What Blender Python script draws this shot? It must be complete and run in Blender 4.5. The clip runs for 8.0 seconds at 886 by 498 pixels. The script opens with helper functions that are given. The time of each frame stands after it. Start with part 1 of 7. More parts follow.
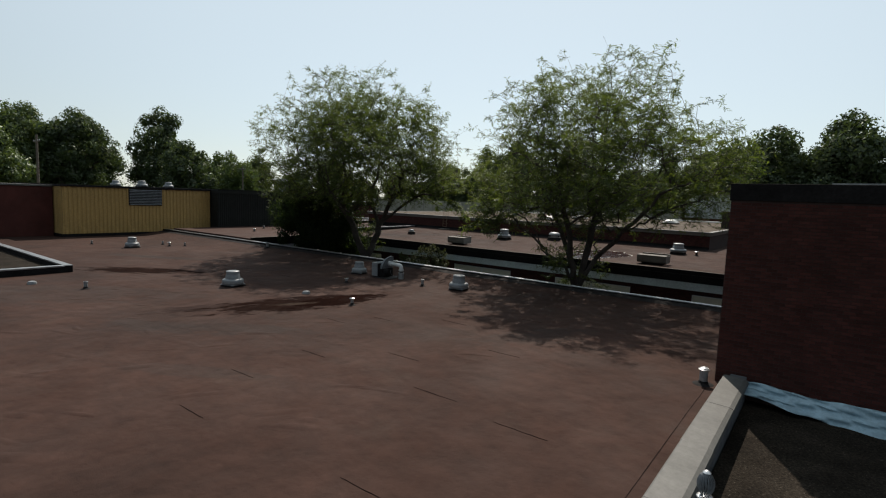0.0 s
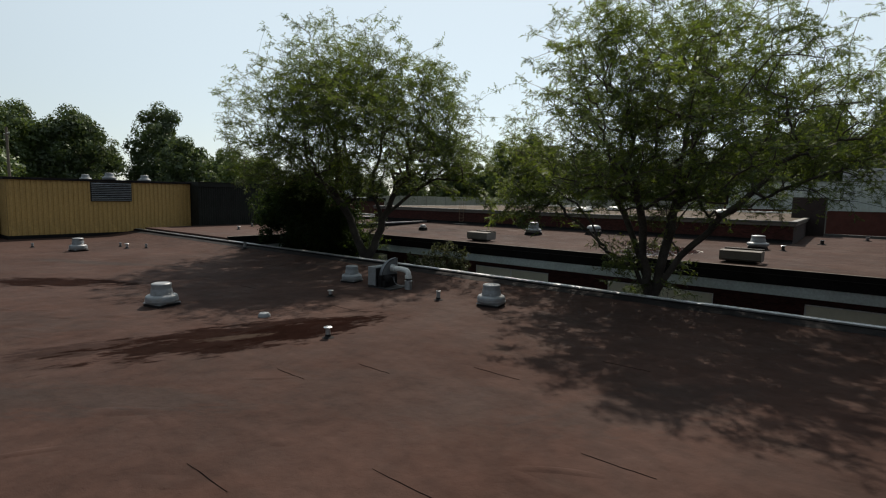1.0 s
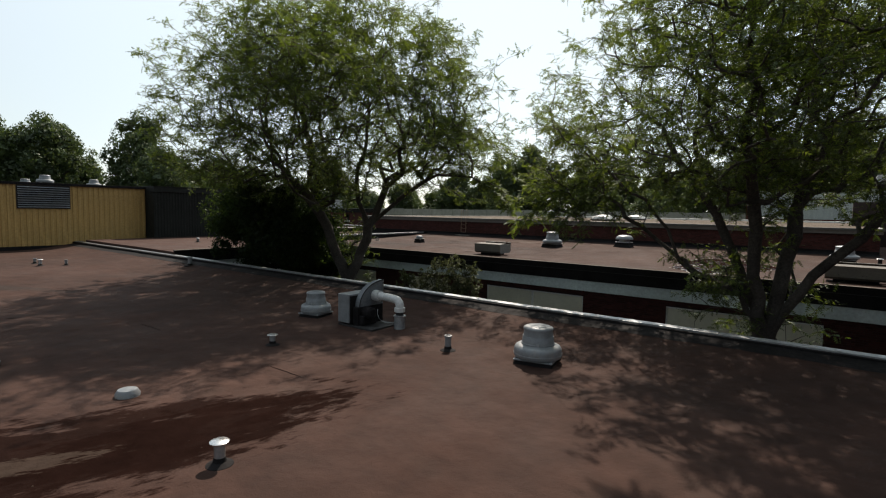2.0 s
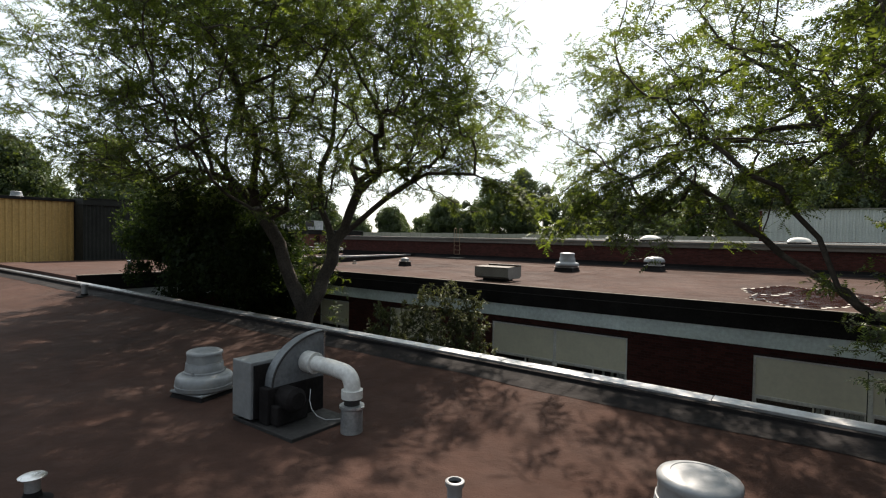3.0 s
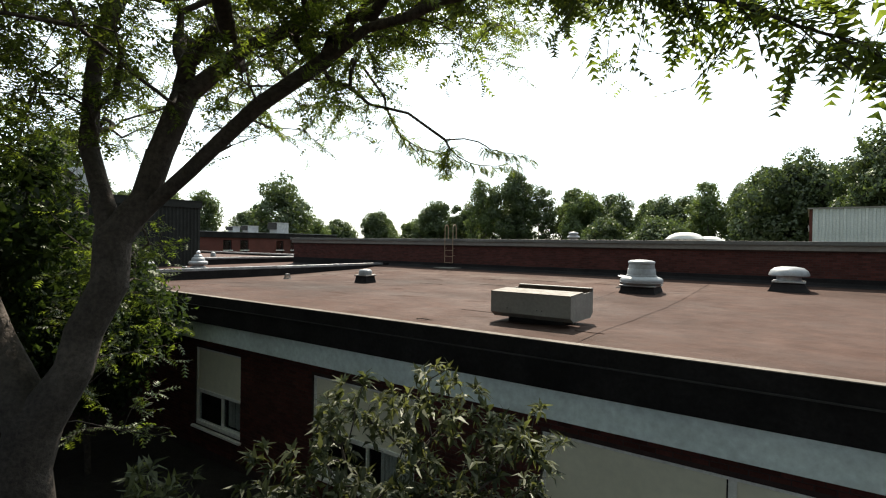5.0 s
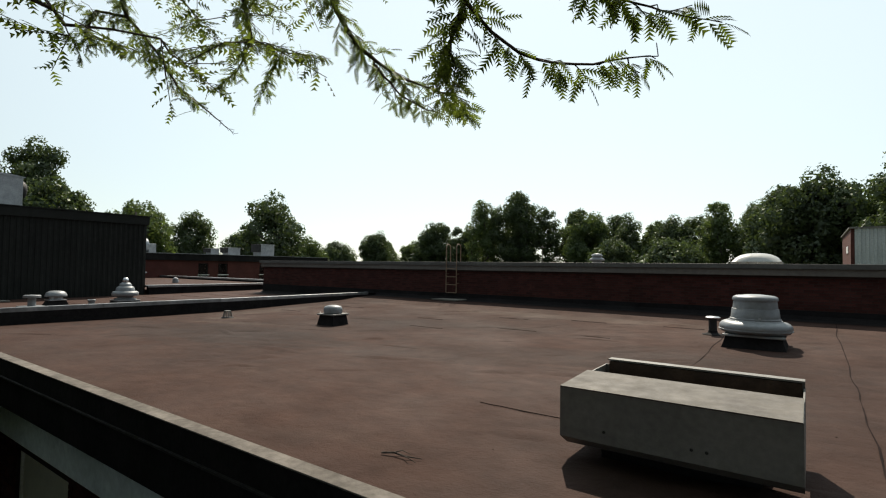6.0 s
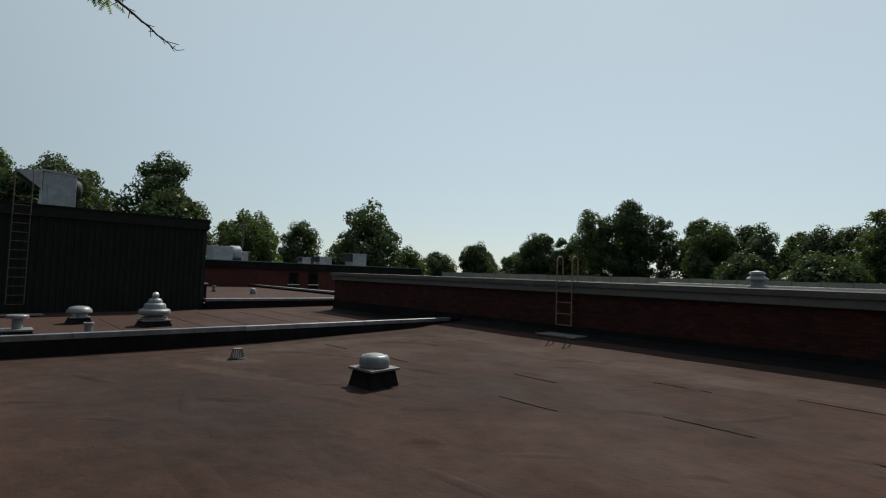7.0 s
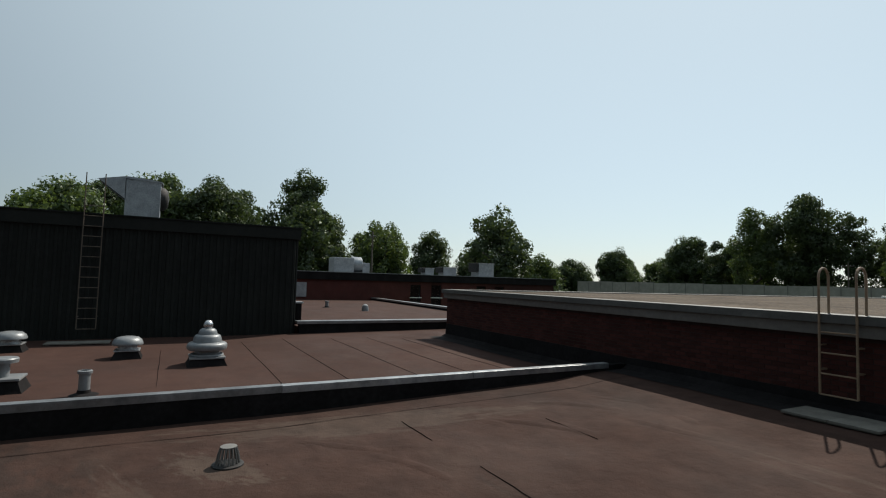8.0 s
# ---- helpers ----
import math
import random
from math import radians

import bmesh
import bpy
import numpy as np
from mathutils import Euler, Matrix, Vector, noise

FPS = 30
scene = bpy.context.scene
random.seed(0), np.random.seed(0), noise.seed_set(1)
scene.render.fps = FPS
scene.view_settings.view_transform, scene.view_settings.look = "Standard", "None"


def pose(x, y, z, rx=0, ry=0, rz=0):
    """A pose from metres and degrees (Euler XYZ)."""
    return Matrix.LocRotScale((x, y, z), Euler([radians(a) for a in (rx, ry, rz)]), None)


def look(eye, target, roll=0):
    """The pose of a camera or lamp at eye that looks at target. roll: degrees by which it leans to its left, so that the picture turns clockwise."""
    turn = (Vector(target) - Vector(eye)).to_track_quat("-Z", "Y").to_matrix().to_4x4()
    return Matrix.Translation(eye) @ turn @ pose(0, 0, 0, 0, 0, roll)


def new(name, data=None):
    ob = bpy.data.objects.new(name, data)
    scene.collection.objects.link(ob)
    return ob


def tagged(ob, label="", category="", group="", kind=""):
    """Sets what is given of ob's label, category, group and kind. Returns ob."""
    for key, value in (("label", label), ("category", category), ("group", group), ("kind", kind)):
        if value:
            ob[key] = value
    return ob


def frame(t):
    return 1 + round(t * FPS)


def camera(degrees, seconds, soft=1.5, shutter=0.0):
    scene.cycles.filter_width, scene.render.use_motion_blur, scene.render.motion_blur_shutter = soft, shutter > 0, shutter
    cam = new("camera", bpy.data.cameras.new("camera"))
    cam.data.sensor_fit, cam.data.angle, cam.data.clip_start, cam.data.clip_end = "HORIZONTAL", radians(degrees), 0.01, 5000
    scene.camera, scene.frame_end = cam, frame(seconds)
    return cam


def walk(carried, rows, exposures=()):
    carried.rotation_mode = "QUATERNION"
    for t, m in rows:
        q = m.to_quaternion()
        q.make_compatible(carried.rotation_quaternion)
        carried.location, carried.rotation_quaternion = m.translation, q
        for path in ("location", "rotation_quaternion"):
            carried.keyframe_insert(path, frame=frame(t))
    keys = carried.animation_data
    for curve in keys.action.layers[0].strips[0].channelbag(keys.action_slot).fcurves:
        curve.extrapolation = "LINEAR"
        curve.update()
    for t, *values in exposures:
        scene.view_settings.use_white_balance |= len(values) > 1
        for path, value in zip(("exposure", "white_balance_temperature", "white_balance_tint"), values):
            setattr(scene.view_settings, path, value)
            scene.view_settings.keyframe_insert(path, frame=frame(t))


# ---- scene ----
cam = camera(82.0, 8.0, soft=1.15)
PATH = [
    (0, (-1.841, 1.415, 3.353), (-3.043, 3.002, 3.154), 2.1),
    (0.5, (-4.27, 4.338, 2.954), (-5.501, 5.9, 2.745), 1.4),
    (1, (-6.652, 7.126, 2.571), (-7.892, 8.681, 2.365), 1.1),
    (1.5, (-8.981, 9.697, 2.21), (-10.221, 11.256, 2.037), 1.0),
    (1.7, (-9.841, 10.663, 2.124), (-11.078, 12.226, 1.958), 1.0),
    (2.8, (-14.2, 15.949, 1.481), (-15.405, 17.544, 1.415), 0.9),
    (3, (-14.937, 16.887, 1.448), (-16.136, 18.487, 1.399), 1.0),
    (3.5, (-16.71, 19.32, 1.402), (-17.897, 20.928, 1.347), 0.9),
    (4, (-18.343, 21.637, 1.253), (-19.52, 23.251, 1.149), 1.0),
    (4.5, (-20.005, 23.985, 1.178), (-21.178, 25.601, 1.075), 0.8),
    (4.7, (-20.698, 24.92, 1.132), (-21.868, 26.54, 1.061), 0.8),
    (5.8, (-24.268, 29.847, 1.093), (-25.437, 31.469, 1.147), 0.8),
    (6, (-24.957, 30.788, 1.166), (-26.127, 32.408, 1.237), 0.8),
    (6.5, (-26.587, 32.987, 1.241), (-27.846, 34.537, 1.345), 1.1),
    (7, (-28.253, 35.023, 1.416), (-29.719, 36.379, 1.52), 2.0),
    (7.5, (-30.18, 36.811, 1.56), (-31.833, 37.934, 1.656), 2.1),
    (8, (-32.323, 38.314, 1.715), (-34.086, 39.252, 1.835), 1.7),
]
EXPOSURES = [(0, -0.01, 7000, 12), (1.5, 0.22, 7200, 13), (3.0, 0.99, 7400, 15), (4.0, 1.46, 7400, 14), (4.5, 1.46, 7400, 12), (6.0, 0.35, 7300, 10), (6.5, -0.29, 7000, 9), (7.0, -0.36, 6800, 9), (7.5, -0.34, 6800, 9), (8.0, -0.1, 6800, 9)]
walk(cam, [(t, look(eye, target, roll)) for t, eye, target, roll in PATH], EXPOSURES)

# ---------- world, sun, exposure ----------
SUN_AZ = radians(-27.5)          # from +y towards +x
SUN_EL = radians(48.5)
world = bpy.data.worlds.new("world")
scene.world = world
world.use_nodes = True
wn = world.node_tree
sky = wn.nodes.new("ShaderNodeTexSky")
sky.sky_type = "NISHITA"
sky.sun_disc = False
sky.sun_elevation = SUN_EL
sky.sun_rotation = SUN_AZ
sky.air_density = 1.0
sky.dust_density = 0.35
sky.ozone_density = 1.1
wn.nodes["Background"].inputs["Strength"].default_value = 0.091
toward = Vector((math.sin(SUN_AZ) * math.cos(SUN_EL), math.cos(SUN_AZ) * math.cos(SUN_EL), math.sin(SUN_EL)))
# hazy summer air: part clear sky, part a pale veil that thins away from the sun
place = wn.nodes.new("ShaderNodeTexCoord")
facing = wn.nodes.new("ShaderNodeVectorMath")
facing.operation = "DOT_PRODUCT"
facing.inputs[1].default_value = toward
wn.links.new(place.outputs["Generated"], facing.inputs[0])
thin = wn.nodes.new("ShaderNodeMapRange")
thin.interpolation_type = "SMOOTHSTEP"
for key, v in zip(("From Min", "From Max", "To Min", "To Max"), (-0.15, 0.87, 0.27, 1.20)):
    thin.inputs[key].default_value = v
wn.links.new(facing.outputs["Value"], thin.inputs["Value"])
veil = wn.nodes.new("ShaderNodeVectorMath")
veil.operation = "SCALE"
veil.inputs[0].default_value = (7.7, 9.35, 10.2)
wn.links.new(thin.outputs[0], veil.inputs["Scale"])
haze = wn.nodes.new("ShaderNodeMix")
haze.data_type = "RGBA"
haze.inputs[0].default_value = 0.60
wn.links.new(sky.outputs[0], haze.inputs[6])
wn.links.new(veil.outputs[0], haze.inputs[7])
wn.links.new(haze.outputs[2], wn.nodes["Background"].inputs["Color"])

sun_data = bpy.data.lights.new("sun", "SUN")
sun_data.energy, sun_data.angle, sun_data.color = 5.0, radians(0.6), (1.0, 0.95, 0.88)
sun = new("sun", sun_data)
sun.matrix_world = look(toward * 60, (0, 0, 0))

# ---------- materials ----------
def material(name, base, rough=0.8, metal=0.0, scale=1.5, amount=0.25, fine=40.0, fine_amount=0.15, bump=0.2,
             bump_scale=60.0, second=None, second_scale=0.4, second_at=0.55, second_width=0.12, per="", per_amount=0.25, spec=0.4, third=None, stretch=(1, 1, 1), spots=(), wrinkle=0.0):
    """Base colour varied by a broad and a fine noise, an optional second colour in patches, and fine relief."""
    m = bpy.data.materials.new(name)
    m.use_nodes = True
    t = m.node_tree
    n, l = t.nodes, t.links
    b = n["Principled BSDF"]
    co = n.new("ShaderNodeTexCoord")

    mp = n.new("ShaderNodeMapping")
    mp.inputs["Scale"].default_value = stretch
    l.new(co.outputs["Object"], mp.inputs["Vector"])

    def noise_node(s, detail=4.0, rough_=0.6, along=False):
        x = n.new("ShaderNodeTexNoise")
        x.inputs["Scale"].default_value = s
        x.inputs["Detail"].default_value = detail
        x.inputs["Roughness"].default_value = rough_
        l.new(mp.outputs[0] if along else co.outputs["Object"], x.inputs["Vector"])
        return x.outputs[0]

    def ramp(value, lo, hi, a, c):
        x = n.new("ShaderNodeMapRange")
        for key, v in zip(("From Min", "From Max", "To Min", "To Max"), (lo, hi, a, c)):
            x.inputs[key].default_value = v
        l.new(value, x.inputs["Value"])
        return x.outputs[0]

    def times(u, v):
        x = n.new("ShaderNodeMath")
        x.operation = "MULTIPLY"
        l.new(u, x.inputs[0])
        l.new(v, x.inputs[1])
        return x.outputs[0]

    colour = n.new("ShaderNodeRGB")
    colour.outputs[0].default_value = (*base, 1)
    c = colour.outputs[0]
    if second:
        mix = n.new("ShaderNodeMix")
        mix.data_type = "RGBA"
        mix.inputs[7].default_value = (*second, 1)
        l.new(c, mix.inputs[6])
        l.new(ramp(noise_node(second_scale, 6.0, 0.65), second_at, second_at + second_width, 0, 1), mix.inputs[0])
        c = mix.outputs[2]
    if third:
        colour3, scale3, at3, width3, most3 = third
        mix = n.new("ShaderNodeMix")
        mix.data_type = "RGBA"
        mix.inputs[7].default_value = (*colour3, 1)
        l.new(c, mix.inputs[6])
        l.new(ramp(noise_node(scale3, 7.0, 0.7, True), at3, at3 + width3, 0, most3), mix.inputs[0])
        c = mix.outputs[2]
    matt = []
    for cx, cy, rx, ry, turn, colour4, most4 in spots:
        # a stain with a ragged outline at one place
        place = n.new("ShaderNodeMapping")
        place.vector_type = "TEXTURE"
        place.inputs["Location"].default_value = (cx, cy, 0)
        place.inputs["Rotation"].default_value = (0, 0, radians(turn))
        place.inputs["Scale"].default_value = (rx, ry, 1000)
        l.new(co.outputs["Object"], place.inputs["Vector"])
        far = n.new("ShaderNodeVectorMath")
        far.operation = "LENGTH"
        l.new(place.outputs[0], far.inputs[0])
        ragged = n.new("ShaderNodeTexNoise")
        ragged.inputs["Scale"].default_value = 2.6
        ragged.inputs["Detail"].default_value = 8.0
        ragged.inputs["Roughness"].default_value = 0.7
        l.new(place.outputs[0], ragged.inputs["Vector"])
        add = n.new("ShaderNodeMath")
        add.operation = "ADD"
        l.new(far.outputs["Value"], add.inputs[0])
        l.new(ramp(ragged.outputs[0], 0.25, 0.75, -0.95, 0.95), add.inputs[1])
        mix = n.new("ShaderNodeMix")
        mix.data_type = "RGBA"
        mix.inputs[7].default_value = (*colour4, 1)
        l.new(c, mix.inputs[6])
        mask = ramp(add.outputs[0], 0.98, 0.72, 0, most4)
        l.new(mask, mix.inputs[0])
        if colour4[0] < 0.02:
            dull = ramp(mask, 0, 1, 1, 0)
            matt = [times(matt[0], dull) if matt else dull]
        c = mix.outputs[2]
    k = times(ramp(noise_node(scale), 0.3, 0.7, 1 - amount, 1 + amount), ramp(noise_node(fine), 0.3, 0.7, 1 - fine_amount, 1 + fine_amount))
    if per:
        src = n.new("ShaderNodeObjectInfo").outputs["Random"] if per == "object" else n.new("ShaderNodeNewGeometry").outputs["Random Per Island"]
        k = times(k, ramp(src, 0, 1, 1 - per_amount, 1 + per_amount))
    mul = n.new("ShaderNodeVectorMath")
    mul.operation = "SCALE"
    l.new(c, mul.inputs[0])
    l.new(k, mul.inputs["Scale"])
    l.new(mul.outputs[0], b.inputs["Base Color"])
    b.inputs["Metallic"].default_value = metal
    if matt:
        level = n.new("ShaderNodeMath")
        level.operation = "MULTIPLY"
        level.inputs[1].default_value = spec
        l.new(matt[0], level.inputs[0])
        l.new(level.outputs[0], b.inputs["Specular IOR Level"])
    else:
        b.inputs["Specular IOR Level"].default_value = spec
    l.new(ramp(noise_node(scale * 3), 0.3, 0.7, max(0.02, rough - 0.1), min(1, rough + 0.1)), b.inputs["Roughness"])
    if bump:
        bp = n.new("ShaderNodeBump")
        bp.inputs["Strength"].default_value = bump
        bp.inputs["Distance"].default_value = 0.02
        l.new(noise_node(bump_scale, 3.0), bp.inputs["Height"])
        l.new(bp.outputs[0], b.inputs["Normal"])
        if wrinkle:
            broad = n.new("ShaderNodeBump")
            broad.inputs["Strength"].default_value = wrinkle
            broad.inputs["Distance"].default_value = 0.08
            l.new(noise_node(1.1, 5.0, 0.6), broad.inputs["Height"])
            l.new(broad.outputs[0], bp.inputs["Normal"])
    return m


def leaf_material(name, base, glow, per_amount=0.45, share=0.45, gloss=0.05):
    """Thin leaves: part reflected, part let through."""
    m = bpy.data.materials.new(name)
    m.use_nodes = True
    t = m.node_tree
    n, l = t.nodes, t.links
    n.remove(n["Principled BSDF"])
    rnd = n.new("ShaderNodeNewGeometry").outputs["Random Per Island"]
    r = n.new("ShaderNodeMapRange")
    r.inputs["To Min"].default_value, r.inputs["To Max"].default_value = 1 - per_amount, 1 + per_amount
    l.new(rnd, r.inputs["Value"])
    co = n.new("ShaderNodeTexCoord")
    big = n.new("ShaderNodeTexNoise")
    big.inputs["Scale"].default_value = 0.55
    l.new(co.outputs["Object"], big.inputs["Vector"])
    r2 = n.new("ShaderNodeMapRange")
    r2.inputs["From Min"].default_value, r2.inputs["From Max"].default_value = 0.3, 0.7
    r2.inputs["To Min"].default_value, r2.inputs["To Max"].default_value = 0.7, 1.3
    l.new(big.outputs[0], r2.inputs["Value"])
    k = n.new("ShaderNodeMath")
    k.operation = "MULTIPLY"
    l.new(r.outputs[0], k.inputs[0])
    l.new(r2.outputs[0], k.inputs[1])
    shaders = []
    for kind, col in (("ShaderNodeBsdfDiffuse", base), ("ShaderNodeBsdfTranslucent", glow), ("ShaderNodeBsdfGlossy", (0.6, 0.65, 0.6))):
        s = n.new(kind)
        if kind == "ShaderNodeBsdfGlossy":
            s.inputs["Color"].default_value = (*col, 1)
            s.inputs["Roughness"].default_value = 0.45
        else:
            v = n.new("ShaderNodeVectorMath")
            v.operation = "SCALE"
            v.inputs[0].default_value = col
            l.new(k.outputs[0], v.inputs["Scale"])
            l.new(v.outputs[0], s.inputs["Color"])
        shaders.append(s.outputs[0])
    a = n.new("ShaderNodeMixShader")
    a.inputs[0].default_value = share
    l.new(shaders[0], a.inputs[1])
    l.new(shaders[1], a.inputs[2])
    g = n.new("ShaderNodeMixShader")
    g.inputs[0].default_value = gloss
    l.new(a.outputs[0], g.inputs[1])
    l.new(shaders[2], g.inputs[2])
    l.new(g.outputs[0], n["Material Output"].inputs["Surface"])
    return m


DAMP, DUST, GREY = (0.011, 0.0055, 0.0045), (0.075, 0.056, 0.045), (0.030, 0.021, 0.018)
SPOTS_A = [(-35.0, 16.0, 4.5, 0.5, 25, GREY, 0.8), (-26.0, 8.0, 6.0, 2.0, 40, GREY, 0.5), (-12.5, 13.6, 3.0, 1.2, 20, GREY, 0.3), (-9.0, 16.0, 2.5, 0.8, 60, GREY, 0.45),
           (-18.2, 13.7, 3.6, 1.3, 74, DAMP, 0.92), (-17.5, 15.2, 2.4, 0.9, 78, DAMP, 0.95), (-19.6, 11.0, 2.0, 0.6, 66, DAMP, 0.5), (-30.2, 12.9, 3.4, 1.0, 35, DAMP, 0.92), (-16.0, 10.4, 2.4, 0.5, 30, GREY, 0.6), (-18.0, 8.6, 2.6, 0.6, 25, GREY, 0.6), (-13.6, 7.2, 2.2, 0.4, 30, GREY, 0.5), (-18.1, 13.5, 0.9, 0.22, 66, DUST, 0.4)]
SPOTS_B = [(-38.3, 38.85, 0.75, 0.28, 35, DUST, 0.6), (-37.0, 38.4, 1.8, 0.22, 20, DUST, 0.4), (-35.9, 37.0, 4.0, 1.4, 10, GREY, 0.6), (-39.2, 41.0, 2.6, 0.5, 80, DUST, 0.5), (-33.0, 41.4, 3.5, 0.7, 5, GREY, 0.45), (-29.0, 38.8, 4.0, 1.0, 30, GREY, 0.35), (-30.5, 44.6, 5.0, 0.5, 2, DUST, 0.35)]
M_ROOF = material("red_roll_roofing", (0.0424, 0.0224, 0.0172), 0.92, scale=0.22, amount=0.2, fine=2.6, fine_amount=0.21, bump=0.45, bump_scale=60,
                  second=(0.027, 0.016, 0.013), second_scale=0.16, second_at=0.53, second_width=0.2, spec=0.12,
                  third=((0.060, 0.045, 0.036), 0.55, 0.55, 0.2, 0.35), stretch=(0.7, 1.2, 1), wrinkle=0.9)
M_ROOF_A = material("red_roll_roofing_silted", (0.0422, 0.0223, 0.0171), 0.92, scale=0.22, amount=0.2, fine=2.6, fine_amount=0.21, bump=0.45, bump_scale=60,
                  second=(0.027, 0.016, 0.013), second_scale=0.16, second_at=0.53, second_width=0.2, spec=0.12,
                  third=((0.060, 0.045, 0.036), 0.55, 0.55, 0.2, 0.35), stretch=(0.7, 1.2, 1), wrinkle=0.9, spots=SPOTS_A)
M_ROOF_B = material("red_roll_roofing_dusty", (0.0448, 0.0253, 0.0199), 0.92, scale=0.22, amount=0.2, fine=2.6, fine_amount=0.21, bump=0.45, bump_scale=60,
                  second=(0.027, 0.016, 0.013), second_scale=0.16, second_at=0.53, second_width=0.2, spec=0.12,
                  third=((0.060, 0.045, 0.036), 0.55, 0.55, 0.2, 0.35), stretch=(0.7, 1.2, 1), wrinkle=0.9, spots=SPOTS_B)
M_ROOF_C = material("red_roll_roofing_worn", (0.0455, 0.022, 0.0165), 0.92, scale=0.3, amount=0.18, fine=3, fine_amount=0.14, bump=0.35, bump_scale=45,
                    second=(0.048, 0.027, 0.021), second_scale=0.3, second_at=0.58, second_width=0.2, spec=0.2)
M_SEAM = material("tarred_lap", (0.016, 0.010, 0.009), 0.95, scale=3, amount=0.5, bump=0.4, spec=0.05)
M_BLACK = material("black_roof_flashing", (0.0127, 0.0115, 0.0119), 0.88, scale=1.2, amount=0.4, fine=14, fine_amount=0.3, bump=0.3, bump_scale=20, spec=0.12)
M_COPING = material("dull_metal_coping", (0.289, 0.2962, 0.3034), 0.40, metal=0.8, scale=2, amount=0.3, fine=20, bump=0.1, per="object", per_amount=0.12)
M_DARK_COPING = material("dark_metal_coping", (0.26, 0.27, 0.28), 0.42, metal=0.7, scale=2, amount=0.3, fine=20, bump=0.1, per="object", per_amount=0.25)
M_WHITE_COPING = material("weathered_white_coping", (0.091, 0.091, 0.085), 0.6, scale=1.2, amount=0.18, fine=12, bump=0.15, second=(0.15, 0.15, 0.14), second_scale=1.1, second_at=0.6)
M_LIP = material("dull_metal_lip", (0.136, 0.124, 0.112), 0.9, scale=2, amount=0.3, fine=14, fine_amount=0.25, bump=0.1, spec=0.08)
M_MORTAR = material("dark_mortar", (0.040, 0.024, 0.022), 0.95, scale=3, bump=0.4)
M_BRICK = material("red_brick", (0.0614, 0.0191, 0.0153), 0.88, scale=0.9, amount=0.2, fine=30, fine_amount=0.2, bump=0.35, bump_scale=50, per="island", per_amount=0.3, spec=0.25)
M_BRICK_PIECE = material("red_brick_piece", (0.0614, 0.0191, 0.0153), 0.88, scale=0.9, amount=0.2, fine=30, fine_amount=0.2, bump=0.35, bump_scale=50, per="object", per_amount=0.3, spec=0.25)
M_FASCIA = material("pale_blue_fascia", (0.60, 0.68, 0.67), 0.6, scale=0.8, amount=0.14, fine=9, bump=0.08, second=(0.55, 0.63, 0.63), second_scale=0.5, second_at=0.6)
M_GREY_FASCIA = material("grey_metal_fascia", (0.155, 0.148, 0.136), 0.5, metal=0.2, scale=0.8, amount=0.15, fine=8, bump=0.06)
M_CREAM = material("cream_panel", (0.74, 0.71, 0.56), 0.7, scale=0.8, amount=0.08, fine=8, fine_amount=0.05, bump=0.05)
M_FRAME = material("white_window_paint", (0.74, 0.74, 0.69), 0.5, scale=3, amount=0.12, fine=20, bump=0.08)
M_BLIND = material("white_blind", (0.75, 0.75, 0.70), 0.8, scale=3, amount=0.1, bump=0.1)
# near-black that puts the gloom of rooms and boxed eave into the colour
M_UNLIT = material("unlit_near_black", (0.02, 0.02, 0.02), 0.9, scale=1, bump=0)
M_VENT = material("weathered_white_vent", (0.2108, 0.2244, 0.2346), 0.45, metal=0.25, scale=2.5, amount=0.18, fine=16, fine_amount=0.1, bump=0.08, second=(0.22, 0.21, 0.19), second_scale=2.6, second_at=0.56, second_width=0.16)
M_ALU = material("bright_aluminium", (0.558, 0.567, 0.576), 0.3, metal=0.9, scale=3, amount=0.15, fine=30, bump=0.06)
M_GALV = material("galvanised_steel", (0.34, 0.357, 0.374), 0.45, metal=0.7, scale=3, amount=0.2, fine=26, fine_amount=0.2, bump=0.08)
M_HOOD = material("grey_painted_hood", (0.150, 0.147, 0.138), 0.6, scale=1.6, amount=0.15, fine=18, bump=0.08, second=(0.11, 0.106, 0.098), second_scale=2, second_at=0.62)
# top flap's grey is darker and browner than the hood panels
M_HOOD_TOP = material("darker_hood_top", (0.085, 0.077, 0.066), 0.75, scale=2.2, amount=0.25, fine=16, bump=0.12, second=(0.06, 0.052, 0.044), second_scale=1.8, second_at=0.55)
M_RUST = material("rusty_steel", (0.050, 0.030, 0.021), 0.85, scale=5, amount=0.4, bump=0.3)
M_IRON = material("dark_iron", (0.028, 0.027, 0.027), 0.7, metal=0.3, scale=5, amount=0.3, bump=0.15)
M_OLD_LADDER = material("weathered_dark_ladder", (0.10, 0.078, 0.06), 0.7, scale=4, amount=0.3, bump=0.1)
M_LADDER = material("tan_ladder_paint", (0.25, 0.175, 0.115), 0.6, scale=4, amount=0.25, bump=0.1)
M_PVC = material("white_pvc", (0.5049, 0.5126, 0.5049), 0.35, scale=4, amount=0.12, fine=20, bump=0.05, second=(0.4, 0.4, 0.38), second_scale=3, second_at=0.62)
M_DARK_SIDING = material("black_ribbed_siding", (0.012, 0.0135, 0.012), 0.7, scale=0.8, amount=0.3, fine=9, bump=0.08, spec=0.2)
M_YELLOW = material("yellow_ribbed_siding", (0.40, 0.255, 0.09), 0.55, scale=0.6, amount=0.12, fine=8, bump=0.06)
M_GREY_SIDING = material("grey_corrugated_siding", (0.40, 0.42, 0.42), 0.55, metal=0.2, scale=0.6, amount=0.1, fine=8, bump=0.05)
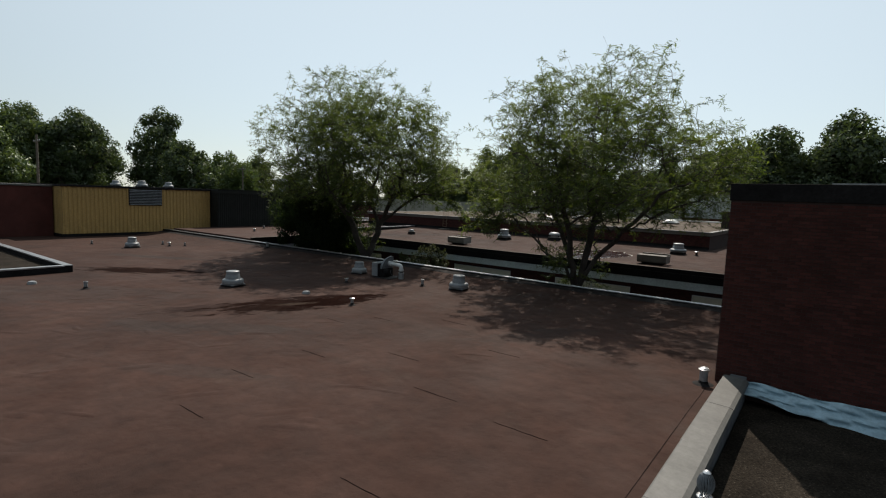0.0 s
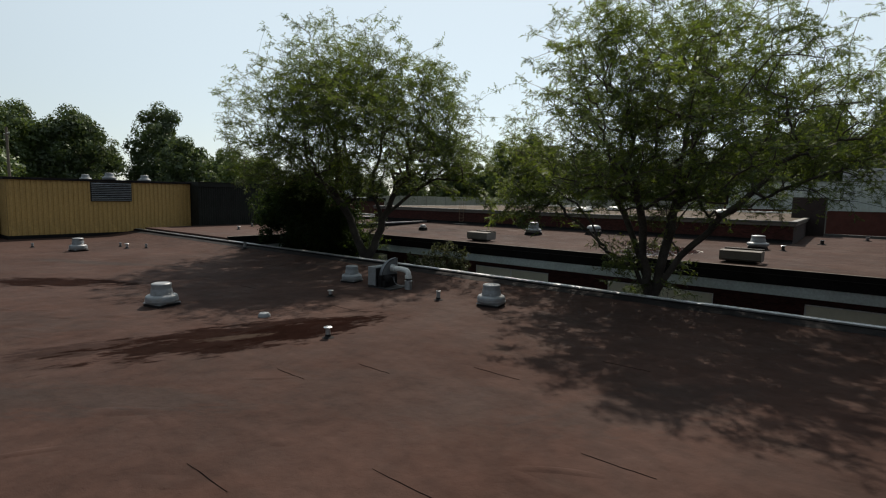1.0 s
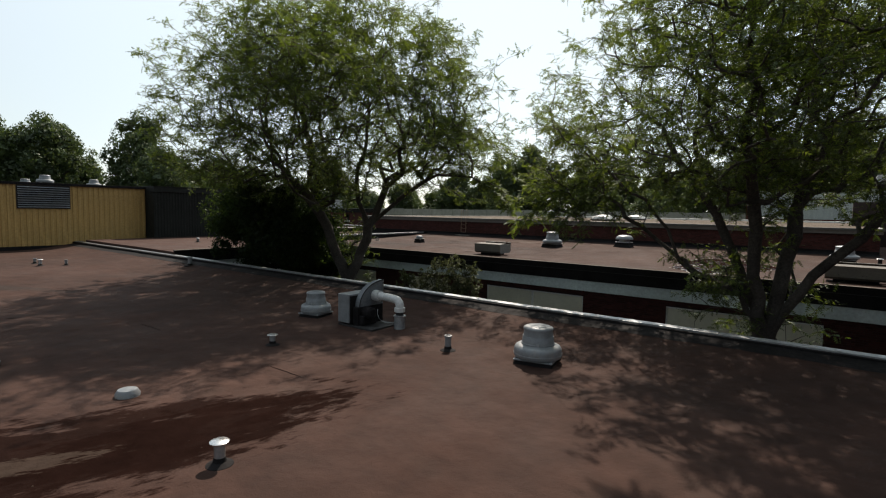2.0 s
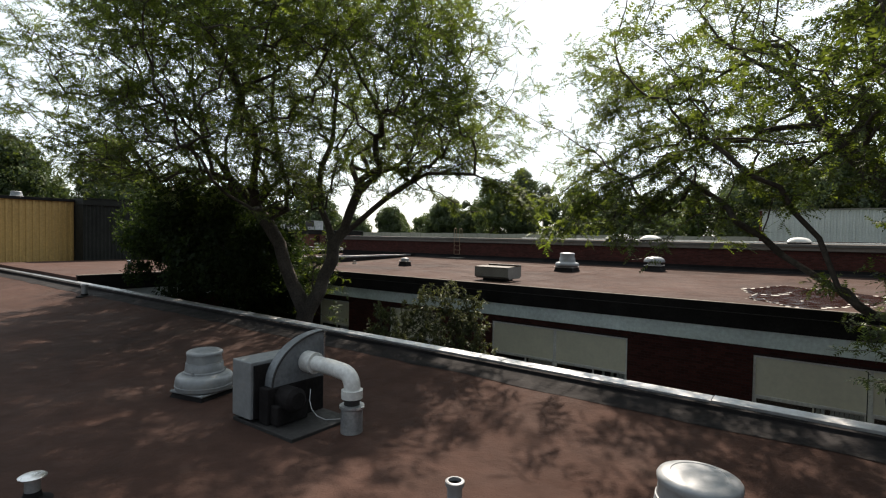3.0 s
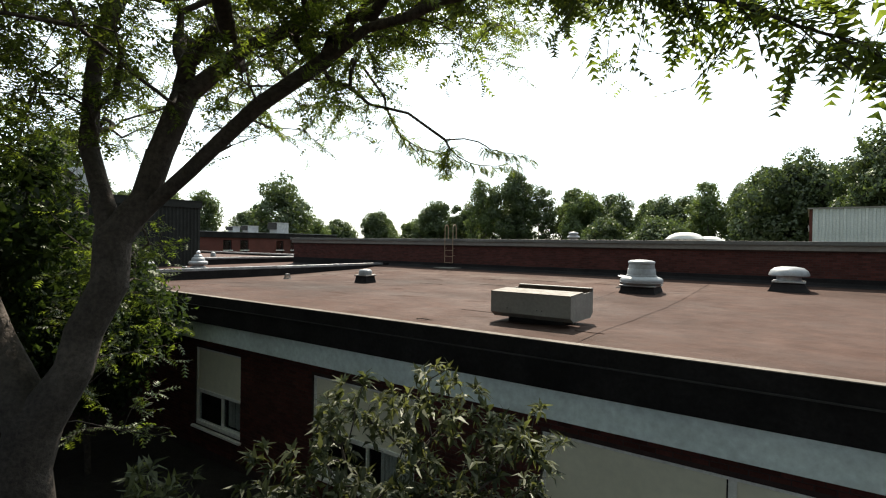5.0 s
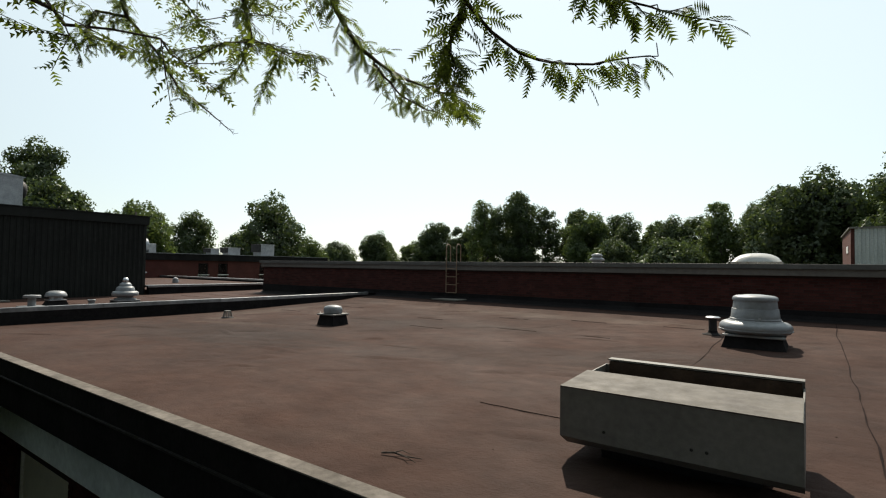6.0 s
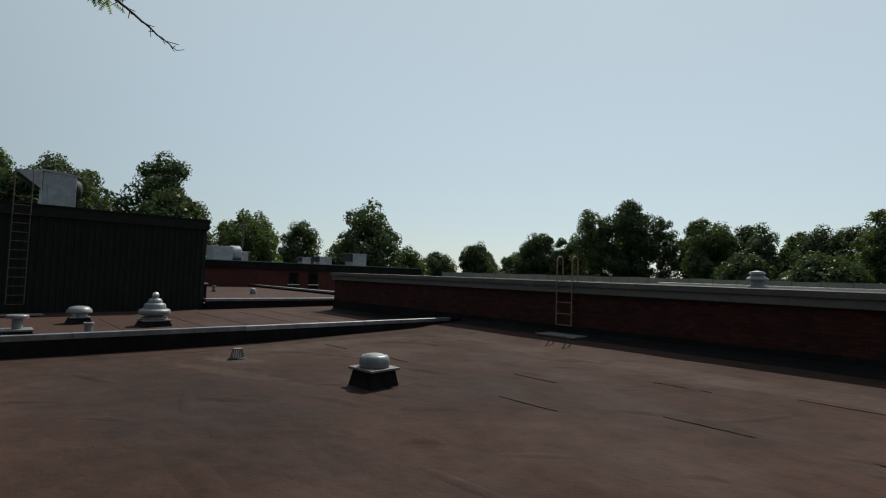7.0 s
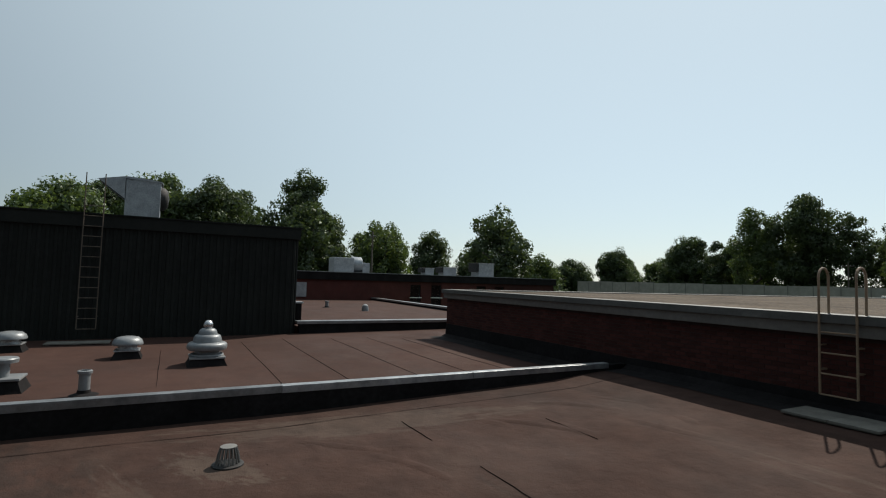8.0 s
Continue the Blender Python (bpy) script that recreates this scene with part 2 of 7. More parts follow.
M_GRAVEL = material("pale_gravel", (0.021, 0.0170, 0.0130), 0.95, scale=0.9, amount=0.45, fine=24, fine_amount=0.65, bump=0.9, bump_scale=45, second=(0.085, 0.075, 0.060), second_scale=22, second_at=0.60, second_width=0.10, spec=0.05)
M_KERB_FELT = material("grey_kerb_felt", (0.115, 0.122, 0.13), 0.85, scale=1.5, amount=0.35, fine=16, fine_amount=0.25, bump=0.3, bump_scale=20, spec=0.15)
M_HIGH_GRAVEL = material("brown_roof_gravel", (0.084, 0.0656, 0.0496), 0.95, scale=0.6, amount=0.35, fine=9, fine_amount=0.7, bump=1.0, bump_scale=22, second=(0.05, 0.040, 0.032), second_scale=1.6, second_at=0.55, spec=0.1)
M_SILT = material("dry_silt", (0.066, 0.044, 0.034), 0.95, scale=2.5, amount=0.35, fine=26, fine_amount=0.35, bump=0.3, bump_scale=40, spec=0.1)
M_SCROLL = material("dull_blue_grey_steel", (0.15, 0.165, 0.18), 0.55, metal=0.3, scale=3, amount=0.25, fine=22, fine_amount=0.2, bump=0.08, second=(0.09, 0.085, 0.08), second_scale=2.4, second_at=0.6)
M_TARP = material("pale_blue_tarp", (0.306, 0.442, 0.51), 0.45, scale=2, amount=0.2, fine=14, bump=0.3, bump_scale=14)
M_WATER = material("ponded_water", (0.028, 0.013, 0.011), 0.12, scale=1, amount=0.3, bump=0.03, bump_scale=6)
M_SALT = material("dried_white_scale", (0.34, 0.32, 0.29), 0.9, scale=3, amount=0.3, bump=0.2)
M_DOME = material("milky_skylight", (0.3825, 0.3889, 0.3697), 0.35, scale=2, amount=0.08, bump=0.03)
M_GLASS = bpy.data.materials.new("window_glass")
M_GLASS.use_nodes = True
_g = M_GLASS.node_tree.nodes["Principled BSDF"]
_g.inputs["Base Color"].default_value = (0.78, 0.84, 0.83, 1)
_g.inputs["Roughness"].default_value = 0.06
_g.inputs["Transmission Weight"].default_value = 1.0
_g.inputs["IOR"].default_value = 1.45
M_BARK = material("grey_bark", (0.0608, 0.0515, 0.0452), 0.95, scale=2, amount=0.3, fine=18, fine_amount=0.35, bump=0.9, bump_scale=22, spec=0.2)
M_LOCUST = leaf_material("locust_leaf", (0.036, 0.053, 0.020), (0.155, 0.212, 0.025), share=0.42)
M_BUSH = leaf_material("dark_bush_leaf", (0.015, 0.025, 0.011), (0.045, 0.075, 0.012), share=0.32, gloss=0.015)
M_SHRUB = leaf_material("grey_green_shrub_leaf", (0.050, 0.058, 0.030), (0.115, 0.13, 0.035), share=0.35, gloss=0.035)
M_FAR_LEAF = leaf_material("broadleaf_crown", (0.062, 0.090, 0.033), (0.13, 0.185, 0.036), per_amount=0.2, share=0.3)
M_FAR_DARK = leaf_material("dark_broadleaf_crown", (0.045, 0.064, 0.029), (0.085, 0.125, 0.029), per_amount=0.2, share=0.28)
M_GROUND = material("grass_and_bare_soil", (0.040, 0.060, 0.022), 0.95, scale=0.05, amount=0.3, fine=3, fine_amount=0.3, bump=0.5, bump_scale=12,
                    second=(0.16, 0.11, 0.07), second_scale=0.06, second_at=0.56, second_width=0.1)
M_SOIL = material("sandy_soil", (0.20, 0.125, 0.075), 0.95, scale=1.2, amount=0.3, fine=14, fine_amount=0.3, bump=0.6, bump_scale=20)
# near-black base and mottle: the courtyard's shade is put into the soil colour
M_SHADED_SOIL = material("shade_darkened_court_soil", (0.014, 0.011, 0.009), 0.95, scale=0.8, amount=0.4, fine=12, fine_amount=0.35, bump=0.6, bump_scale=18, second=(0.011, 0.013, 0.008), second_scale=0.5)
M_PALE = material("pale_far_wall", (0.28, 0.268, 0.24), 0.8, scale=0.1, amount=0.15, fine=1, bump=0)
M_WOOD = material("grey_board", (0.16, 0.15, 0.13), 0.85, scale=3, amount=0.25, bump=0.2)
M_POLE = material("pole_wood", (0.12, 0.10, 0.085), 0.9, scale=2, amount=0.2, bump=0.2)
M_PENTHOUSE = material("dark_brown_panel", (0.032, 0.021, 0.018), 0.8, scale=0.7, amount=0.25, fine=8, bump=0.1)
M_SIGN = material("white_sign", (0.7, 0.7, 0.68), 0.6, scale=2, amount=0.05, bump=0)

# ---------- mesh helpers ----------
def finish(name, bm, mat, smooth=False):
    me = bpy.data.meshes.new(name)
    bmesh.ops.recalc_face_normals(bm, faces=bm.faces)
    bm.to_mesh(me)
    bm.free()
    me.materials.append(mat)
    if smooth:
        for p in me.polygons:
            p.use_smooth = True
        me.set_sharp_from_angle(angle=radians(38))
    return new(name, me)


def part(name, bm, mat, parent, label="", smooth=False):
    ob = finish(name, bm, mat, smooth)
    ob.parent = parent
    return tagged(ob, label)


def structure(name, bm, mat, label, category, smooth=False):
    return tagged(finish(name, bm, mat, smooth), label, category, kind="structure")


def thing(name, x, y, z, label, category, group="", rz=0):
    ob = new(name)
    ob.empty_display_size = 0.1
    ob.matrix_basis = pose(x, y, z, 0, 0, rz)
    return tagged(ob, label, category, group)


def raw(name, verts, faces, mat, smooth=False):
    me = bpy.data.meshes.new(name)
    me.from_pydata(verts, [], faces)
    me.materials.append(mat)
    if smooth:
        for p in me.polygons:
            p.use_smooth = True
    return new(name, me)


def quads(name, v, mat, per=4):
    """One mesh from an array of loose faces: v has shape (count, per, 3)."""
    v = np.asarray(v, np.float32)
    n = len(v)
    me = bpy.data.meshes.new(name)
    me.vertices.add(n * per)
    me.vertices.foreach_set("co", v.reshape(-1))
    me.loops.add(n * per)
    me.loops.foreach_set("vertex_index", np.arange(n * per, dtype=np.int32))
    me.polygons.add(n)
    me.polygons.foreach_set("loop_start", np.arange(0, n * per, per, dtype=np.int32))
    me.polygons.foreach_set("loop_total", np.full(n, per, dtype=np.int32))
    me.update(calc_edges=True)
    me.materials.append(mat)
    return new(name, me)


def box(bm, x0, y0, z0, x1, y1, z1, bevel=0.0):
    m = Matrix.Translation(((x0 + x1) / 2, (y0 + y1) / 2, (z0 + z1) / 2)) @ Matrix.Diagonal((abs(x1 - x0), abs(y1 - y0), abs(z1 - z0), 1))
    r = bmesh.ops.create_cube(bm, size=1, matrix=m)
    if bevel:
        es = list({e for v in r["verts"] for e in v.link_edges})
        bmesh.ops.bevel(bm, geom=es, offset=bevel, segments=2, affect="EDGES", profile=0.5)
    return bm


def boxed(*a, bevel=0.0):
    return box(bmesh.new(), *a, bevel=bevel)


def lathe(profile, n=28, bm=None, m=None):
    """Turned shape from (radius, height) pairs, about z."""
    bm = bm or bmesh.new()
    m = m or Matrix()
    rings = []
    for r, z in profile:
        if r < 1e-4:
            rings.append([bm.verts.new(m @ Vector((0, 0, z)))])
        else:
            rings.append([bm.verts.new(m @ Vector((r * math.cos(2 * math.pi * i / n), r * math.sin(2 * math.pi * i / n), z))) for i in range(n)])
    for a, b in zip(rings, rings[1:]):
        for i in range(n):
            j = (i + 1) % n
            f = [a[i % len(a)], a[j % len(a)], b[j % len(b)], b[i % len(b)]]
            f = list(dict.fromkeys(f))
            if len(f) > 2:
                bm.faces.new(f)
    for ring, flip in ((rings[0], True), (rings[-1], False)):
        if len(ring) > 2:
            bm.faces.new(ring[::-1] if flip else ring)
    return bm


def pipe(bm, pts, radius, n=8):
    """A round tube along points; radius is one number or one for each point."""
    pts = [Vector(p) for p in pts]
    radii = radius if isinstance(radius, (list, tuple)) else [radius] * len(pts)
    rings, side = [], None
    for i, p in enumerate(pts):
        d = (pts[min(i + 1, len(pts) - 1)] - pts[max(i - 1, 0)]).normalized()
        if side is None:
            side = d.orthogonal().normalized()
        side = (side - d * side.dot(d)).normalized()
        up = d.cross(side)
        rings.append([bm.verts.new(p + (side * math.cos(2 * math.pi * k / n) + up * math.sin(2 * math.pi * k / n)) * radii[i]) for k in range(n)])
    for a, b in zip(rings, rings[1:]):
        for k in range(n):
            bm.faces.new((a[k], a[(k + 1) % n], b[(k + 1) % n], b[k]))
    bm.faces.new(rings[0][::-1])
    bm.faces.new(rings[-1])
    return bm


def arc(cx, cz, r, a0, a1, n=8):
    return [(cx + r * math.cos(radians(a0 + (a1 - a0) * i / n)), cz + r * math.sin(radians(a0 + (a1 - a0) * i / n))) for i in range(n + 1)]


def sheet(name, x0, x1, y0, y1, height, step, mat, label, category, depth=0.25):
    """A roof deck with a gently uneven top and a closed underside."""
    nx, ny = max(2, round((x1 - x0) / step)), max(2, round((y1 - y0) / step))
    verts, faces = [], []
    for j in range(ny + 1):
        for i in range(nx + 1):
            x, y = x0 + (x1 - x0) * i / nx, y0 + (y1 - y0) * j / ny
            verts.append((x, y, height(x, y)))
    for j in range(ny):
        for i in range(nx):
            a = j * (nx + 1) + i
            faces.append((a, a + 1, a + nx + 2, a + nx + 1))
    low = min(v[2] for v in verts) - depth
    base = len(verts)
    verts += [(x0, y0, low), (x1, y0, low), (x1, y1, low), (x0, y1, low)]
    faces.append((base + 3, base + 2, base + 1, base))
    edge = lambda ids, a, b: faces.append((base + a, base + b, *reversed(ids)))
    edge([i for i in range(nx + 1)], 0, 1)
    edge([j * (nx + 1) + nx for j in range(ny + 1)], 1, 2)
    edge([ny * (nx + 1) + i for i in range(nx, -1, -1)], 2, 3)
    edge([j * (nx + 1) for j in range(ny, -1, -1)], 3, 0)
    ob = raw(name, verts, faces, mat)
    return tagged(ob, label, category, kind="structure")


def wall(name, axis, at0, at1, a0, a1, z0, z1, mat, label, openings=()):
    """A wall from at0 to at1 in thickness along 'x' or 'y', with rectangular openings (u0, u1, z0, z1)."""
    bm = bmesh.new()
    us = sorted({a0, a1, *[o[0] for o in openings], *[o[1] for o in openings]})
    for u0, u1 in zip(us, us[1:]):
        cuts = sorted((o[2], o[3]) for o in openings if o[0] <= u0 and o[1] >= u1)
        z = z0
        for lo, hi in cuts + [(z1, z1)]:
            if lo > z + 1e-4:
                if axis == "x":
                    box(bm, u0, at0, z, u1, at1, lo)
                else:
                    box(bm, at0, u0, z, at1, u1, lo)
            z = hi
    return structure(name, bm, mat, label, "wall")


BL, BH, BG = 0.203, 0.0667, 0.0095        # brick length, height, joint


def brick_boxes(u0, u1, z0, z1, openings=()):
    """Rectangles of a running bond in a wall's plane."""
    out, row, z = [], 0, z0
    while z + BH <= z1 + 1e-6:
        u = u0 - (0.5 * (BL + BG) if row % 2 else 0)
        while u < u1 - 0.03:
            a, b = max(u, u0), min(u + BL, u1)
            for o in openings:
                if z + BH > o[2] and z < o[3]:
                    if a < o[0] < b:
                        b = o[0]
                    elif a < o[1] < b:
                        a = o[1]
                    elif a >= o[0] and b <= o[1]:
                        b = a
            if b - a > 0.03:
                out.append((a, b, z, z + BH))
            u += BL + BG
        z += BH + BG
        row += 1
    return out


def brick_array(rects, axis, at, out, proud=0.007, rnd=random.Random(4)):
    """Loose faces of bricks standing proud of a wall face; axis: the direction that the wall runs in."""
    v = []
    for a, b, c, d in rects:
        p = at + out * (proud + rnd.uniform(-0.0025, 0.0025))
        q = at - out * 0.002
        e = 0.004
        if axis == "x":
            f = lambda u, w, z: (u, w, z)
        else:
            f = lambda u, w, z: (w, u, z)
        fr = [f(a + e, p, c + e), f(b - e, p, c + e), f(b - e, p, d - e), f(a + e, p, d - e)]
        bk = [f(a, q, c), f(b, q, c), f(b, q, d), f(a, q, d)]
        v.append((fr, bk))
    return v


def brick_mesh(name, arr, mat, parent):
    verts, faces = [], []
    for fr, bk in arr:
        k = len(verts)
        verts += fr + bk
        faces += [(k, k + 1, k + 2, k + 3)] + [(k + i, k + (i + 1) % 4, k + 4 + (i + 1) % 4, k + 4 + i) for i in range(4)]
    ob = raw(name, verts, faces, mat)
    ob.parent = parent
    return tagged(ob, "red bricks in running bond", kind="stuff")

# ---------- levels and plan ----------
GROUND = -4.6
ZA, ZB, ZC, ZH = -0.95, -0.33, -0.38, 1.30      # roof decks
Y_A, Y_B, Y_H = 24.1, 33.2, 47.1                # edge of the first roof, front of the second, face of the higher block
X_CURB, X_DARK, X_YEL = -40.3, -50.9, -52.3
X_TOWER, Y_TOWER = -3.8, 15.4


def uneven(x, y, amp=0.012):
    return amp * noise.noise(Vector((x * 0.35, y * 0.35, 1.7))) + 0.4 * amp * noise.noise(Vector((x * 1.3, y * 1.3, 5.1)))


def deck_a(x, y):
    edge = min(1.0, max(0.0, (y - 21.0) / 2.8))
    return ZA + 0.002 * (x + 20) + 0.34 * edge ** 1.5 + uneven(x, y, 0.018)


def deck_b(x, y):
    return ZB - 0.02 * math.exp(-((y - 38.5) / 4) ** 2) + 0.026 * max(0.0, y - 40.0) + 0.08 * min(1.0, max(0.0, (y - 45.0) / 1.2)) + uneven(x, y, 0.014)


def deck_c(x, y):
    return ZC + 0.012 * max(0.0, y - 40.0) + uneven(x, y, 0.012)


# ---------- ground ----------
def ground():
    n, r = 40, 2500.0
    xs = sorted({*[-r * (i / 12) ** 2.2 for i in range(1, 13)], *[r * (i / 12) ** 2.2 for i in range(13)]})
    verts = [(x - 20, y + 30, GROUND + 0.05 * noise.noise(Vector((x * 0.05, y * 0.05, 0)))) for y in xs for x in xs]
    k = len(xs)
    faces = [(j * k + i, j * k + i + 1, (j + 1) * k + i + 1, (j + 1) * k + i) for j in range(k - 1) for i in range(k - 1)]
    tagged(raw("ground", verts, faces, M_GROUND), "grass and bare soil round the buildings", "ground", kind="structure")
    # paler sandy disc drawn where sun reaches the court floor, as its lit patch
    rnd = random.Random(8)
    bm = bmesh.new()
    ring = []
    for i in range(40):
        a = 2 * math.pi * i / 40
        q = 1 + 0.18 * math.sin(3 * a + 1) + rnd.uniform(-0.06, 0.06)
        ring.append(bm.verts.new((-33.3 + 1.0 * q * math.cos(a), 26.9 + 0.85 * q * math.sin(a), GROUND + 0.13)))
    c = bm.verts.new((-33.3, 26.9, GROUND + 0.2))
    for i in range(40):
        bm.faces.new((ring[i], ring[(i + 1) % 40], c))
    structure("bare_soil_patch", bm, M_SOIL, "sandy soil set as the sunlit patch of the courtyard", "ground")
    # soil sheet under the trees, coloured dark in place of their shade
    sheet("court_soil", -38.3, X_TOWER, 24.0, 33.42, lambda x, y: GROUND + 0.09 + 0.05 * noise.noise(Vector((x * 0.7, y * 0.7, 0))), 0.8, M_SHADED_SOIL, "courtyard soil with its shade put into the colour", "ground", 0.1)


ground()

# ---------- first roof ----------
sheet("roof_main", -54.0, -3.46, -16.0, 23.8, deck_a, 0.8, M_ROOF_A, "weathered red-brown rolled roofing, stained and patched", "roof")
wall("wall_court_south", "x", 23.8, 24.0, -52.0, -3.9, GROUND, ZA - 0.26, M_MORTAR, "dark brick wall of the courtyard")
structure("parapet_court", boxed(-52.3, 23.8, ZA - 0.25, -3.9, Y_A, -0.55), M_BLACK, "low black-tarred parapet upstand", "parapet")

def coping_run(name, axis, u0, u1, at0, at1, z, mat, label, seg=3.0, thick=0.035, drop=0.07):
    """Metal cap in lengths, with a dripped lip on both sides."""
    top = tagged(new(name), label, "coping", kind="structure")
    top.empty_display_size = 0.1
    n = max(1, round((u1 - u0) / seg))
    ln = (u1 - u0) / n
    bm = bmesh.new()
    if axis == "x":
        box(bm, 0.004, at0, z, ln - 0.004, at1, z + thick, 0.006)
        box(bm, 0.004, at0 - 0.004, z - drop, ln - 0.004, at0 + 0.012, z + 0.01)
        box(bm, 0.004, at1 - 0.012, z - drop, ln - 0.004, at1 + 0.004, z + 0.01)
    else:
        box(bm, at0, 0.004, z, at1, ln - 0.004, z + thick, 0.006)
        box(bm, at0 - 0.004, 0.004, z - drop, at0 + 0.012, ln - 0.004, z + 0.01)
        box(bm, at1 - 0.012, 0.004, z - drop, at1 + 0.004, ln - 0.004, z + 0.01)
    first = part("coping_length", bm, mat, top)
    rnd = random.Random(len(name))
    for i in range(n):
        ob = first if i == 0 else new("coping_length", first.data)
        ob.parent = top
        u = u0 + i * ln
        ob.matrix_basis = pose(u, rnd.uniform(-0.004, 0.004), rnd.uniform(-0.004, 0.004)) if axis == "x" else pose(rnd.uniform(-0.004, 0.004), u, rnd.uniform(-0.004, 0.004))
    return top


# tarred strip along the inside of the roof edge
def tar_strip():
    verts, faces = [], []
    n = 160
    for i in range(n + 1):
        x = -52.0 + 48.2 * i / n
        for y in (23.36 + 0.07 * noise.noise(Vector((x * 0.9, 3, 1))) + 0.04 * noise.noise(Vector((x * 4.1, 3, 1))), 23.58, 23.80):
            verts.append((x, y, deck_a(x, y) + 0.010))
    for i in range(n):
        for k in (0, 1):
            a = 3 * i + k
            faces.append((a, a + 3, a + 4, a + 1))
    tagged(raw("tar_strip", verts, faces, M_BLACK), "black tarred strip along the roof edge", "flashing", kind="structure")


tar_strip()
coping_run("coping_court", "x", -52.2, -3.95, 23.90, 24.16, -0.553, M_COPING, "dull metal coping on the roof edge, lapped in lengths")

# kerbed light well to the side of the first roof
bm = bmesh.new()
box(bm, -54.0, 10.0, ZA - 0.1, -31.6, 10.3, -0.66)
box(bm, -31.9, -16.0, ZA - 0.1, -31.6, 10.0, -0.66)
structure("kerb_well", bm, M_BLACK, "black kerb round a lower gravel roof", "kerb")
coping_run("coping_well", "x", -54.0, -31.62, 9.98, 10.32, -0.66, M_COPING, "thin metal coping on the black kerb", drop=0.03)
coping_run("coping_well_side", "y", -16.0, 9.97, -31.92, -31.58, -0.66, M_COPING, "thin metal coping on the black kerb", drop=0.03)
sheet("roof_well", -53.95, -31.92, -15.95, 9.97, lambda x, y: ZA + 0.03 + 0.01 * noise.noise(Vector((x, y, 0))), 2.0, M_GRAVEL, "pale gravel roof inside the kerb", "roof", 0.02)

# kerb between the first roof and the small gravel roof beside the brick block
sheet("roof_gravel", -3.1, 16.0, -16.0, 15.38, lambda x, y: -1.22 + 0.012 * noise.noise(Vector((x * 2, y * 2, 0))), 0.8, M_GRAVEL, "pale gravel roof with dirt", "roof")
structure("kerb_east", boxed(-3.46, -16.0, -1.5, -3.12, 15.38, -0.66), M_KERB_FELT, "kerb between two roofs with grey felt", "kerb")
east = tagged(new("coping_east"), "wide weathered white coping sloping to one side", "coping", kind="structure")
bm = bmesh.new()
prof = [(-3.56, -0.80), (-3.575, -0.64), (-3.55, -0.625), (-3.14, -0.640), (-3.06, -0.672), (-3.04, -0.74), (-3.12, -0.80)]
pa = [bm.verts.new((x, 0.004, z)) for x, z in prof]
pb = [bm.verts.new((x, 2.21, z)) for x, z in prof]
bm.faces.new(pa)
bm.faces.new(pb[::-1])
for i in range(len(prof)):
    j = (i + 1) % len(prof)
    bm.faces.new((pa[j], pa[i], pb[i], pb[j]))
first = part("coping_length", bm, M_WHITE_COPING, east)
for i in range(14):
    ob = first if i == 0 else new("coping_length", first.data)
    ob.parent = east
    ob.matrix_basis = pose(0.004 * (i % 3 - 1), -15.9 + 2.214 * i, 0.003 * (i % 2))

# ---------- brick block beside the start ----------
wall("wall_tower_front", "x", Y_TOWER, Y_TOWER + 0.3, X_TOWER, 16.0, -1.6, 3.55, M_MORTAR, "dark red brick wall")
wall("wall_tower_side", "y", X_TOWER, X_TOWER + 0.3, Y_TOWER + 0.3, 60.0, GROUND, 3.55, M_MORTAR, "red brick side wall")
structure("tower_roof_band", boxed(X_TOWER - 0.03, Y_TOWER - 0.03, 3.55, 16.0, 60.0, 3.95, bevel=0.01), M_BLACK, "black roof edge band", "fascia")
structure("tower_sill", boxed(-1.9, Y_TOWER + 0.2, 3.95, 16.0, Y_TOWER + 0.5, 3.99), M_COPING, "thin metal roof trim", "trim")

# ---------- second building: front with windows ----------
WINDOWS = [(-34.9, -32.8, "pair"), (-30.2, -27.4, "pair"), (-24.95, -19.9, "wide"), (-16.45, -11.4, "wide"), (-7.9, -4.6, "pair")]
WZ0, WZ1 = -3.76, -1.70
OPEN_B = [(a, b, WZ0, WZ1) for a, b, _ in WINDOWS]
wall_b = wall("wall_court_north", "x", 33.42, 33.72, -38.3, X_TOWER, GROUND, -1.05, M_MORTAR, "red brick courtyard front with windows", OPEN_B)
sheet("roof_second", X_CURB, X_TOWER, Y_B, Y_H + 0.05, deck_b, 0.7, M_ROOF_B, "weathered red-brown rolled roofing", "roof", 0.2)
sheet("roof_second_west", -50.9, X_CURB, Y_B, 52.9, deck_c, 0.8, M_ROOF_C, "red-brown rolled roofing with lap seams", "roof", 0.2)
sheet("roof_second_south", -50.9, -38.1, 24.16, Y_B, deck_c, 0.8, M_ROOF_C, "red-brown rolled roofing", "roof", 0.2)
sheet("roof_second_east", -9.4, X_TOWER, Y_H + 0.05, 60.0, lambda x, y: deck_b(x, 47.1) - 0.02, 0.9, M_ROOF, "red-brown rolled roofing", "roof", 0.2)
# black front band, gravel stop, pale band below it
structure("fascia_black", boxed(-38.3, Y_B - 0.06, -0.97, X_TOWER, Y_B + 0.02, -0.285, bevel=0.012), M_BLACK, "tall black metal fascia", "fascia")
structure("gravel_stop", boxed(-38.3, Y_B - 0.068, -0.284, X_TOWER, Y_B + 0.08, -0.270, bevel=0.004), M_LIP, "thin pale metal gravel stop", "trim")
structure("fascia_step", boxed(-38.3, Y_B - 0.085, -0.545, X_TOWER, Y_B - 0.055, -0.525), M_IRON, "seam rib along the black fascia", "trim")
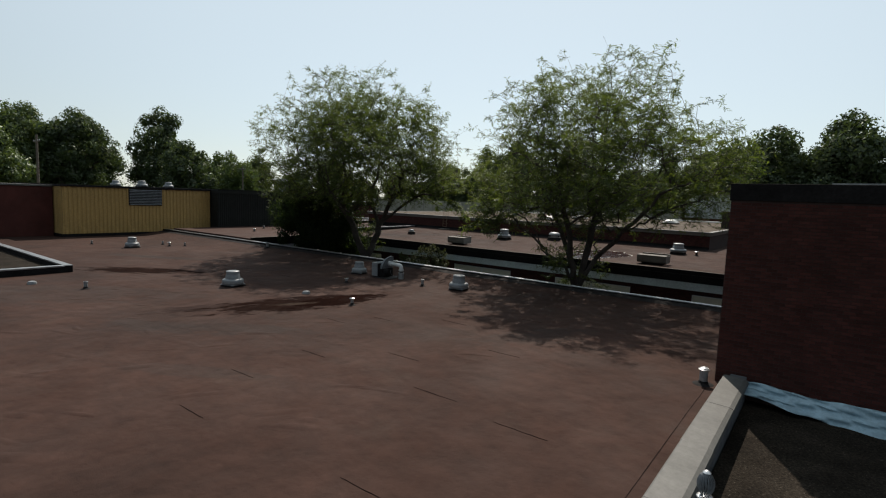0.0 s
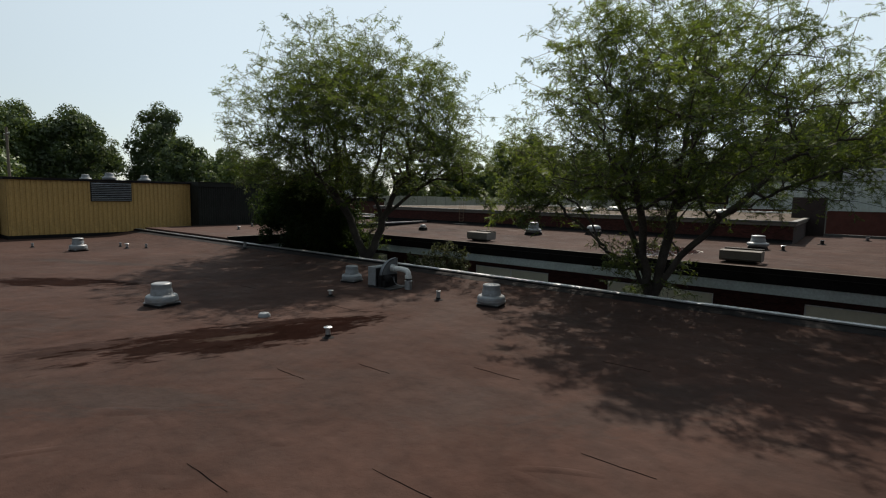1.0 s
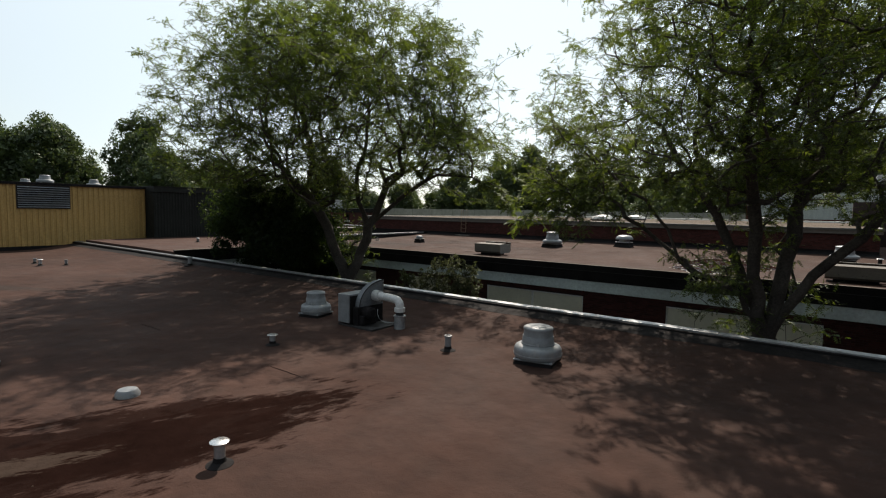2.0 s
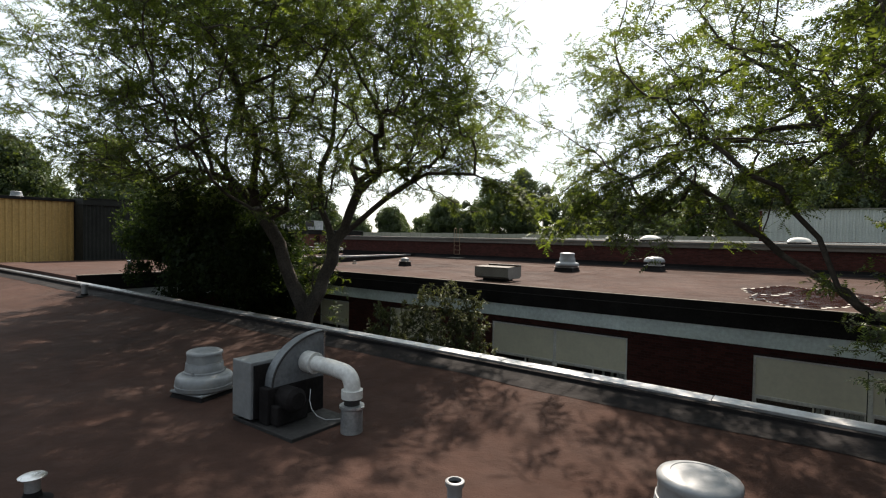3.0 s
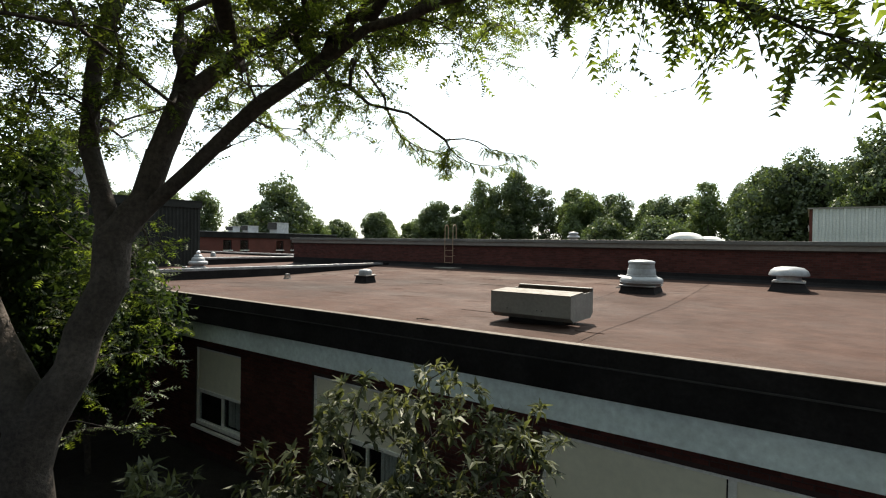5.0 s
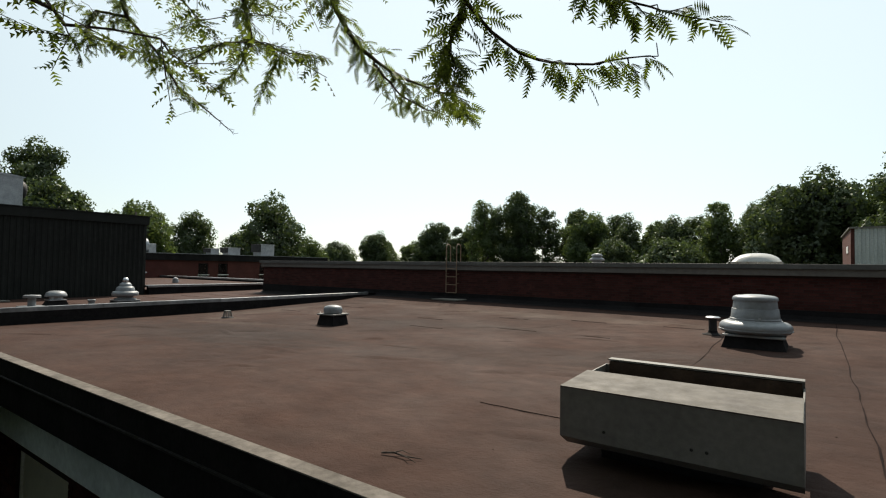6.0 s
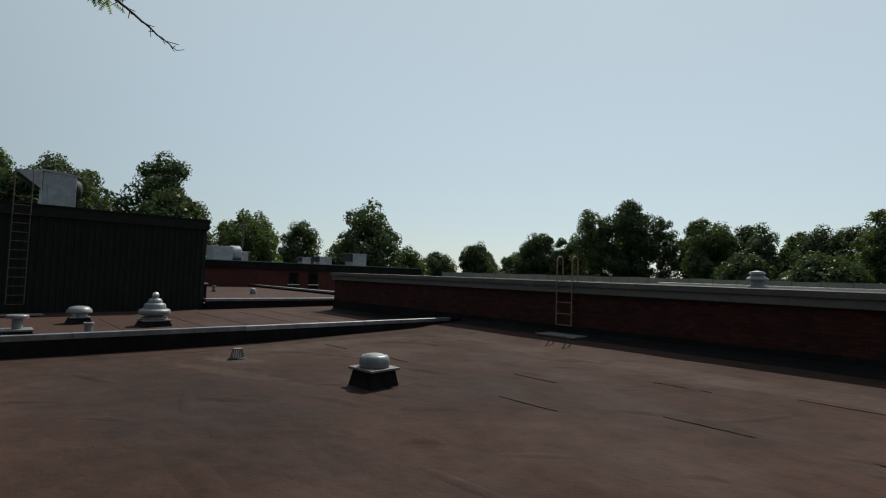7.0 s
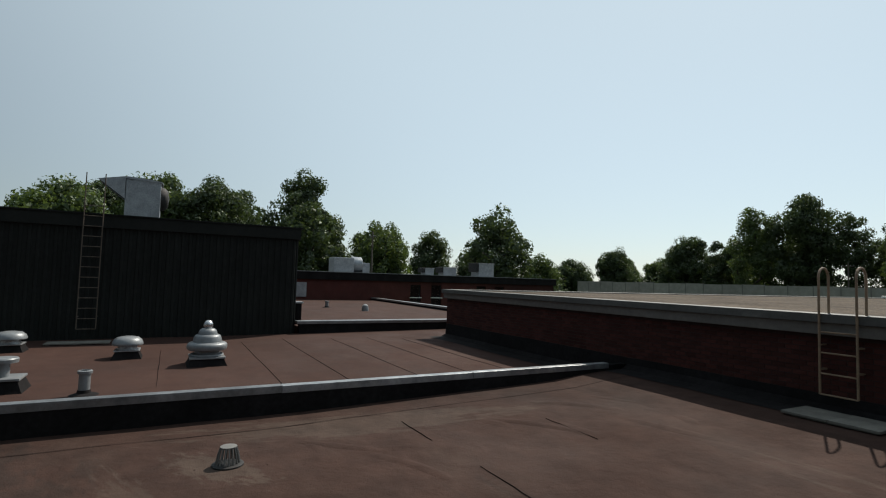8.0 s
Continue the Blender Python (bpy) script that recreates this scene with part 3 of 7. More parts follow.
structure("fascia_pale", boxed(-38.2, Y_B + 0.03, -1.43, X_TOWER, Y_B + 0.21, -0.96, bevel=0.006), M_FASCIA, "pale blue painted wooden fascia", "fascia")
structure("soffit_north", boxed(-38.2, Y_B + 0.025, -0.96, X_TOWER, 33.72, -0.70), M_UNLIT, "boxed eave", "soffit")
# west side of the courtyard
OPEN_C = [(30.3, 32.2, -2.7, -1.75)]
wall("wall_court_west", "y", -38.62, -38.32, 24.0, 33.42, GROUND, -0.95, M_MORTAR, "dark brick courtyard wall", OPEN_C)
structure("fascia_west", boxed(-38.2, 24.17, -0.95, -38.06, Y_B - 0.1, -0.33), M_BLACK, "black metal fascia", "fascia")
structure("fascia_pale_west", boxed(-38.31, 24.17, -1.40, -38.12, Y_B + 0.0, -0.945), M_FASCIA, "pale blue painted wooden fascia", "fascia")
structure("gravel_stop_west", boxed(-38.24, 24.17, -0.33, -38.02, Y_B - 0.1, -0.30), M_LIP, "thin pale metal gravel stop", "trim")
structure("interior_floor", boxed(-50.0, 33.7, GROUND + 0.02, X_TOWER, 47.0, GROUND + 0.15), M_UNLIT, "room floor behind the windows, its gloom put into the colour", "floor")

# curb between second roofs
structure("curb_divider", boxed(X_CURB - 0.08, Y_B, ZB - 0.2, X_CURB + 0.07, Y_H, 0.028), M_BLACK, "low black curb between two roofs", "curb")
coping_run("coping_divider", "y", Y_B, Y_H - 0.55, X_CURB - 0.085, X_CURB + 0.075, 0.030, M_DARK_COPING, "dark metal coping on the roof divider")

# ---------- higher block ----------
H_X0, H_X1, H_Y1 = -48.4, -9.5, 80.0
wall_h = wall("wall_high_front", "x", Y_H, Y_H + 0.3, H_X0, H_X1, -0.6, 1.06, M_MORTAR, "low red brick wall of the higher roof")
wall("wall_high_west", "y", H_X0, H_X0 + 0.3, Y_H + 0.3, H_Y1, GROUND, 1.06, M_MORTAR, "brick side wall")
wall("wall_high_east", "y", H_X1 - 0.3, H_X1, Y_H + 0.3, 60.0, -0.6, 1.06, M_MORTAR, "brick side wall")
bm = bmesh.new()
box(bm, H_X0 - 0.10, Y_H - 0.10, 1.06, H_X1 + 0.10, Y_H + 0.25, 1.24, 0.008)
structure("fascia_high_lip", boxed(H_X0 - 0.16, Y_H - 0.16, 1.24, H_X1 + 0.16, Y_H + 0.25, 1.375, bevel=0.008), M_WHITE_COPING, "pale weathered metal roof edge", "coping")
structure("fascia_high_front", bm, M_GREY_FASCIA, "stepped grey metal fascia", "fascia")
bm = bmesh.new()
box(bm, H_X0 - 0.10, Y_H + 0.25, 1.06, H_X0 + 0.2, H_Y1, 1.24, 0.008)
box(bm, H_X0 - 0.16, Y_H + 0.25, 1.24, H_X0 + 0.2, H_Y1, 1.375, 0.008)
box(bm, H_X1 - 0.2, Y_H + 0.25, 1.06, H_X1 + 0.10, H_Y1, 1.24, 0.008)
box(bm, H_X1 - 0.2, Y_H + 0.25, 1.24, H_X1 + 0.16, H_Y1, 1.375, 0.008)
structure("fascia_high_sides", bm, M_GREY_FASCIA, "stepped grey metal fascia", "fascia")
sheet("roof_high", H_X0 + 0.05, H_X1 - 0.05, Y_H + 0.1, H_Y1, lambda x, y: 1.335 + 0.02 * noise.noise(Vector((x * 0.5, y * 0.5, 0))), 1.5, M_HIGH_GRAVEL, "brown gravel roof of the higher block", "roof", 0.3)
structure("coping_high_far", boxed(H_X0, H_Y1 - 0.4, 1.0, H_X1, H_Y1, 1.50, bevel=0.02), M_FRAME, "bright metal coping on the far edge", "coping")

# tarred flashing along the foot of the higher block
bm = bmesh.new()
n = 90
row = []
for i in range(n + 1):
    x = -48.4 + 38.9 * i / n
    w = 0.05 * noise.noise(Vector((x * 0.8, 9, 2))) + 0.03 * noise.noise(Vector((x * 3.7, 9, 2)))
    h = deck_c if x < X_CURB else deck_b
    row.append([bm.verts.new((x, 46.42 + w, h(x, 46.42) + 0.010)), bm.verts.new((x, 46.9, h(x, 46.9) + 0.012)), bm.verts.new((x, Y_H - 0.035, h(x, 46.9) + 0.10)), bm.verts.new((x, Y_H - 0.018, 0.16 + 0.4 * w)), bm.verts.new((x, Y_H + 0.002, 0.165 + 0.4 * w))])
for a, b in zip(row, row[1:]):
    for k in range(4):
        bm.faces.new((a[k], b[k], b[k + 1], a[k + 1]))
structure("base_flashing", bm, M_BLACK, "black tarred flashing at the foot of the brick wall", "flashing")

# ---------- black-sided block, yellow block, brick block ----------
D_Y0, D_Y1, D_TOP = 28.5, 42.25, 3.41
Y_Y0, Y_TOP = 15.9, 3.30


def siding(top, axis, u0, u1, at, out, z0, z1, mat, pitch=0.3, rib=0.055, panel=1.2):
    """Ribbed metal sheets, each a part."""
    n = max(1, round((u1 - u0) / panel))
    ln = (u1 - u0) / n
    k = max(1, round(ln / pitch))
    prof = []
    for i in range(k):
        a = ln * i / k
        b = ln / k
        prof += [(a, 0.0), (a + b * 0.35, 0.0), (a + b * 0.45, rib), (a + b * 0.80, rib), (a + b * 0.90, 0.0)]
    prof.append((ln, 0.0))
    bm = bmesh.new()
    f = (lambda u, w, z: (u, w * out, z)) if axis == "x" else (lambda u, w, z: (w * out, u, z))
    lo = [bm.verts.new(f(u, w + 0.02, z0)) for u, w in prof]
    hi = [bm.verts.new(f(u, w + 0.02, z1)) for u, w in prof]
    back = [bm.verts.new(f(u, 0.0, z)) for u, z in ((0, z0), (ln, z0), (ln, z1), (0, z1))]
    for i in range(len(prof) - 1):
        bm.faces.new((lo[i], lo[i + 1], hi[i + 1], hi[i]))
    bm.faces.new(back[::-1])
    bm.faces.new((back[0], back[1], *reversed(lo)))
    bm.faces.new((back[3], *hi, back[2]))
    first = part("siding_sheet", bm, mat, top)
    for i in range(n):
        ob = first if i == 0 else new("siding_sheet", first.data)
        ob.parent = top
        ob.matrix_basis = pose(u0 + i * ln, at, 0) if axis == "x" else pose(at, u0 + i * ln, 0)


dark = tagged(new("wall_dark_siding"), "tall wall clad in black ribbed metal siding", "wall", kind="structure")
part("wall_core", boxed(-66.0, D_Y0, GROUND, X_DARK, D_Y1, D_TOP - 0.14), M_DARK_SIDING, dark)
siding(dark, "y", D_Y0, D_Y1, X_DARK, 1, -0.42, D_TOP - 0.42, M_DARK_SIDING, pitch=0.2, rib=0.026)
siding(dark, "x", -66.0, X_DARK, D_Y1, 1, -0.42, D_TOP - 0.42, M_DARK_SIDING)
part("roof_band", box(box(bmesh.new(), -66.05, D_Y0 - 0.02, D_TOP - 0.42, X_DARK + 0.12, D_Y1 + 0.12, D_TOP - 0.04), -66.05, D_Y0 - 0.02, D_TOP - 0.04, X_DARK + 0.16, D_Y1 + 0.16, D_TOP), M_DARK_SIDING, dark, "plain black roof band")

yellow = tagged(new("wall_yellow_siding"), "wall clad in yellow ribbed metal siding", "wall", kind="structure")
part("wall_core", boxed(-66.0, Y_Y0, GROUND, X_YEL, D_Y0 - 0.03, Y_TOP - 0.12), M_YELLOW, yellow)
siding(yellow, "y", Y_Y0, D_Y0 - 0.03, X_YEL, 1, -0.78, Y_TOP - 0.1, M_YELLOW, pitch=0.3)
siding(yellow, "x", -66.0, X_YEL, Y_Y0, -1, -0.78, Y_TOP - 0.1, M_YELLOW, pitch=0.3)
part("roof_band", boxed(-66.05, Y_Y0 - 0.16, Y_TOP - 0.12, X_YEL + 0.16, D_Y0 - 0.03, Y_TOP + 0.05, bevel=0.01), M_BLACK, yellow, "black roof edge")
part("base_flashing", boxed(-66.0, Y_Y0 - 0.1, ZA - 0.1, X_YEL + 0.1, D_Y0 - 0.03, -0.76), M_BLACK, yellow, "black base flashing")

structure("wall_west_brick", boxed(-66.0, -16.0, GROUND, -54.0, Y_Y0 - 0.17, 3.12), M_BRICK, "dark red brick wall", "wall")
structure("coping_west_brick", boxed(-66.0, -16.0, 3.12, -53.9, Y_Y0 - 0.17, 3.26, bevel=0.01), M_WHITE_COPING, "white metal coping on the brick wall", "coping")

# ---------- roofs and building behind ----------
sheet("roof_back", -72.0, -50.9, D_Y1 + 0.2, 52.9, lambda x, y: -0.12 + uneven(x, y), 1.2, M_ROOF_C, "red-brown roof behind the black block", "roof", 0.2)
structure("curb_back", boxed(-51.05, D_Y1 + 0.2, -0.6, -50.75, Y_H + 4, 0.06), M_BLACK, "low black curb", "curb")
coping_run("coping_back", "y", D_Y1 + 0.1, Y_H + 4, -51.1, -50.7, 0.065, M_COPING, "metal coping on the low curb")
structure("curb_back_far", boxed(-72.0, 52.9, -0.4, -50.0, 53.2, 0.06), M_BLACK, "low black curb", "curb")
coping_run("coping_back_far", "x", -72.0, -50.0, 52.86, 53.24, 0.065, M_COPING, "metal coping on the low curb")
OPEN_F = [(56.4, 57.4, -0.6, 1.2), (58.4, 59.4, -0.6, 1.2), (63.0, 64.0, -0.6, 1.2), (65.0, 66.0, -0.6, 1.2)]
wall("wall_far_brick", "y", -72.3, -72.0, 44.0, 72.0, GROUND, 1.45, M_BRICK, "red brick wall of the far wing", OPEN_F)
structure("far_wing_body", boxed(-90.0, 44.0, GROUND, -72.9, 72.0, 1.4), M_UNLIT, "far wing behind its wall, coloured near black as unlit", "building")
structure("fascia_far", boxed(-90.0, 43.8, 1.45, -71.85, 72.2, 2.05, bevel=0.01), M_BLACK, "black roof band of the far wing", "fascia")
structure("trim_far", boxed(-90.0, 43.75, 2.05, -71.8, 72.25, 2.10), M_COPING, "metal trim on the far wing", "trim")
louvre = thing("wall_louvre", -71.98, 46.4, 0.1, "grey louvred wall vent on the far wing", "vent")
part("louvre_frame", boxed(-0.02, -1.2, 0.0, 0.05, 1.2, 1.1), M_GALV, louvre)
for i in range(7):
    part("slat", boxed(0.05, -1.1, 0.08 + i * 0.145, 0.10, 1.1, 0.14 + i * 0.145), M_GALV, louvre)

# red box and grey corrugated hall behind the higher block
structure("penthouse_red", boxed(-10.6, 59.0, -0.6, -8.3, 62.0, 3.05, bevel=0.02), M_PENTHOUSE, "dark brown roof penthouse", "building")
structure("coping_east_far", boxed(-8.25, 58.9, -0.5, X_TOWER, 59.1, 0.12, bevel=0.01), M_WHITE_COPING, "low white coped roof edge", "coping")
hall = tagged(new("corrugated_hall"), "long hall clad in pale grey corrugated sheet above red brick", "building")
part("brick_base", boxed(-21.8, 94.0, GROUND, 40.0, 110.0, 1.6), M_BRICK, hall, "red brick base")
part("upper_core", boxed(-21.8, 94.02, 1.6, 40.0, 110.0, 5.5), M_BRICK, hall, "red brick end wall")
siding(hall, "x", -21.5, 40.0, 94.0, -1, 1.6, 5.45, M_GREY_SIDING, pitch=0.6, rib=0.08, panel=2.4)
part("roof_trim", boxed(-21.95, 93.8, 5.45, 40.1, 110.1, 5.6), M_GREY_FASCIA, hall, "grey roof trim")
part("sign_plate", boxed(-21.86, 98.0, 3.2, -21.80, 100.4, 3.9), M_SIGN, hall, "small white sign plate")
part("roof_unit", boxed(-8.0, 98.0, 5.6, -3.0, 102.0, 7.4, bevel=0.05), M_GALV, hall, "grey roof unit")

# ---------- windows ----------
def window(index, a, b, kind):
    top = tagged(new("window_%d" % index), "window with cream upper panel and low sliding panes in a white frame", "window", kind="structure")
    y0 = 33.47
    mid = -2.86
    n = 2 if kind == "wide" else 1
    w = (b - a) / n
    f = 0.06
    bm = bmesh.new()
    box(bm, a, y0, WZ0, b, y0 + 0.12, WZ0 + 0.10, 0.008)
    box(bm, a, y0, WZ1 - f, b, y0 + 0.12, WZ1, 0.006)
    for x in [a] + [a + w * i - f * 0.6 for i in range(1, n)] + [b - f]:
        box(bm, x, y0 + 0.002, WZ0 + 0.10, x + (f if x in (a, b - f) else f * 1.6), y0 + 0.118, WZ1 - f, 0.006)
    part("window_frame", bm, M_FRAME, top, "chipped white frame")
    part("window_sill", boxed(a - 0.05, y0 - 0.13, WZ0 - 0.06, b + 0.05, y0 + 0.02, WZ0 - 0.002, bevel=0.008), M_FRAME, top, "projecting white sill")
    rnd = random.Random(index)
    for i in range(n):
        u0, u1 = a + w * i + f, a + w * (i + 1) - f
        part("upper_panel", boxed(u0, y0 + 0.035, mid + 0.05, u1, y0 + 0.07, WZ1 - f), M_CREAM, top, "plain cream panel")
        part("transom", boxed(u0, y0 + 0.01, mid - 0.02, u1, y0 + 0.10, mid + 0.05, bevel=0.006), M_FRAME, top)
        m = u0 + (u1 - u0) * 0.55
        for s0, s1, d in ((u0, m + 0.02, 0.03), (m - 0.02, u1, 0.075)):
            bm = bmesh.new()
            z0, z1 = WZ0 + 0.10, mid - 0.02
            for q in ((s0, z0, s1, z0 + 0.035), (s0, z1 - 0.035, s1, z1), (s0, z0 + 0.035, s0 + 0.035, z1 - 0.035), (s1 - 0.035, z0 + 0.035, s1, z1 - 0.035)):
                box(bm, q[0], y0 + d, q[1], q[2], y0 + d + 0.035, q[3])
            sash = part("sash", bm, M_FRAME, top)
            pane = part("pane", boxed(s0 + 0.03, y0 + d + 0.014, z0 + 0.03, s1 - 0.03, y0 + d + 0.020, z1 - 0.03), M_GLASS, sash, "dark glass")
            pane.visible_shadow = False
        # vertical blind slats hanging behind one sash
        x = m + 0.06
        while x < u1 - 0.09:
            if rnd.random() < (0.9 if i == 0 else 0.62):
                part("blind_slat", boxed(x, y0 + 0.17 + rnd.uniform(0, 0.03), WZ0 + 0.14, x + 0.085, y0 + 0.175 + rnd.uniform(0.02, 0.04), mid - 0.03), M_BLIND, top)
            x += 0.10
    return top


for k, (a, b, kind) in enumerate(WINDOWS):
    window(k + 1, a, b, kind)


def side_window(index, y0, y1, z0, z1):
    top = tagged(new("window_%d" % index), "small white-framed courtyard window", "window", kind="structure")
    x = -38.36
    bm = bmesh.new()
    m = (y0 + y1) / 2
    for q in ((y0, z0, y1, z0 + 0.07), (y0, z1 - 0.07, y1, z1), (y0, z0, y0 + 0.07, z1), (y1 - 0.07, z0, y1, z1), (m - 0.03, z0, m + 0.03, z1)):
        box(bm, x - 0.08, q[0], q[1], x, q[2], q[3])
    part("window_frame", bm, M_FRAME, top)
    part("pane", boxed(x - 0.05, y0 + 0.05, z0 + 0.05, x - 0.044, y1 - 0.05, z1 - 0.05), M_GLASS, top, "dark glass").visible_shadow = False
    part("window_sill", boxed(x - 0.02, y0 - 0.05, z0 - 0.06, x + 0.14, y1 + 0.05, z0 - 0.002), M_FRAME, top)


for k, o in enumerate(OPEN_C):
    side_window(len(WINDOWS) + 1 + k, *o)

for k, (a, b, z0, z1) in enumerate(OPEN_F):
    top = tagged(new("window_%d" % (8 + k)), "narrow dark window with a pale sill in the far wing", "window", kind="structure")
    part("window_frame", box(box(bmesh.new(), -72.25, a, z0, -72.15, a + 0.08, z1), -72.25, b - 0.08, z0, -72.15, b, z1), M_IRON, top)
    part("pane", boxed(-72.2, a + 0.06, z0 + 0.04, -72.19, b - 0.06, z1 - 0.04), M_GLASS, top).visible_shadow = False
    part("window_sill", boxed(-72.1, a - 0.05, 0.08, -71.9, b + 0.05, 0.14), M_FRAME, top, "pale sill")

grille = tagged(new("window_louvre"), "grey louvred vent high in the yellow wall", "vent", kind="structure")
part("louvre_frame", boxed(X_YEL + 0.02, 20.9, 1.66, X_YEL + 0.10, 23.75, 3.17), M_IRON, grille, "dark frame and duct")
for i in range(10):
    z = 1.74 + i * 0.142
    bm = bmesh.new()
    v = [bm.verts.new(p) for p in ((X_YEL + 0.10, 20.95, z + 0.062), (X_YEL + 0.10, 23.70, z + 0.062), (X_YEL + 0.19, 23.70, z), (X_YEL + 0.19, 20.95, z), (X_YEL + 0.10, 20.95, z + 0.042), (X_YEL + 0.10, 23.70, z + 0.042))]
    for f in ((0, 1, 2, 3), (3, 2, 5, 4), (4, 5, 1, 0), (0, 3, 4), (1, 5, 2)):
        bm.faces.new([v[j] for j in f])
    part("slat", bm, M_GALV, grille)

# ---------- roof vents ----------
def cant(bm, r0, r1, z0, z1):
    """Square curb with sloping tarred sides."""
    v = [bm.verts.new((sx * r, sy * r, z)) for r, z in ((r0, z0), (r0 * 0.6 + r1 * 0.4, z0 + 0.35 * (z1 - z0)), (r1, z1)) for sx, sy in ((-1, -1), (1, -1), (1, 1), (-1, 1))]
    for b in (0, 4):
        for i in range(4):
            bm.faces.new((v[b + i], v[b + (i + 1) % 4], v[b + 4 + (i + 1) % 4], v[b + 4 + i]))
    bm.faces.new(v[8:])
    bm.faces.new(v[3::-1])
    return bm



def skirted_vent(x, y, z, width, height, group, rz=0, low=0.10):
    """Spun exhaust fan: square curb, wide rolled skirt, drum and shallow lid; low: the curb's share of the height."""
    r, h = width / 2, height
    t = thing("roof_exhaust_fan", x, y, z, "weathered white spun-metal exhaust fan on a square roof curb", "roof vent", group, rz)
    part("curb", cant(bmesh.new(), r * 0.86, r * 0.74, -0.03, h * low), M_BLACK, t, "black square curb")
    plate = part("base_plate", boxed(-r * 0.82, -r * 0.82, h * low, r * 0.82, r * 0.82, h * (low + 0.04), bevel=0.008), M_VENT, t)
    z0 = low + 0.04
    k = (0.50 - z0) / 0.36
    f = lambda v: h * (z0 + v * k)
    sk = [(0.60, 0.0), (0.92, 0.005), (0.985, 0.03), (1.0, 0.07), (0.995, 0.20), (0.975, 0.26), (0.93, 0.305), (0.85, 0.333), (0.76, 0.347), (0.69, 0.36)] if low < 0.15 else \
        [(0.60, 0.0), (0.84, 0.01), (0.94, 0.04), (0.99, 0.10), (1.0, 0.17), (0.98, 0.24), (0.92, 0.295), (0.84, 0.325), (0.76, 0.335), (0.735, 0.36)]
    sk = [(r * a, f(b)) for a, b in sk]
    skirt = part("skirt", lathe(sk, 40), M_VENT, t, "rolled skirt", True)
    part("rim_bead", lathe([(r * 0.985, f(0.085)), (r * 1.012, f(0.095)), (r * 1.012, f(0.115)), (r * 0.985, f(0.125))], 40), M_VENT, skirt, "", True)
    drum = part("drum", lathe([(r * 0.70, h * 0.495), (r * 0.70, h * 0.53), (r * 0.675, h * 0.54), (r * 0.645, h * 0.70), (r * 0.64, h * 0.705), (r * 0.64, h * 0.72), (r * 0.62, h * 0.725), (r * 0.59, h * 0.885)], 40), M_VENT, t, "", True)
    part("lid", lathe([(r * 0.585, h * 0.875), (r * 0.62, h * 0.88), (r * 0.625, h * 0.925), (r * 0.60, h * 0.95), (r * 0.52, h * 0.972), (r * 0.42, h * 0.982), (r * 0.41, h * 0.976), (r * 0.25, h * 0.994), (0, h)], 40), M_VENT, drum, "shallow scuffed lid", True)
    for a in (45, 165, 285):
        ca, sa = math.cos(radians(a)), math.sin(radians(a))
        part("clip", boxed(ca * r * 0.66 - 0.02, sa * r * 0.66 - 0.02, h * 0.51, ca * r * 0.66 + 0.02, sa * r * 0.66 + 0.02, h * 0.57), M_GALV, drum)
    for sx in (-1, 1):
        for sy in (-1, 1):
            part("bolt", lathe([(0.012, h * z0 - 0.005), (0.012, h * z0 + 0.012), (0, h * z0 + 0.015)], 8, m=Matrix.Translation((sx * r * 0.76, sy * r * 0.76, 0))), M_GALV, plate)
    return t


for p in ((-23.1, 13.85, 0.92, 0.72), (-22.25, 20.8, 0.80, 0.68), (-15.62, 20.95, 0.92, 0.72), (-41.5, 16.9, 0.9, 0.78)):
    skirted_vent(p[0], p[1], deck_a(p[0], p[1]), p[2], p[3], "exhaust fans on the first roof", rz=12)
for p in ((-25.85, 42.45, 1.24, 1.0), (-10.95, 43.2, 1.2, 0.85)):
    skirted_vent(p[0], p[1], deck_b(p[0], p[1]), p[2], p[3], "exhaust fans on the second roof", low=0.20)


def mushroom_vent(x, y, z, width, height, group):
    r, h = width / 2, height
    t = thing("mushroom_vent", x, y, z, "low white mushroom roof vent on a dark curb", "roof vent", group)
    part("curb", cant(bmesh.new(), r * 1.0, r * 0.72, -0.03, h * 0.34), M_BLACK, t, "black tarred curb")
    part("flange", boxed(-r * 0.80, -r * 0.80, h * 0.34, r * 0.80, r * 0.80, h * 0.40, bevel=0.006), M_GALV, t)
    part("neck", lathe([(r * 0.62, h * 0.40), (r * 0.60, h * 0.62)], 28), M_GALV, t, "", True)
    part("cap", lathe([(r * 0.60, h * 0.60), (r * 0.97, h * 0.60), (r, h * 0.63), (r * 0.99, h * 0.70), (r * 0.90, h * 0.84), (r * 0.70, h * 0.95), (r * 0.35, h * 0.995), (0, h)], 32), M_VENT, t, "rounded white cap", True)
    return t


mushroom_vent(-22.2, 45.4, deck_b(-22.2, 45.4), 1.08, 0.74, "mushroom vents")
mushroom_vent(-46.8, 37.5, deck_c(-46.8, 37.5), 0.66, 0.52, "mushroom vents")
mushroom_vent(-48.6, 34.9, deck_c(-48.6, 34.9), 0.68, 0.50, "mushroom vents")


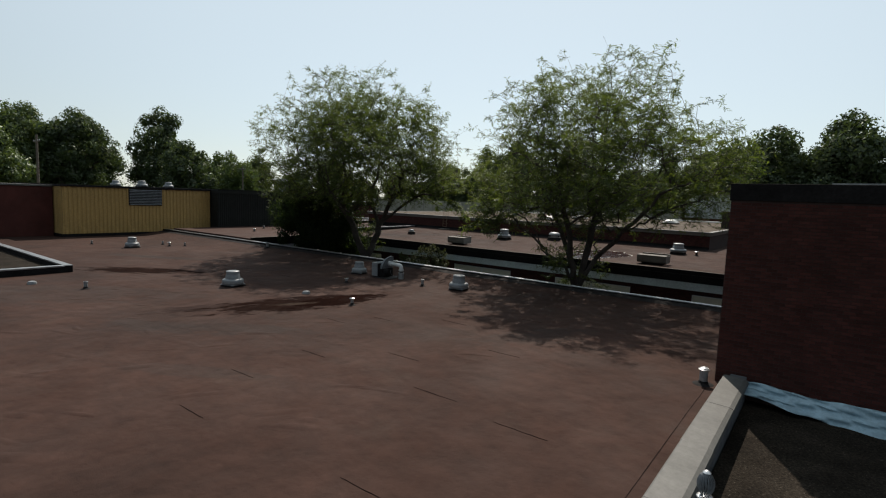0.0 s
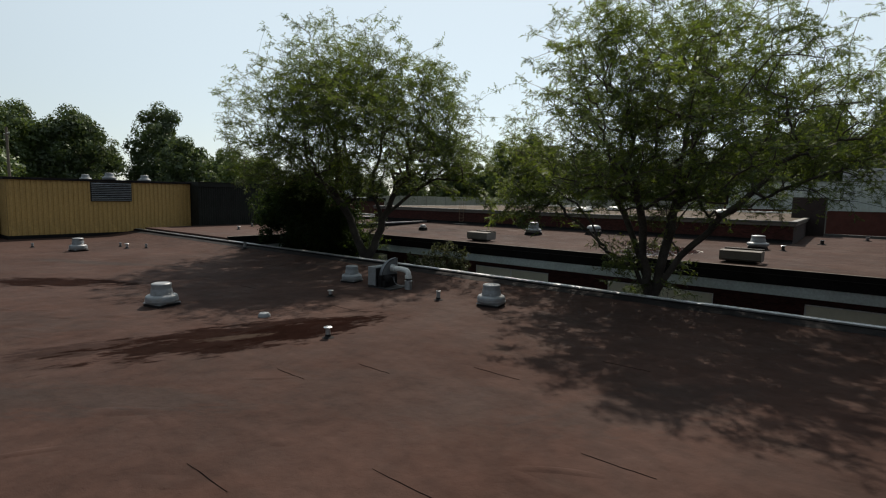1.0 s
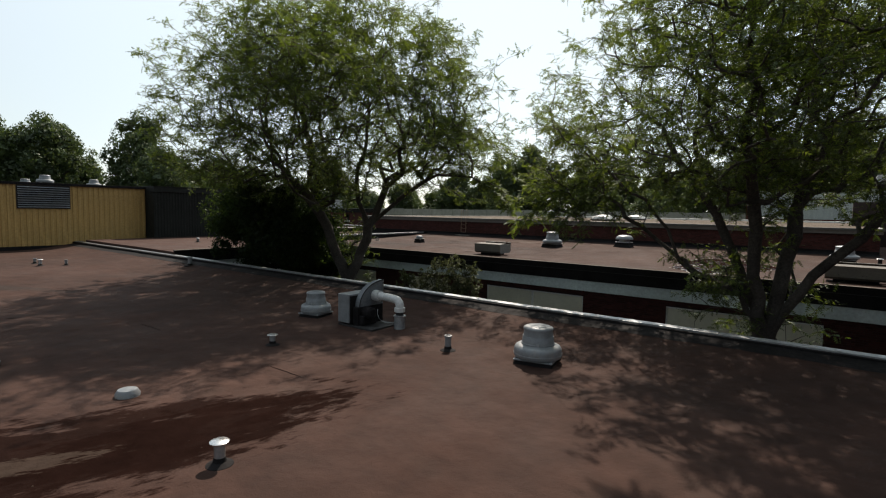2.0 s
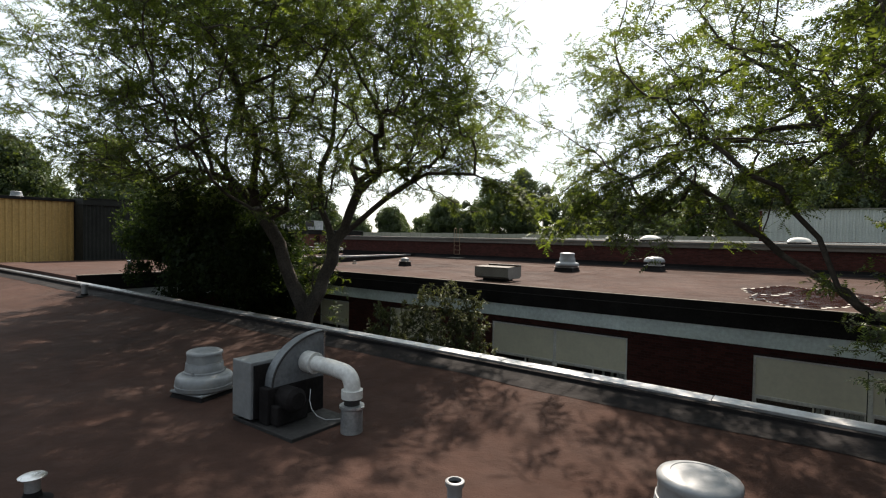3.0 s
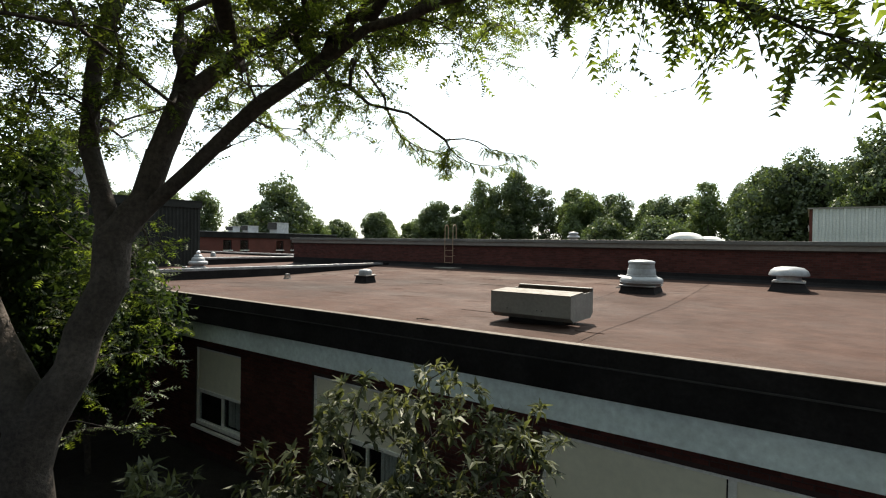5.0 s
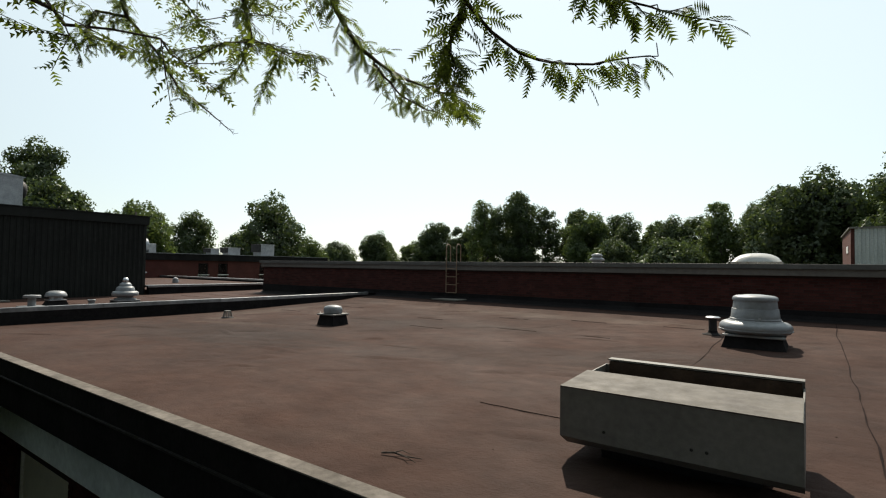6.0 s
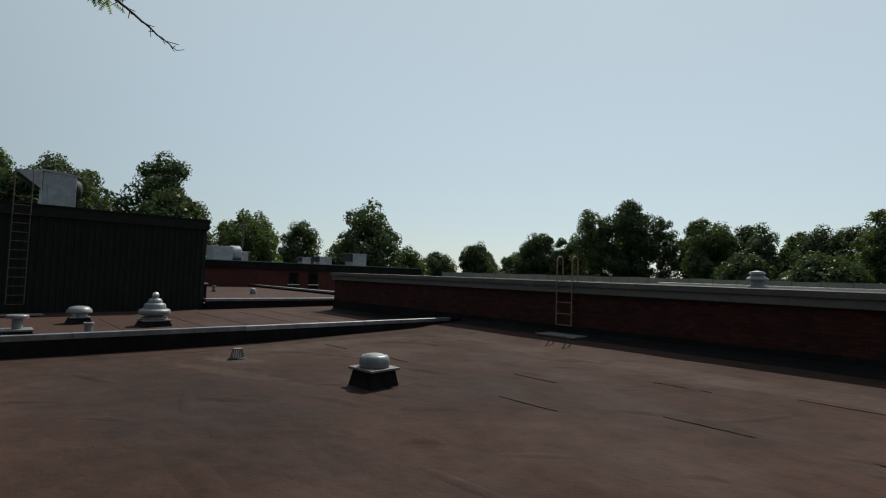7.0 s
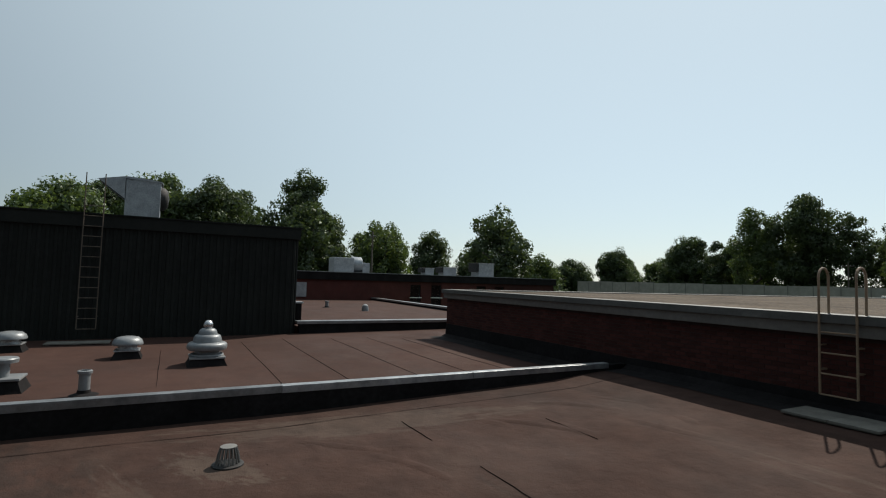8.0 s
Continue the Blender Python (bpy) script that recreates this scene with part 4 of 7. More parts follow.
def dome_vent(x, y, z, rz=0):
    t = thing("dome_vent", x, y, z, "low white dome vent bolted on a tarred square curb", "roof vent", rz=rz)
    bm = bmesh.new()
    v = [bm.verts.new(p) for p in ((-0.44, -0.44, -0.03), (0.44, -0.44, -0.03), (0.44, 0.44, -0.03), (-0.44, 0.44, -0.03), (-0.36, -0.36, 0.24), (0.36, -0.36, 0.24), (0.36, 0.36, 0.24), (-0.36, 0.36, 0.24))]
    for f in ((0, 1, 5, 4), (1, 2, 6, 5), (2, 3, 7, 6), (3, 0, 4, 7), (4, 5, 6, 7), (3, 2, 1, 0)):
        bm.faces.new([v[i] for i in f])
    part("curb", bm, M_BLACK, t, "tarred curb with sloping flashing")
    flange = part("flange", boxed(-0.445, -0.445, 0.24, 0.445, 0.445, 0.275, bevel=0.01), M_HOOD, t, "dented grey flange")
    part("cap", lathe([(0.345, 0.275), (0.366, 0.29), (0.372, 0.36), (0.355, 0.41), (0.31, 0.445), (0.262, 0.455), (0.255, 0.447), (0.235, 0.447), (0.225, 0.458), (0.12, 0.472), (0.0, 0.475)], 36), M_VENT, t, "ringed white cap", True)
    for a in range(4):
        part("bolt", lathe([(0.014, 0.285), (0.014, 0.30), (0, 0.304)], 8, m=Matrix.Translation((0.35 * (1 if a % 2 else -1), 0.35 * (1 if a // 2 else -1), 0))), M_GALV, flange)
    t.matrix_basis = t.matrix_basis @ Matrix.Diagonal((0.65, 0.65, 1.06, 1))
    return t


dome_vent(-34.92, 39.80, deck_b(-34.92, 39.8), rz=4)
bm = bmesh.new()
for k, (p0, p1) in enumerate((((-0.66, -0.49), (0.34, -0.41)), ((0.33, -0.42), (0.40, 0.62)), ((0.35, -0.33), (0.81, -0.29)), ((0.38, 0.58), (0.85, 0.60)))):
    q = pose(-34.92, 39.80, 0, 0, 0, 4)
    d = (Vector(p1) - Vector(p0)).normalized()
    n = 8
    rim = []
    for i in range(n + 1):
        c = Vector(p0).lerp(Vector(p1), i / n) + Vector((-d.y, d.x)) * 0.016 * noise.noise(Vector((i * 0.7, k * 3.1, 0)))
        w = 0.004 + 0.005 * abs(noise.noise(Vector((i * 1.3, k, 5))))
        ends = [q @ Vector((c.x - d.y * u, c.y + d.x * u, 0)) for u in (-w, w)]
        rim.append([bm.verts.new((p.x, p.y, deck_b(p.x, p.y) + 0.007)) for p in ends])
    for (e0, e1), (f0, f1) in zip(rim, rim[1:]):
        bm.faces.new((e0, f0, f1, e1))
structure("vent_apron_seam", bm, M_SEAM, "dark broken seams round the felt apron of a roof vent", "roof seam")


def tiered_vent(x, y, z):
    t = thing("tiered_vent", x, y, z, "stepped white ventilator with a shiny ball on top", "roof vent")
    part("curb", cant(bmesh.new(), 0.50, 0.40, -0.03, 0.16), M_BLACK, t, "black tarred curb")
    part("base_plate", boxed(-0.43, -0.43, 0.16, 0.43, 0.43, 0.20, bevel=0.008), M_VENT, t)
    part("throat", lathe([(0.40, 0.20), (0.42, 0.225), (0.40, 0.25), (0.30, 0.262), (0.29, 0.34)], 32), M_VENT, t, "ringed throat", True)
    part("skirt", lathe([(0.30, 0.32), (0.44, 0.33), (0.485, 0.355), (0.50, 0.40), (0.495, 0.45), (0.47, 0.485), (0.42, 0.505), (0.36, 0.515)], 36), M_VENT, t, "wide rolled skirt", True)
    part("drum", lathe([(0.36, 0.51), (0.355, 0.535), (0.335, 0.62), (0.31, 0.66), (0.265, 0.68), (0.235, 0.685), (0.225, 0.74), (0.20, 0.785), (0.15, 0.815), (0.10, 0.825)], 32), M_VENT, t, "stepped drum", True)
    part("ball", lathe([(0.05, 0.80)] + [(0.12 * math.sin(radians(a)), 0.90 - 0.105 * math.cos(radians(a))) for a in range(20, 181, 20)], 20), M_ALU, t, "shiny metal ball", True)
    t.matrix_basis = t.matrix_basis @ Matrix.Diagonal((0.86, 0.86, 1.0, 1))
    return t


tiered_vent(-45.3, 39.15, deck_c(-45.3, 39.15))


def pedestal_vent(x, y, z):
    t = thing("pedestal_vent", x, y, z, "white flat-capped vent pipe on a black curb", "roof vent")
    part("curb", cant(bmesh.new(), 0.36, 0.26, -0.03, 0.20), M_BLACK, t)
    part("flange", boxed(-0.29, -0.29, 0.20, 0.29, 0.29, 0.24, bevel=0.006), M_VENT, t)
    part("pipe", lathe([(0.10, 0.24), (0.10, 0.48)], 20), M_VENT, t, "", True)
    part("cap", lathe([(0.10, 0.47), (0.21, 0.48), (0.215, 0.54), (0.20, 0.56), (0, 0.575)], 28), M_VENT, t, "flat disc cap", True)


pedestal_vent(-43.5, 35.9, deck_c(-43.5, 35.9))


def vent_pipe(x, y, z, height, radius=0.055, cap="flat", body=None, group="vent pipes"):
    body = body or M_GALV
    kinds = {"flat": "grey vent pipe with a bright flat cap", "cone": "grey vent pipe with a bright conical cap", "collar": "white vent pipe with a collar top", "low": "small white dome cap over a roof vent"}
    t = thing("vent_pipe", x, y, z, kinds[cap], "vent pipe", group)
    h = height
    if cap == "low":
        part("cap", lathe([(radius * 1.9, -0.01), (radius * 1.9, h * 0.4), (radius * 1.5, h * 0.8), (0, h)], 20), M_VENT, t, "", True)
        return t
    part("flashing", lathe([(radius * 2.6, -0.02), (radius * 2.5, 0.015), (radius * 1.25, 0.05), (radius * 1.05, 0.10)], 20), M_BLACK, t, "tarred flashing", True)
    stem = part("pipe", lathe([(radius, 0.0), (radius, h * 0.9)], 20), body, t, "", True)
    if cap == "flat":
        part("cap", lathe([(radius * 0.9, h * 0.88), (radius * 1.75, h * 0.89), (radius * 1.8, h * 0.93), (radius * 1.5, h * 0.97), (0, h)], 24), M_ALU, stem, "bright cap", True)
    elif cap == "cone":
        part("cap", lathe([(radius * 0.9, h * 0.80), (radius * 1.35, h * 0.80), (radius * 1.4, h * 0.83), (0, h)], 24), M_ALU, stem, "bright conical cap", True)
    else:
        part("collar", lathe([(radius, h * 0.86), (radius * 1.25, h * 0.87), (radius * 1.28, h * 0.98), (radius * 1.1, h), (radius * 0.9, h), (radius * 0.9, h * 0.9)], 24), M_VENT, stem, "", True)
    return t


for x, y, h, r, c in ((-16.45, 14.95, 0.30, 0.06, "flat"), (-17.4, 20.4, 0.33, 0.065, "collar"), (-20.5, 18.3, 0.25, 0.06, "flat"), (-26.3, 9.15, 0.32, 0.07, "collar"),
                      (-34.5, 23.25, 0.40, 0.09, "collar"), (-45.2, 15.6, 0.28, 0.06, "collar"), (-42.4, 19.4, 0.28, 0.06, "collar"), (-41.1, 19.3, 0.34, 0.07, "flat"), (-40.6, 20.2, 0.28, 0.06, "collar")):
    vent_pipe(x, y, deck_a(x, y) - 0.01, h, r, c, M_VENT if c == "collar" else None, "vent pipes on the first roof")
vent_pipe(-3.98, 14.95, deck_a(-3.98, 14.95) - 0.01, 0.46, 0.095, "cone", M_GALV, "vent pipes on the first roof")
vent_pipe(-19.55, 15.15, deck_a(-19.55, 15.15) - 0.01, 0.14, 0.09, "low", None, "vent pipes on the first roof")
vent_pipe(-28.9, 8.0, deck_a(-28.9, 8.0) - 0.01, 0.16, 0.09, "low", None, "vent pipes on the first roof")
for x, y, h, r, c, mt in ((-26.74, 43.55, 0.42, 0.085, "flat", M_IRON), (-9.64, 43.1, 0.34, 0.08, "flat", M_IRON), (-7.98, 48.0, 0.30, 0.10, "collar", M_IRON), (-5.6, 55.0, 0.3, 0.1, "collar", M_VENT)):
    vent_pipe(x, y, deck_b(x, min(y, 47.1)) - 0.01, h, r, c, mt, "vent pipes on the second roof")
for x, y, h, r, c in ((-42.7, 37.15, 0.42, 0.085, "collar"), (-44.6, 28.6, 0.3, 0.08, "flat"), (-42.0, 29.8, 0.3, 0.08, "collar"), (-47.5, 31.5, 0.3, 0.08, "collar")):
    vent_pipe(x, y, deck_c(x, y) - 0.01, h, r, c, M_VENT, "vent pipes on the west roof")
for x, y, c in ((-62.0, 46.5, "collar"), (-59.0, 47.8, "low")):
    vent_pipe(x, y, -0.13, 0.4, 0.1, c, M_VENT, "vent pipes on the back roof")


def roof_drain(x, y, z):
    t = thing("roof_drain", x, y, z, "cast grey strainer over a roof drain", "roof drain")
    part("ring", lathe([(0.20, -0.02), (0.20, 0.02), (0.15, 0.035), (0.13, 0.03)], 24), M_IRON, t, "", True)
    part("crown", lathe([(0.10, 0.215), (0.105, 0.235), (0.06, 0.24), (0, 0.236)], 20), M_HOOD, t, "", True)
    for i in range(16):
        a = 2 * math.pi * i / 16
        c, s = math.cos(a), math.sin(a)
        part("rib", pipe(bmesh.new(), [(0.15 * c, 0.15 * s, 0.02), (0.125 * c, 0.125 * s, 0.14), (0.10 * c, 0.10 * s, 0.225)], 0.011, 5), M_HOOD, t)
    t.matrix_basis = t.matrix_basis @ Matrix.Diagonal((0.82, 0.82, 0.86, 1))


roof_drain(-38.35, 38.97, deck_b(-38.35, 38.97))


def trough_hood(x0, y0, z, L, rz=0):
    """Intake hood: flared sheet-metal box with a sloping front flap, an open slot and a rear lip, on a dark stand."""
    t = thing("intake_hood", x0, y0, z, "long grey sheet-metal intake hood on a dark curb", "roof vent", "intake hoods", rz)
    D, lo, top = 1.10, 0.16, 0.575
    part("stand", boxed(0.24, 0.26, -0.04, L - 0.24, D - 0.26, lo + 0.02, bevel=0.012), M_BLACK, t, "black curb")

    def along(prof, u0, u1):
        bm = bmesh.new()
        a = [bm.verts.new((u0, y, zz)) for y, zz in prof]
        b = [bm.verts.new((u1, y, zz)) for y, zz in prof]
        k = len(prof)
        bm.faces.new(a[::-1])
        bm.faces.new(b)
        for i in range(k):
            bm.faces.new((a[i], a[(i + 1) % k], b[(i + 1) % k], b[i]))
        return bm

    front = part("front_panel", along([(0.0, lo + 0.03), (0.0, top), (0.012, top), (0.012, lo + 0.05), (0.16, lo - 0.045), (0.15, lo - 0.06)], 0.0, L), M_HOOD, t, "flat grey front panel with a folded foot")
    part("front_flap", along([(0.0, top - 0.004), (-0.012, top + 0.008), (0.60, top + 0.035), (0.612, top + 0.02), (0.612, top - 0.16), (0.60, top - 0.16), (0.597, top + 0.016), (0.02, top - 0.006)], 0.004, L - 0.004), M_HOOD_TOP, front, "darker sloping top flap")
    rear = part("rear_panel", along([(D, lo + 0.03), (D, top + 0.02), (D - 0.012, top + 0.02), (D - 0.012, lo + 0.05), (D - 0.16, lo - 0.045), (D - 0.15, lo - 0.06)], 0.0, L), M_HOOD, t)
    part("rear_lip", along([(D + 0.004, top + 0.018), (D + 0.004, top + 0.085), (D - 0.10, top + 0.085), (D - 0.10, top + 0.070), (D - 0.012, top + 0.068), (D - 0.012, top + 0.018)], 0.06, L - 0.002), M_HOOD, rear, "upright rear lip folded forward")
    for u in (0.0, L - 0.012):
        end = along([(0.013, lo + 0.05), (0.013, top - 0.004), (D - 0.013, top + 0.016), (D - 0.013, lo + 0.05), (D - 0.16, lo - 0.05), (0.16, lo - 0.05)], u, u + 0.012)
        part("end_plate", end, M_HOOD, t)
    part("inner_baffle", boxed(0.02, 0.63, lo, L - 0.02, D - 0.14, lo + 0.10), M_IRON, t, "dark inner baffle")
    part("inner_face", boxed(0.07, D - 0.10, lo + 0.02, L - 0.02, D - 0.02, top + 0.062), M_RUST, rear, "rusty dark inner face")
    for u in (L * 0.22, L * 0.60, L * 0.66):
        part("rivet", lathe([(0.012, 0), (0.010, 0.006), (0, 0.008)], 8, m=pose(u, 0, lo + 0.12, 90, 0, 0)), M_IRON, front)


trough_hood(-26.58, 34.65, deck_b(-26, 35.2), 1.58)
trough_hood(-11.5, 34.65, deck_b(-11, 35.2), 1.75)


def blower(x, y, z):
    """Centrifugal exhaust blower with motor cover and plastic elbow into a roof stack."""
    t = thing("exhaust_blower", x, y, z, "galvanised exhaust blower with a motor cover and white plastic elbow", "roof blower", rz=0)
    part("pad", boxed(-0.02, 0.04, -0.03, 1.20, 0.98, 0.05, bevel=0.01), M_IRON, t, "dark base frame")
    bm = bmesh.new()
    box(bm, 0.0, 0.02, 0.09, 0.40, 0.92, 0.80, 0.012)
    cover = part("motor_cover", bm, M_VENT, t, "pale metal motor cover")
    part("cover_side", boxed(0.402, 0.06, 0.10, 0.43, 0.88, 0.76), M_BLACK, cover, "black open side")
    # scroll: quarter-round outline standing up, with flat side plates
    bm = bmesh.new()
    prof = arc(0.0, 0.0, 1.0, 180, 90, 16)
    prof = [(0.98 + 0.80 * v, 0.50 + 0.60 * w) for v, w in prof] + [(0.98, 0.48), (0.18, 0.48)]
    a = [bm.verts.new((0.46, v, w)) for v, w in prof]
    b = [bm.verts.new((0.62, v, w)) for v, w in prof]
    bm.faces.new(a[::-1])
    bm.faces.new(b)
    for i in range(len(prof)):
        j = (i + 1) % len(prof)
        bm.faces.new((a[i], a[j], b[j], b[i]))
    scroll = part("scroll", bm, M_SCROLL, t, "dull grey fan scroll")
    part("scroll_rim", pipe(bmesh.new(), [(0.622, v, w) for v, w in prof[:17]], 0.014, 6), M_IRON, scroll)
    part("outlet_lip", boxed(0.455, 0.97, 0.62, 0.63, 0.995, 1.105), M_ALU, scroll, "bright edge of the scroll")
    part("housing", boxed(0.455, 0.10, 0.05, 0.64, 0.97, 0.50, bevel=0.015), M_BLACK, t, "black lower housing")
    part("motor", lathe([(0.0, 0), (0.14, 0.0), (0.15, 0.03), (0.15, 0.26), (0.10, 0.30), (0, 0.30)], 20, m=pose(0.62, 0.34, 0.36, 0, 90, 0)), M_BLACK, t, "black motor", True)
    part("belt_guard", boxed(0.63, 0.14, 0.06, 0.78, 0.60, 0.30, bevel=0.02), M_BLACK, t)
    ex, ey = 1.48, 0.70
    el = [(0.62, ey, 0.74), (1.10, ey, 0.735), (ex - 0.16, ey, 0.72)]
    el += [(ex - 0.16 + 0.16 * math.sin(radians(q)), ey, 0.56 + 0.16 * math.cos(radians(q))) for q in range(15, 91, 15)] + [(ex, ey, 0.44)]
    elbow = part("elbow", pipe(bmesh.new(), el, 0.10, 18), M_PVC, t, "white plastic elbow", True)
    part("elbow_collar", pipe(bmesh.new(), [(0.62, ey, 0.74), (0.80, ey, 0.738)], 0.138, 18), M_PVC, elbow, "white coupling", True)
    part("elbow_collar", pipe(bmesh.new(), [(ex, ey, 0.53), (ex, ey, 0.43)], 0.13, 18), M_PVC, elbow, "white coupling", True)
    part("flex_boot", pipe(bmesh.new(), [(ex, ey, 0.43), (ex, ey, 0.40), (ex, ey, 0.37), (ex, ey, 0.33)], [0.095, 0.105, 0.095, 0.10], 18), M_IRON, t, "dark flexible boot", True)
    stack = part("stack", lathe([(0.135, -0.03), (0.13, 0.30), (0.15, 0.315), (0.15, 0.345), (0.10, 0.35)], 24, m=Matrix.Translation((ex, ey, 0))), M_GALV, t, "galvanised roof stack", True)
    part("clamp", pipe(bmesh.new(), [(ex + 0.14, ey - 0.06, 0.33), (ex + 0.16, ey - 0.02, 0.335), (ex + 0.16, ey + 0.04, 0.33)], 0.02, 6), M_ALU, stack, "bright hose clamp")
    part("cable", pipe(bmesh.new(), [(0.80, 0.62, 0.42), (0.86, 0.56, 0.30), (0.95, 0.52, 0.22), (1.08, 0.50, 0.17), (1.22, 0.52, 0.15), (ex - 0.12, ey - 0.06, 0.16)], 0.006, 6), M_GALV, t, "pale cable")
    return t


blower(-20.95, 20.45, deck_a(-20.3, 20.9))


def turbine(x, y, z):
    t = thing("turbine_vent", x, y, z, "round finned metal turbine ventilator", "roof vent")
    part("base", lathe([(0.17, -0.02), (0.15, 0.05), (0.14, 0.55)], 24), M_GALV, t, "", True)
    part("collar", lathe([(0.16, 0.53), (0.17, 0.56), (0.12, 0.58)], 24), M_ALU, t, "", True)
    for i in range(18):
        a = 2 * math.pi * i / 18
        bm = bmesh.new()
        rows = []
        for k in range(7):
            q = math.pi * (0.12 + 0.76 * k / 6)
            r, zz = 0.185 * math.sin(q), 0.74 - 0.17 * math.cos(q)
            tw = a + 0.25 * math.sin(math.pi * k / 6)
            rows.append([bm.verts.new((r * math.cos(tw), r * math.sin(tw), zz)), bm.verts.new((r * 0.88 * math.cos(tw + 0.22), r * 0.88 * math.sin(tw + 0.22), zz))])
        for p, q in zip(rows, rows[1:]):
            bm.faces.new((p[0], p[1], q[1], q[0]))
        part("fin", bm, M_SCROLL, t)
    part("crown", lathe([(0.08, 0.89), (0.09, 0.90), (0.05, 0.925), (0, 0.93)], 16), M_ALU, t, "", True)
    t.matrix_basis = t.matrix_basis @ Matrix.Diagonal((0.62, 0.62, 1.0, 1))


turbine(-2.88, 8.9, -1.12)

# tarp along the foot of the brick block
nx, nz = 120, 14
verts, faces = [], []
for j in range(nz + 1):
    for i in range(nx + 1):
        u, w = i / nx, j / nz
        x = -3.3 + 8.0 * u
        z = -0.74 - (0.10 + 0.42 * min(1, 2.4 * u + 0.15) + 0.08 * math.sin(9 * u)) * w - 0.07 * math.sin(5 * u) * (1 - w) + 0.025 * math.sin(26 * u - 8 * w)
        y = Y_TOWER - 0.04 - 0.30 * w * w - 0.075 * (1 + math.sin(34 * u + 14 * w + 2.5 * math.sin(7 * u))) * (0.25 + w) - 0.03 * math.sin(71 * u - 22 * w) - 0.04 * noise.noise(Vector((x * 3, z * 5, 0)))
        verts.append((x, y, z))
for j in range(nz):
    for i in range(nx):
        a = j * (nx + 1) + i
        faces.append((a, a + 1, a + nx + 2, a + nx + 1))
tarp = tagged(raw("tarp", verts, faces, M_TARP, True), "creased pale blue tarp along the foot of the brick wall", "tarp")
so = tarp.modifiers.new("thickness", "SOLIDIFY")
so.thickness = 0.004


def ladder(x, y, z0, z1, face, top, hooped, mat):
    """Fixed steel ladder; face: the direction that it stands off its wall."""
    t = thing("roof_ladder", x, y, 0, "fixed steel roof ladder" + (" with hooped hand rails over the edge" if hooped else ""), "ladder")
    w = 0.24
    if face == "-y":
        at = lambda u, v, z: (u, v, z)
    else:
        at = lambda u, v, z: (-v, u, z)
    for s in (-w, w):
        if hooped:
            pts = [at(s, 0, z0), at(s, 0, top - 0.14)] + [at(s, 0.14 - 0.14 * math.cos(radians(q)), top - 0.14 + 0.14 * math.sin(radians(q))) for q in range(20, 181, 20)] + [at(s, 0.28, 1.36)]
        else:
            pts = [at(s, 0, z0), at(s, 0, top)]
        rail = part("rail", pipe(bmesh.new(), pts, 0.018 if hooped else 0.015, 8), mat, t)
        for z in (z0 + 0.35, z1 - 0.25):
            part("bracket", boxed(*[min(p, q) for p, q in zip(at(s - 0.02, 0, z), at(s + 0.02, 0.19, z + 0.02))], *[max(p, q) for p, q in zip(at(s - 0.02, 0, z), at(s + 0.02, 0.19, z + 0.02))]), mat, rail)
    z = z0
    while z < z1 + 0.02:
        part("rung", pipe(bmesh.new(), [at(-w, 0, z), at(w, 0, z)], 0.013, 6), mat, t)
        z += 0.305
    return t


ladder(-36.2, Y_H - 0.18, 0.19, 1.15, "-y", 2.06, True, M_LADDER)
ladder(X_DARK + 0.30, 36.2, -0.05, 3.75, "+x", 4.6, False, M_OLD_LADDER)
for x0, y0, x1, y1, zz in ((-36.66, 46.28, -35.46, 46.98, deck_b(-36.5, 46.4)), (-50.1, 35.4, -49.5, 36.9, deck_c(-49.8, 36))):
    t = thing("walk_board", (x0 + x1) / 2, (y0 + y1) / 2, zz, "weathered grey walkway board lying on the roof", "board", "walkway boards")
    hx, hy = (x1 - x0) / 2, (y1 - y0) / 2
    for k in range(2):
        a = -hx + k * hx
        part("plank", boxed(a + 0.006, -hy, 0.0 + 0.02, a + hx - 0.006, hy, 0.055 + 0.004 * k, bevel=0.005), M_WOOD, t)
    part("batten", boxed(-hx + 0.05, -hy + 0.05, -0.01, hx - 0.05, -hy + 0.12, 0.02), M_WOOD, t)
    part("batten", boxed(-hx + 0.05, hy - 0.12, -0.01, hx - 0.05, hy - 0.05, 0.02), M_WOOD, t)


def skylight(x, y, z, size, h):
    t = thing("dome_skylight", x, y, z, "milky white dome skylight on a dark curb", "skylight", "dome skylights")
    r = size / 2
    part("curb", boxed(-r * 0.92, -r * 0.92, -0.05, r * 0.92, r * 0.92, 0.16, bevel=0.01), M_IRON, t, "dark curb")
    n = 14
    bm = bmesh.new()
    grid = []
    for j in range(n + 1):
        row = []
        for i in range(n + 1):
            u, v = 2 * i / n - 1, 2 * j / n - 1
            row.append(bm.verts.new((u * r, v * r, 0.16 + (h - 0.16) * ((1 - abs(u) ** 2.6) * (1 - abs(v) ** 2.6)) ** 0.6)))
        grid.append(row)
    for j in range(n):
        for i in range(n):
            bm.faces.new((grid[j][i], grid[j][i + 1], grid[j + 1][i + 1], grid[j + 1][i]))
    part("dome", bm, M_DOME, t, "milky plastic dome", True)
    part("retainer", box(box(box(box(bmesh.new(), -r, -r, 0.12, r, -r + 0.05, 0.19), -r, r - 0.05, 0.12, r, r, 0.19), -r, -r + 0.05, 0.12, -r + 0.05, r - 0.05, 0.19), r - 0.05, -r + 0.05, 0.12, r, r - 0.05, 0.19), M_ALU, t)


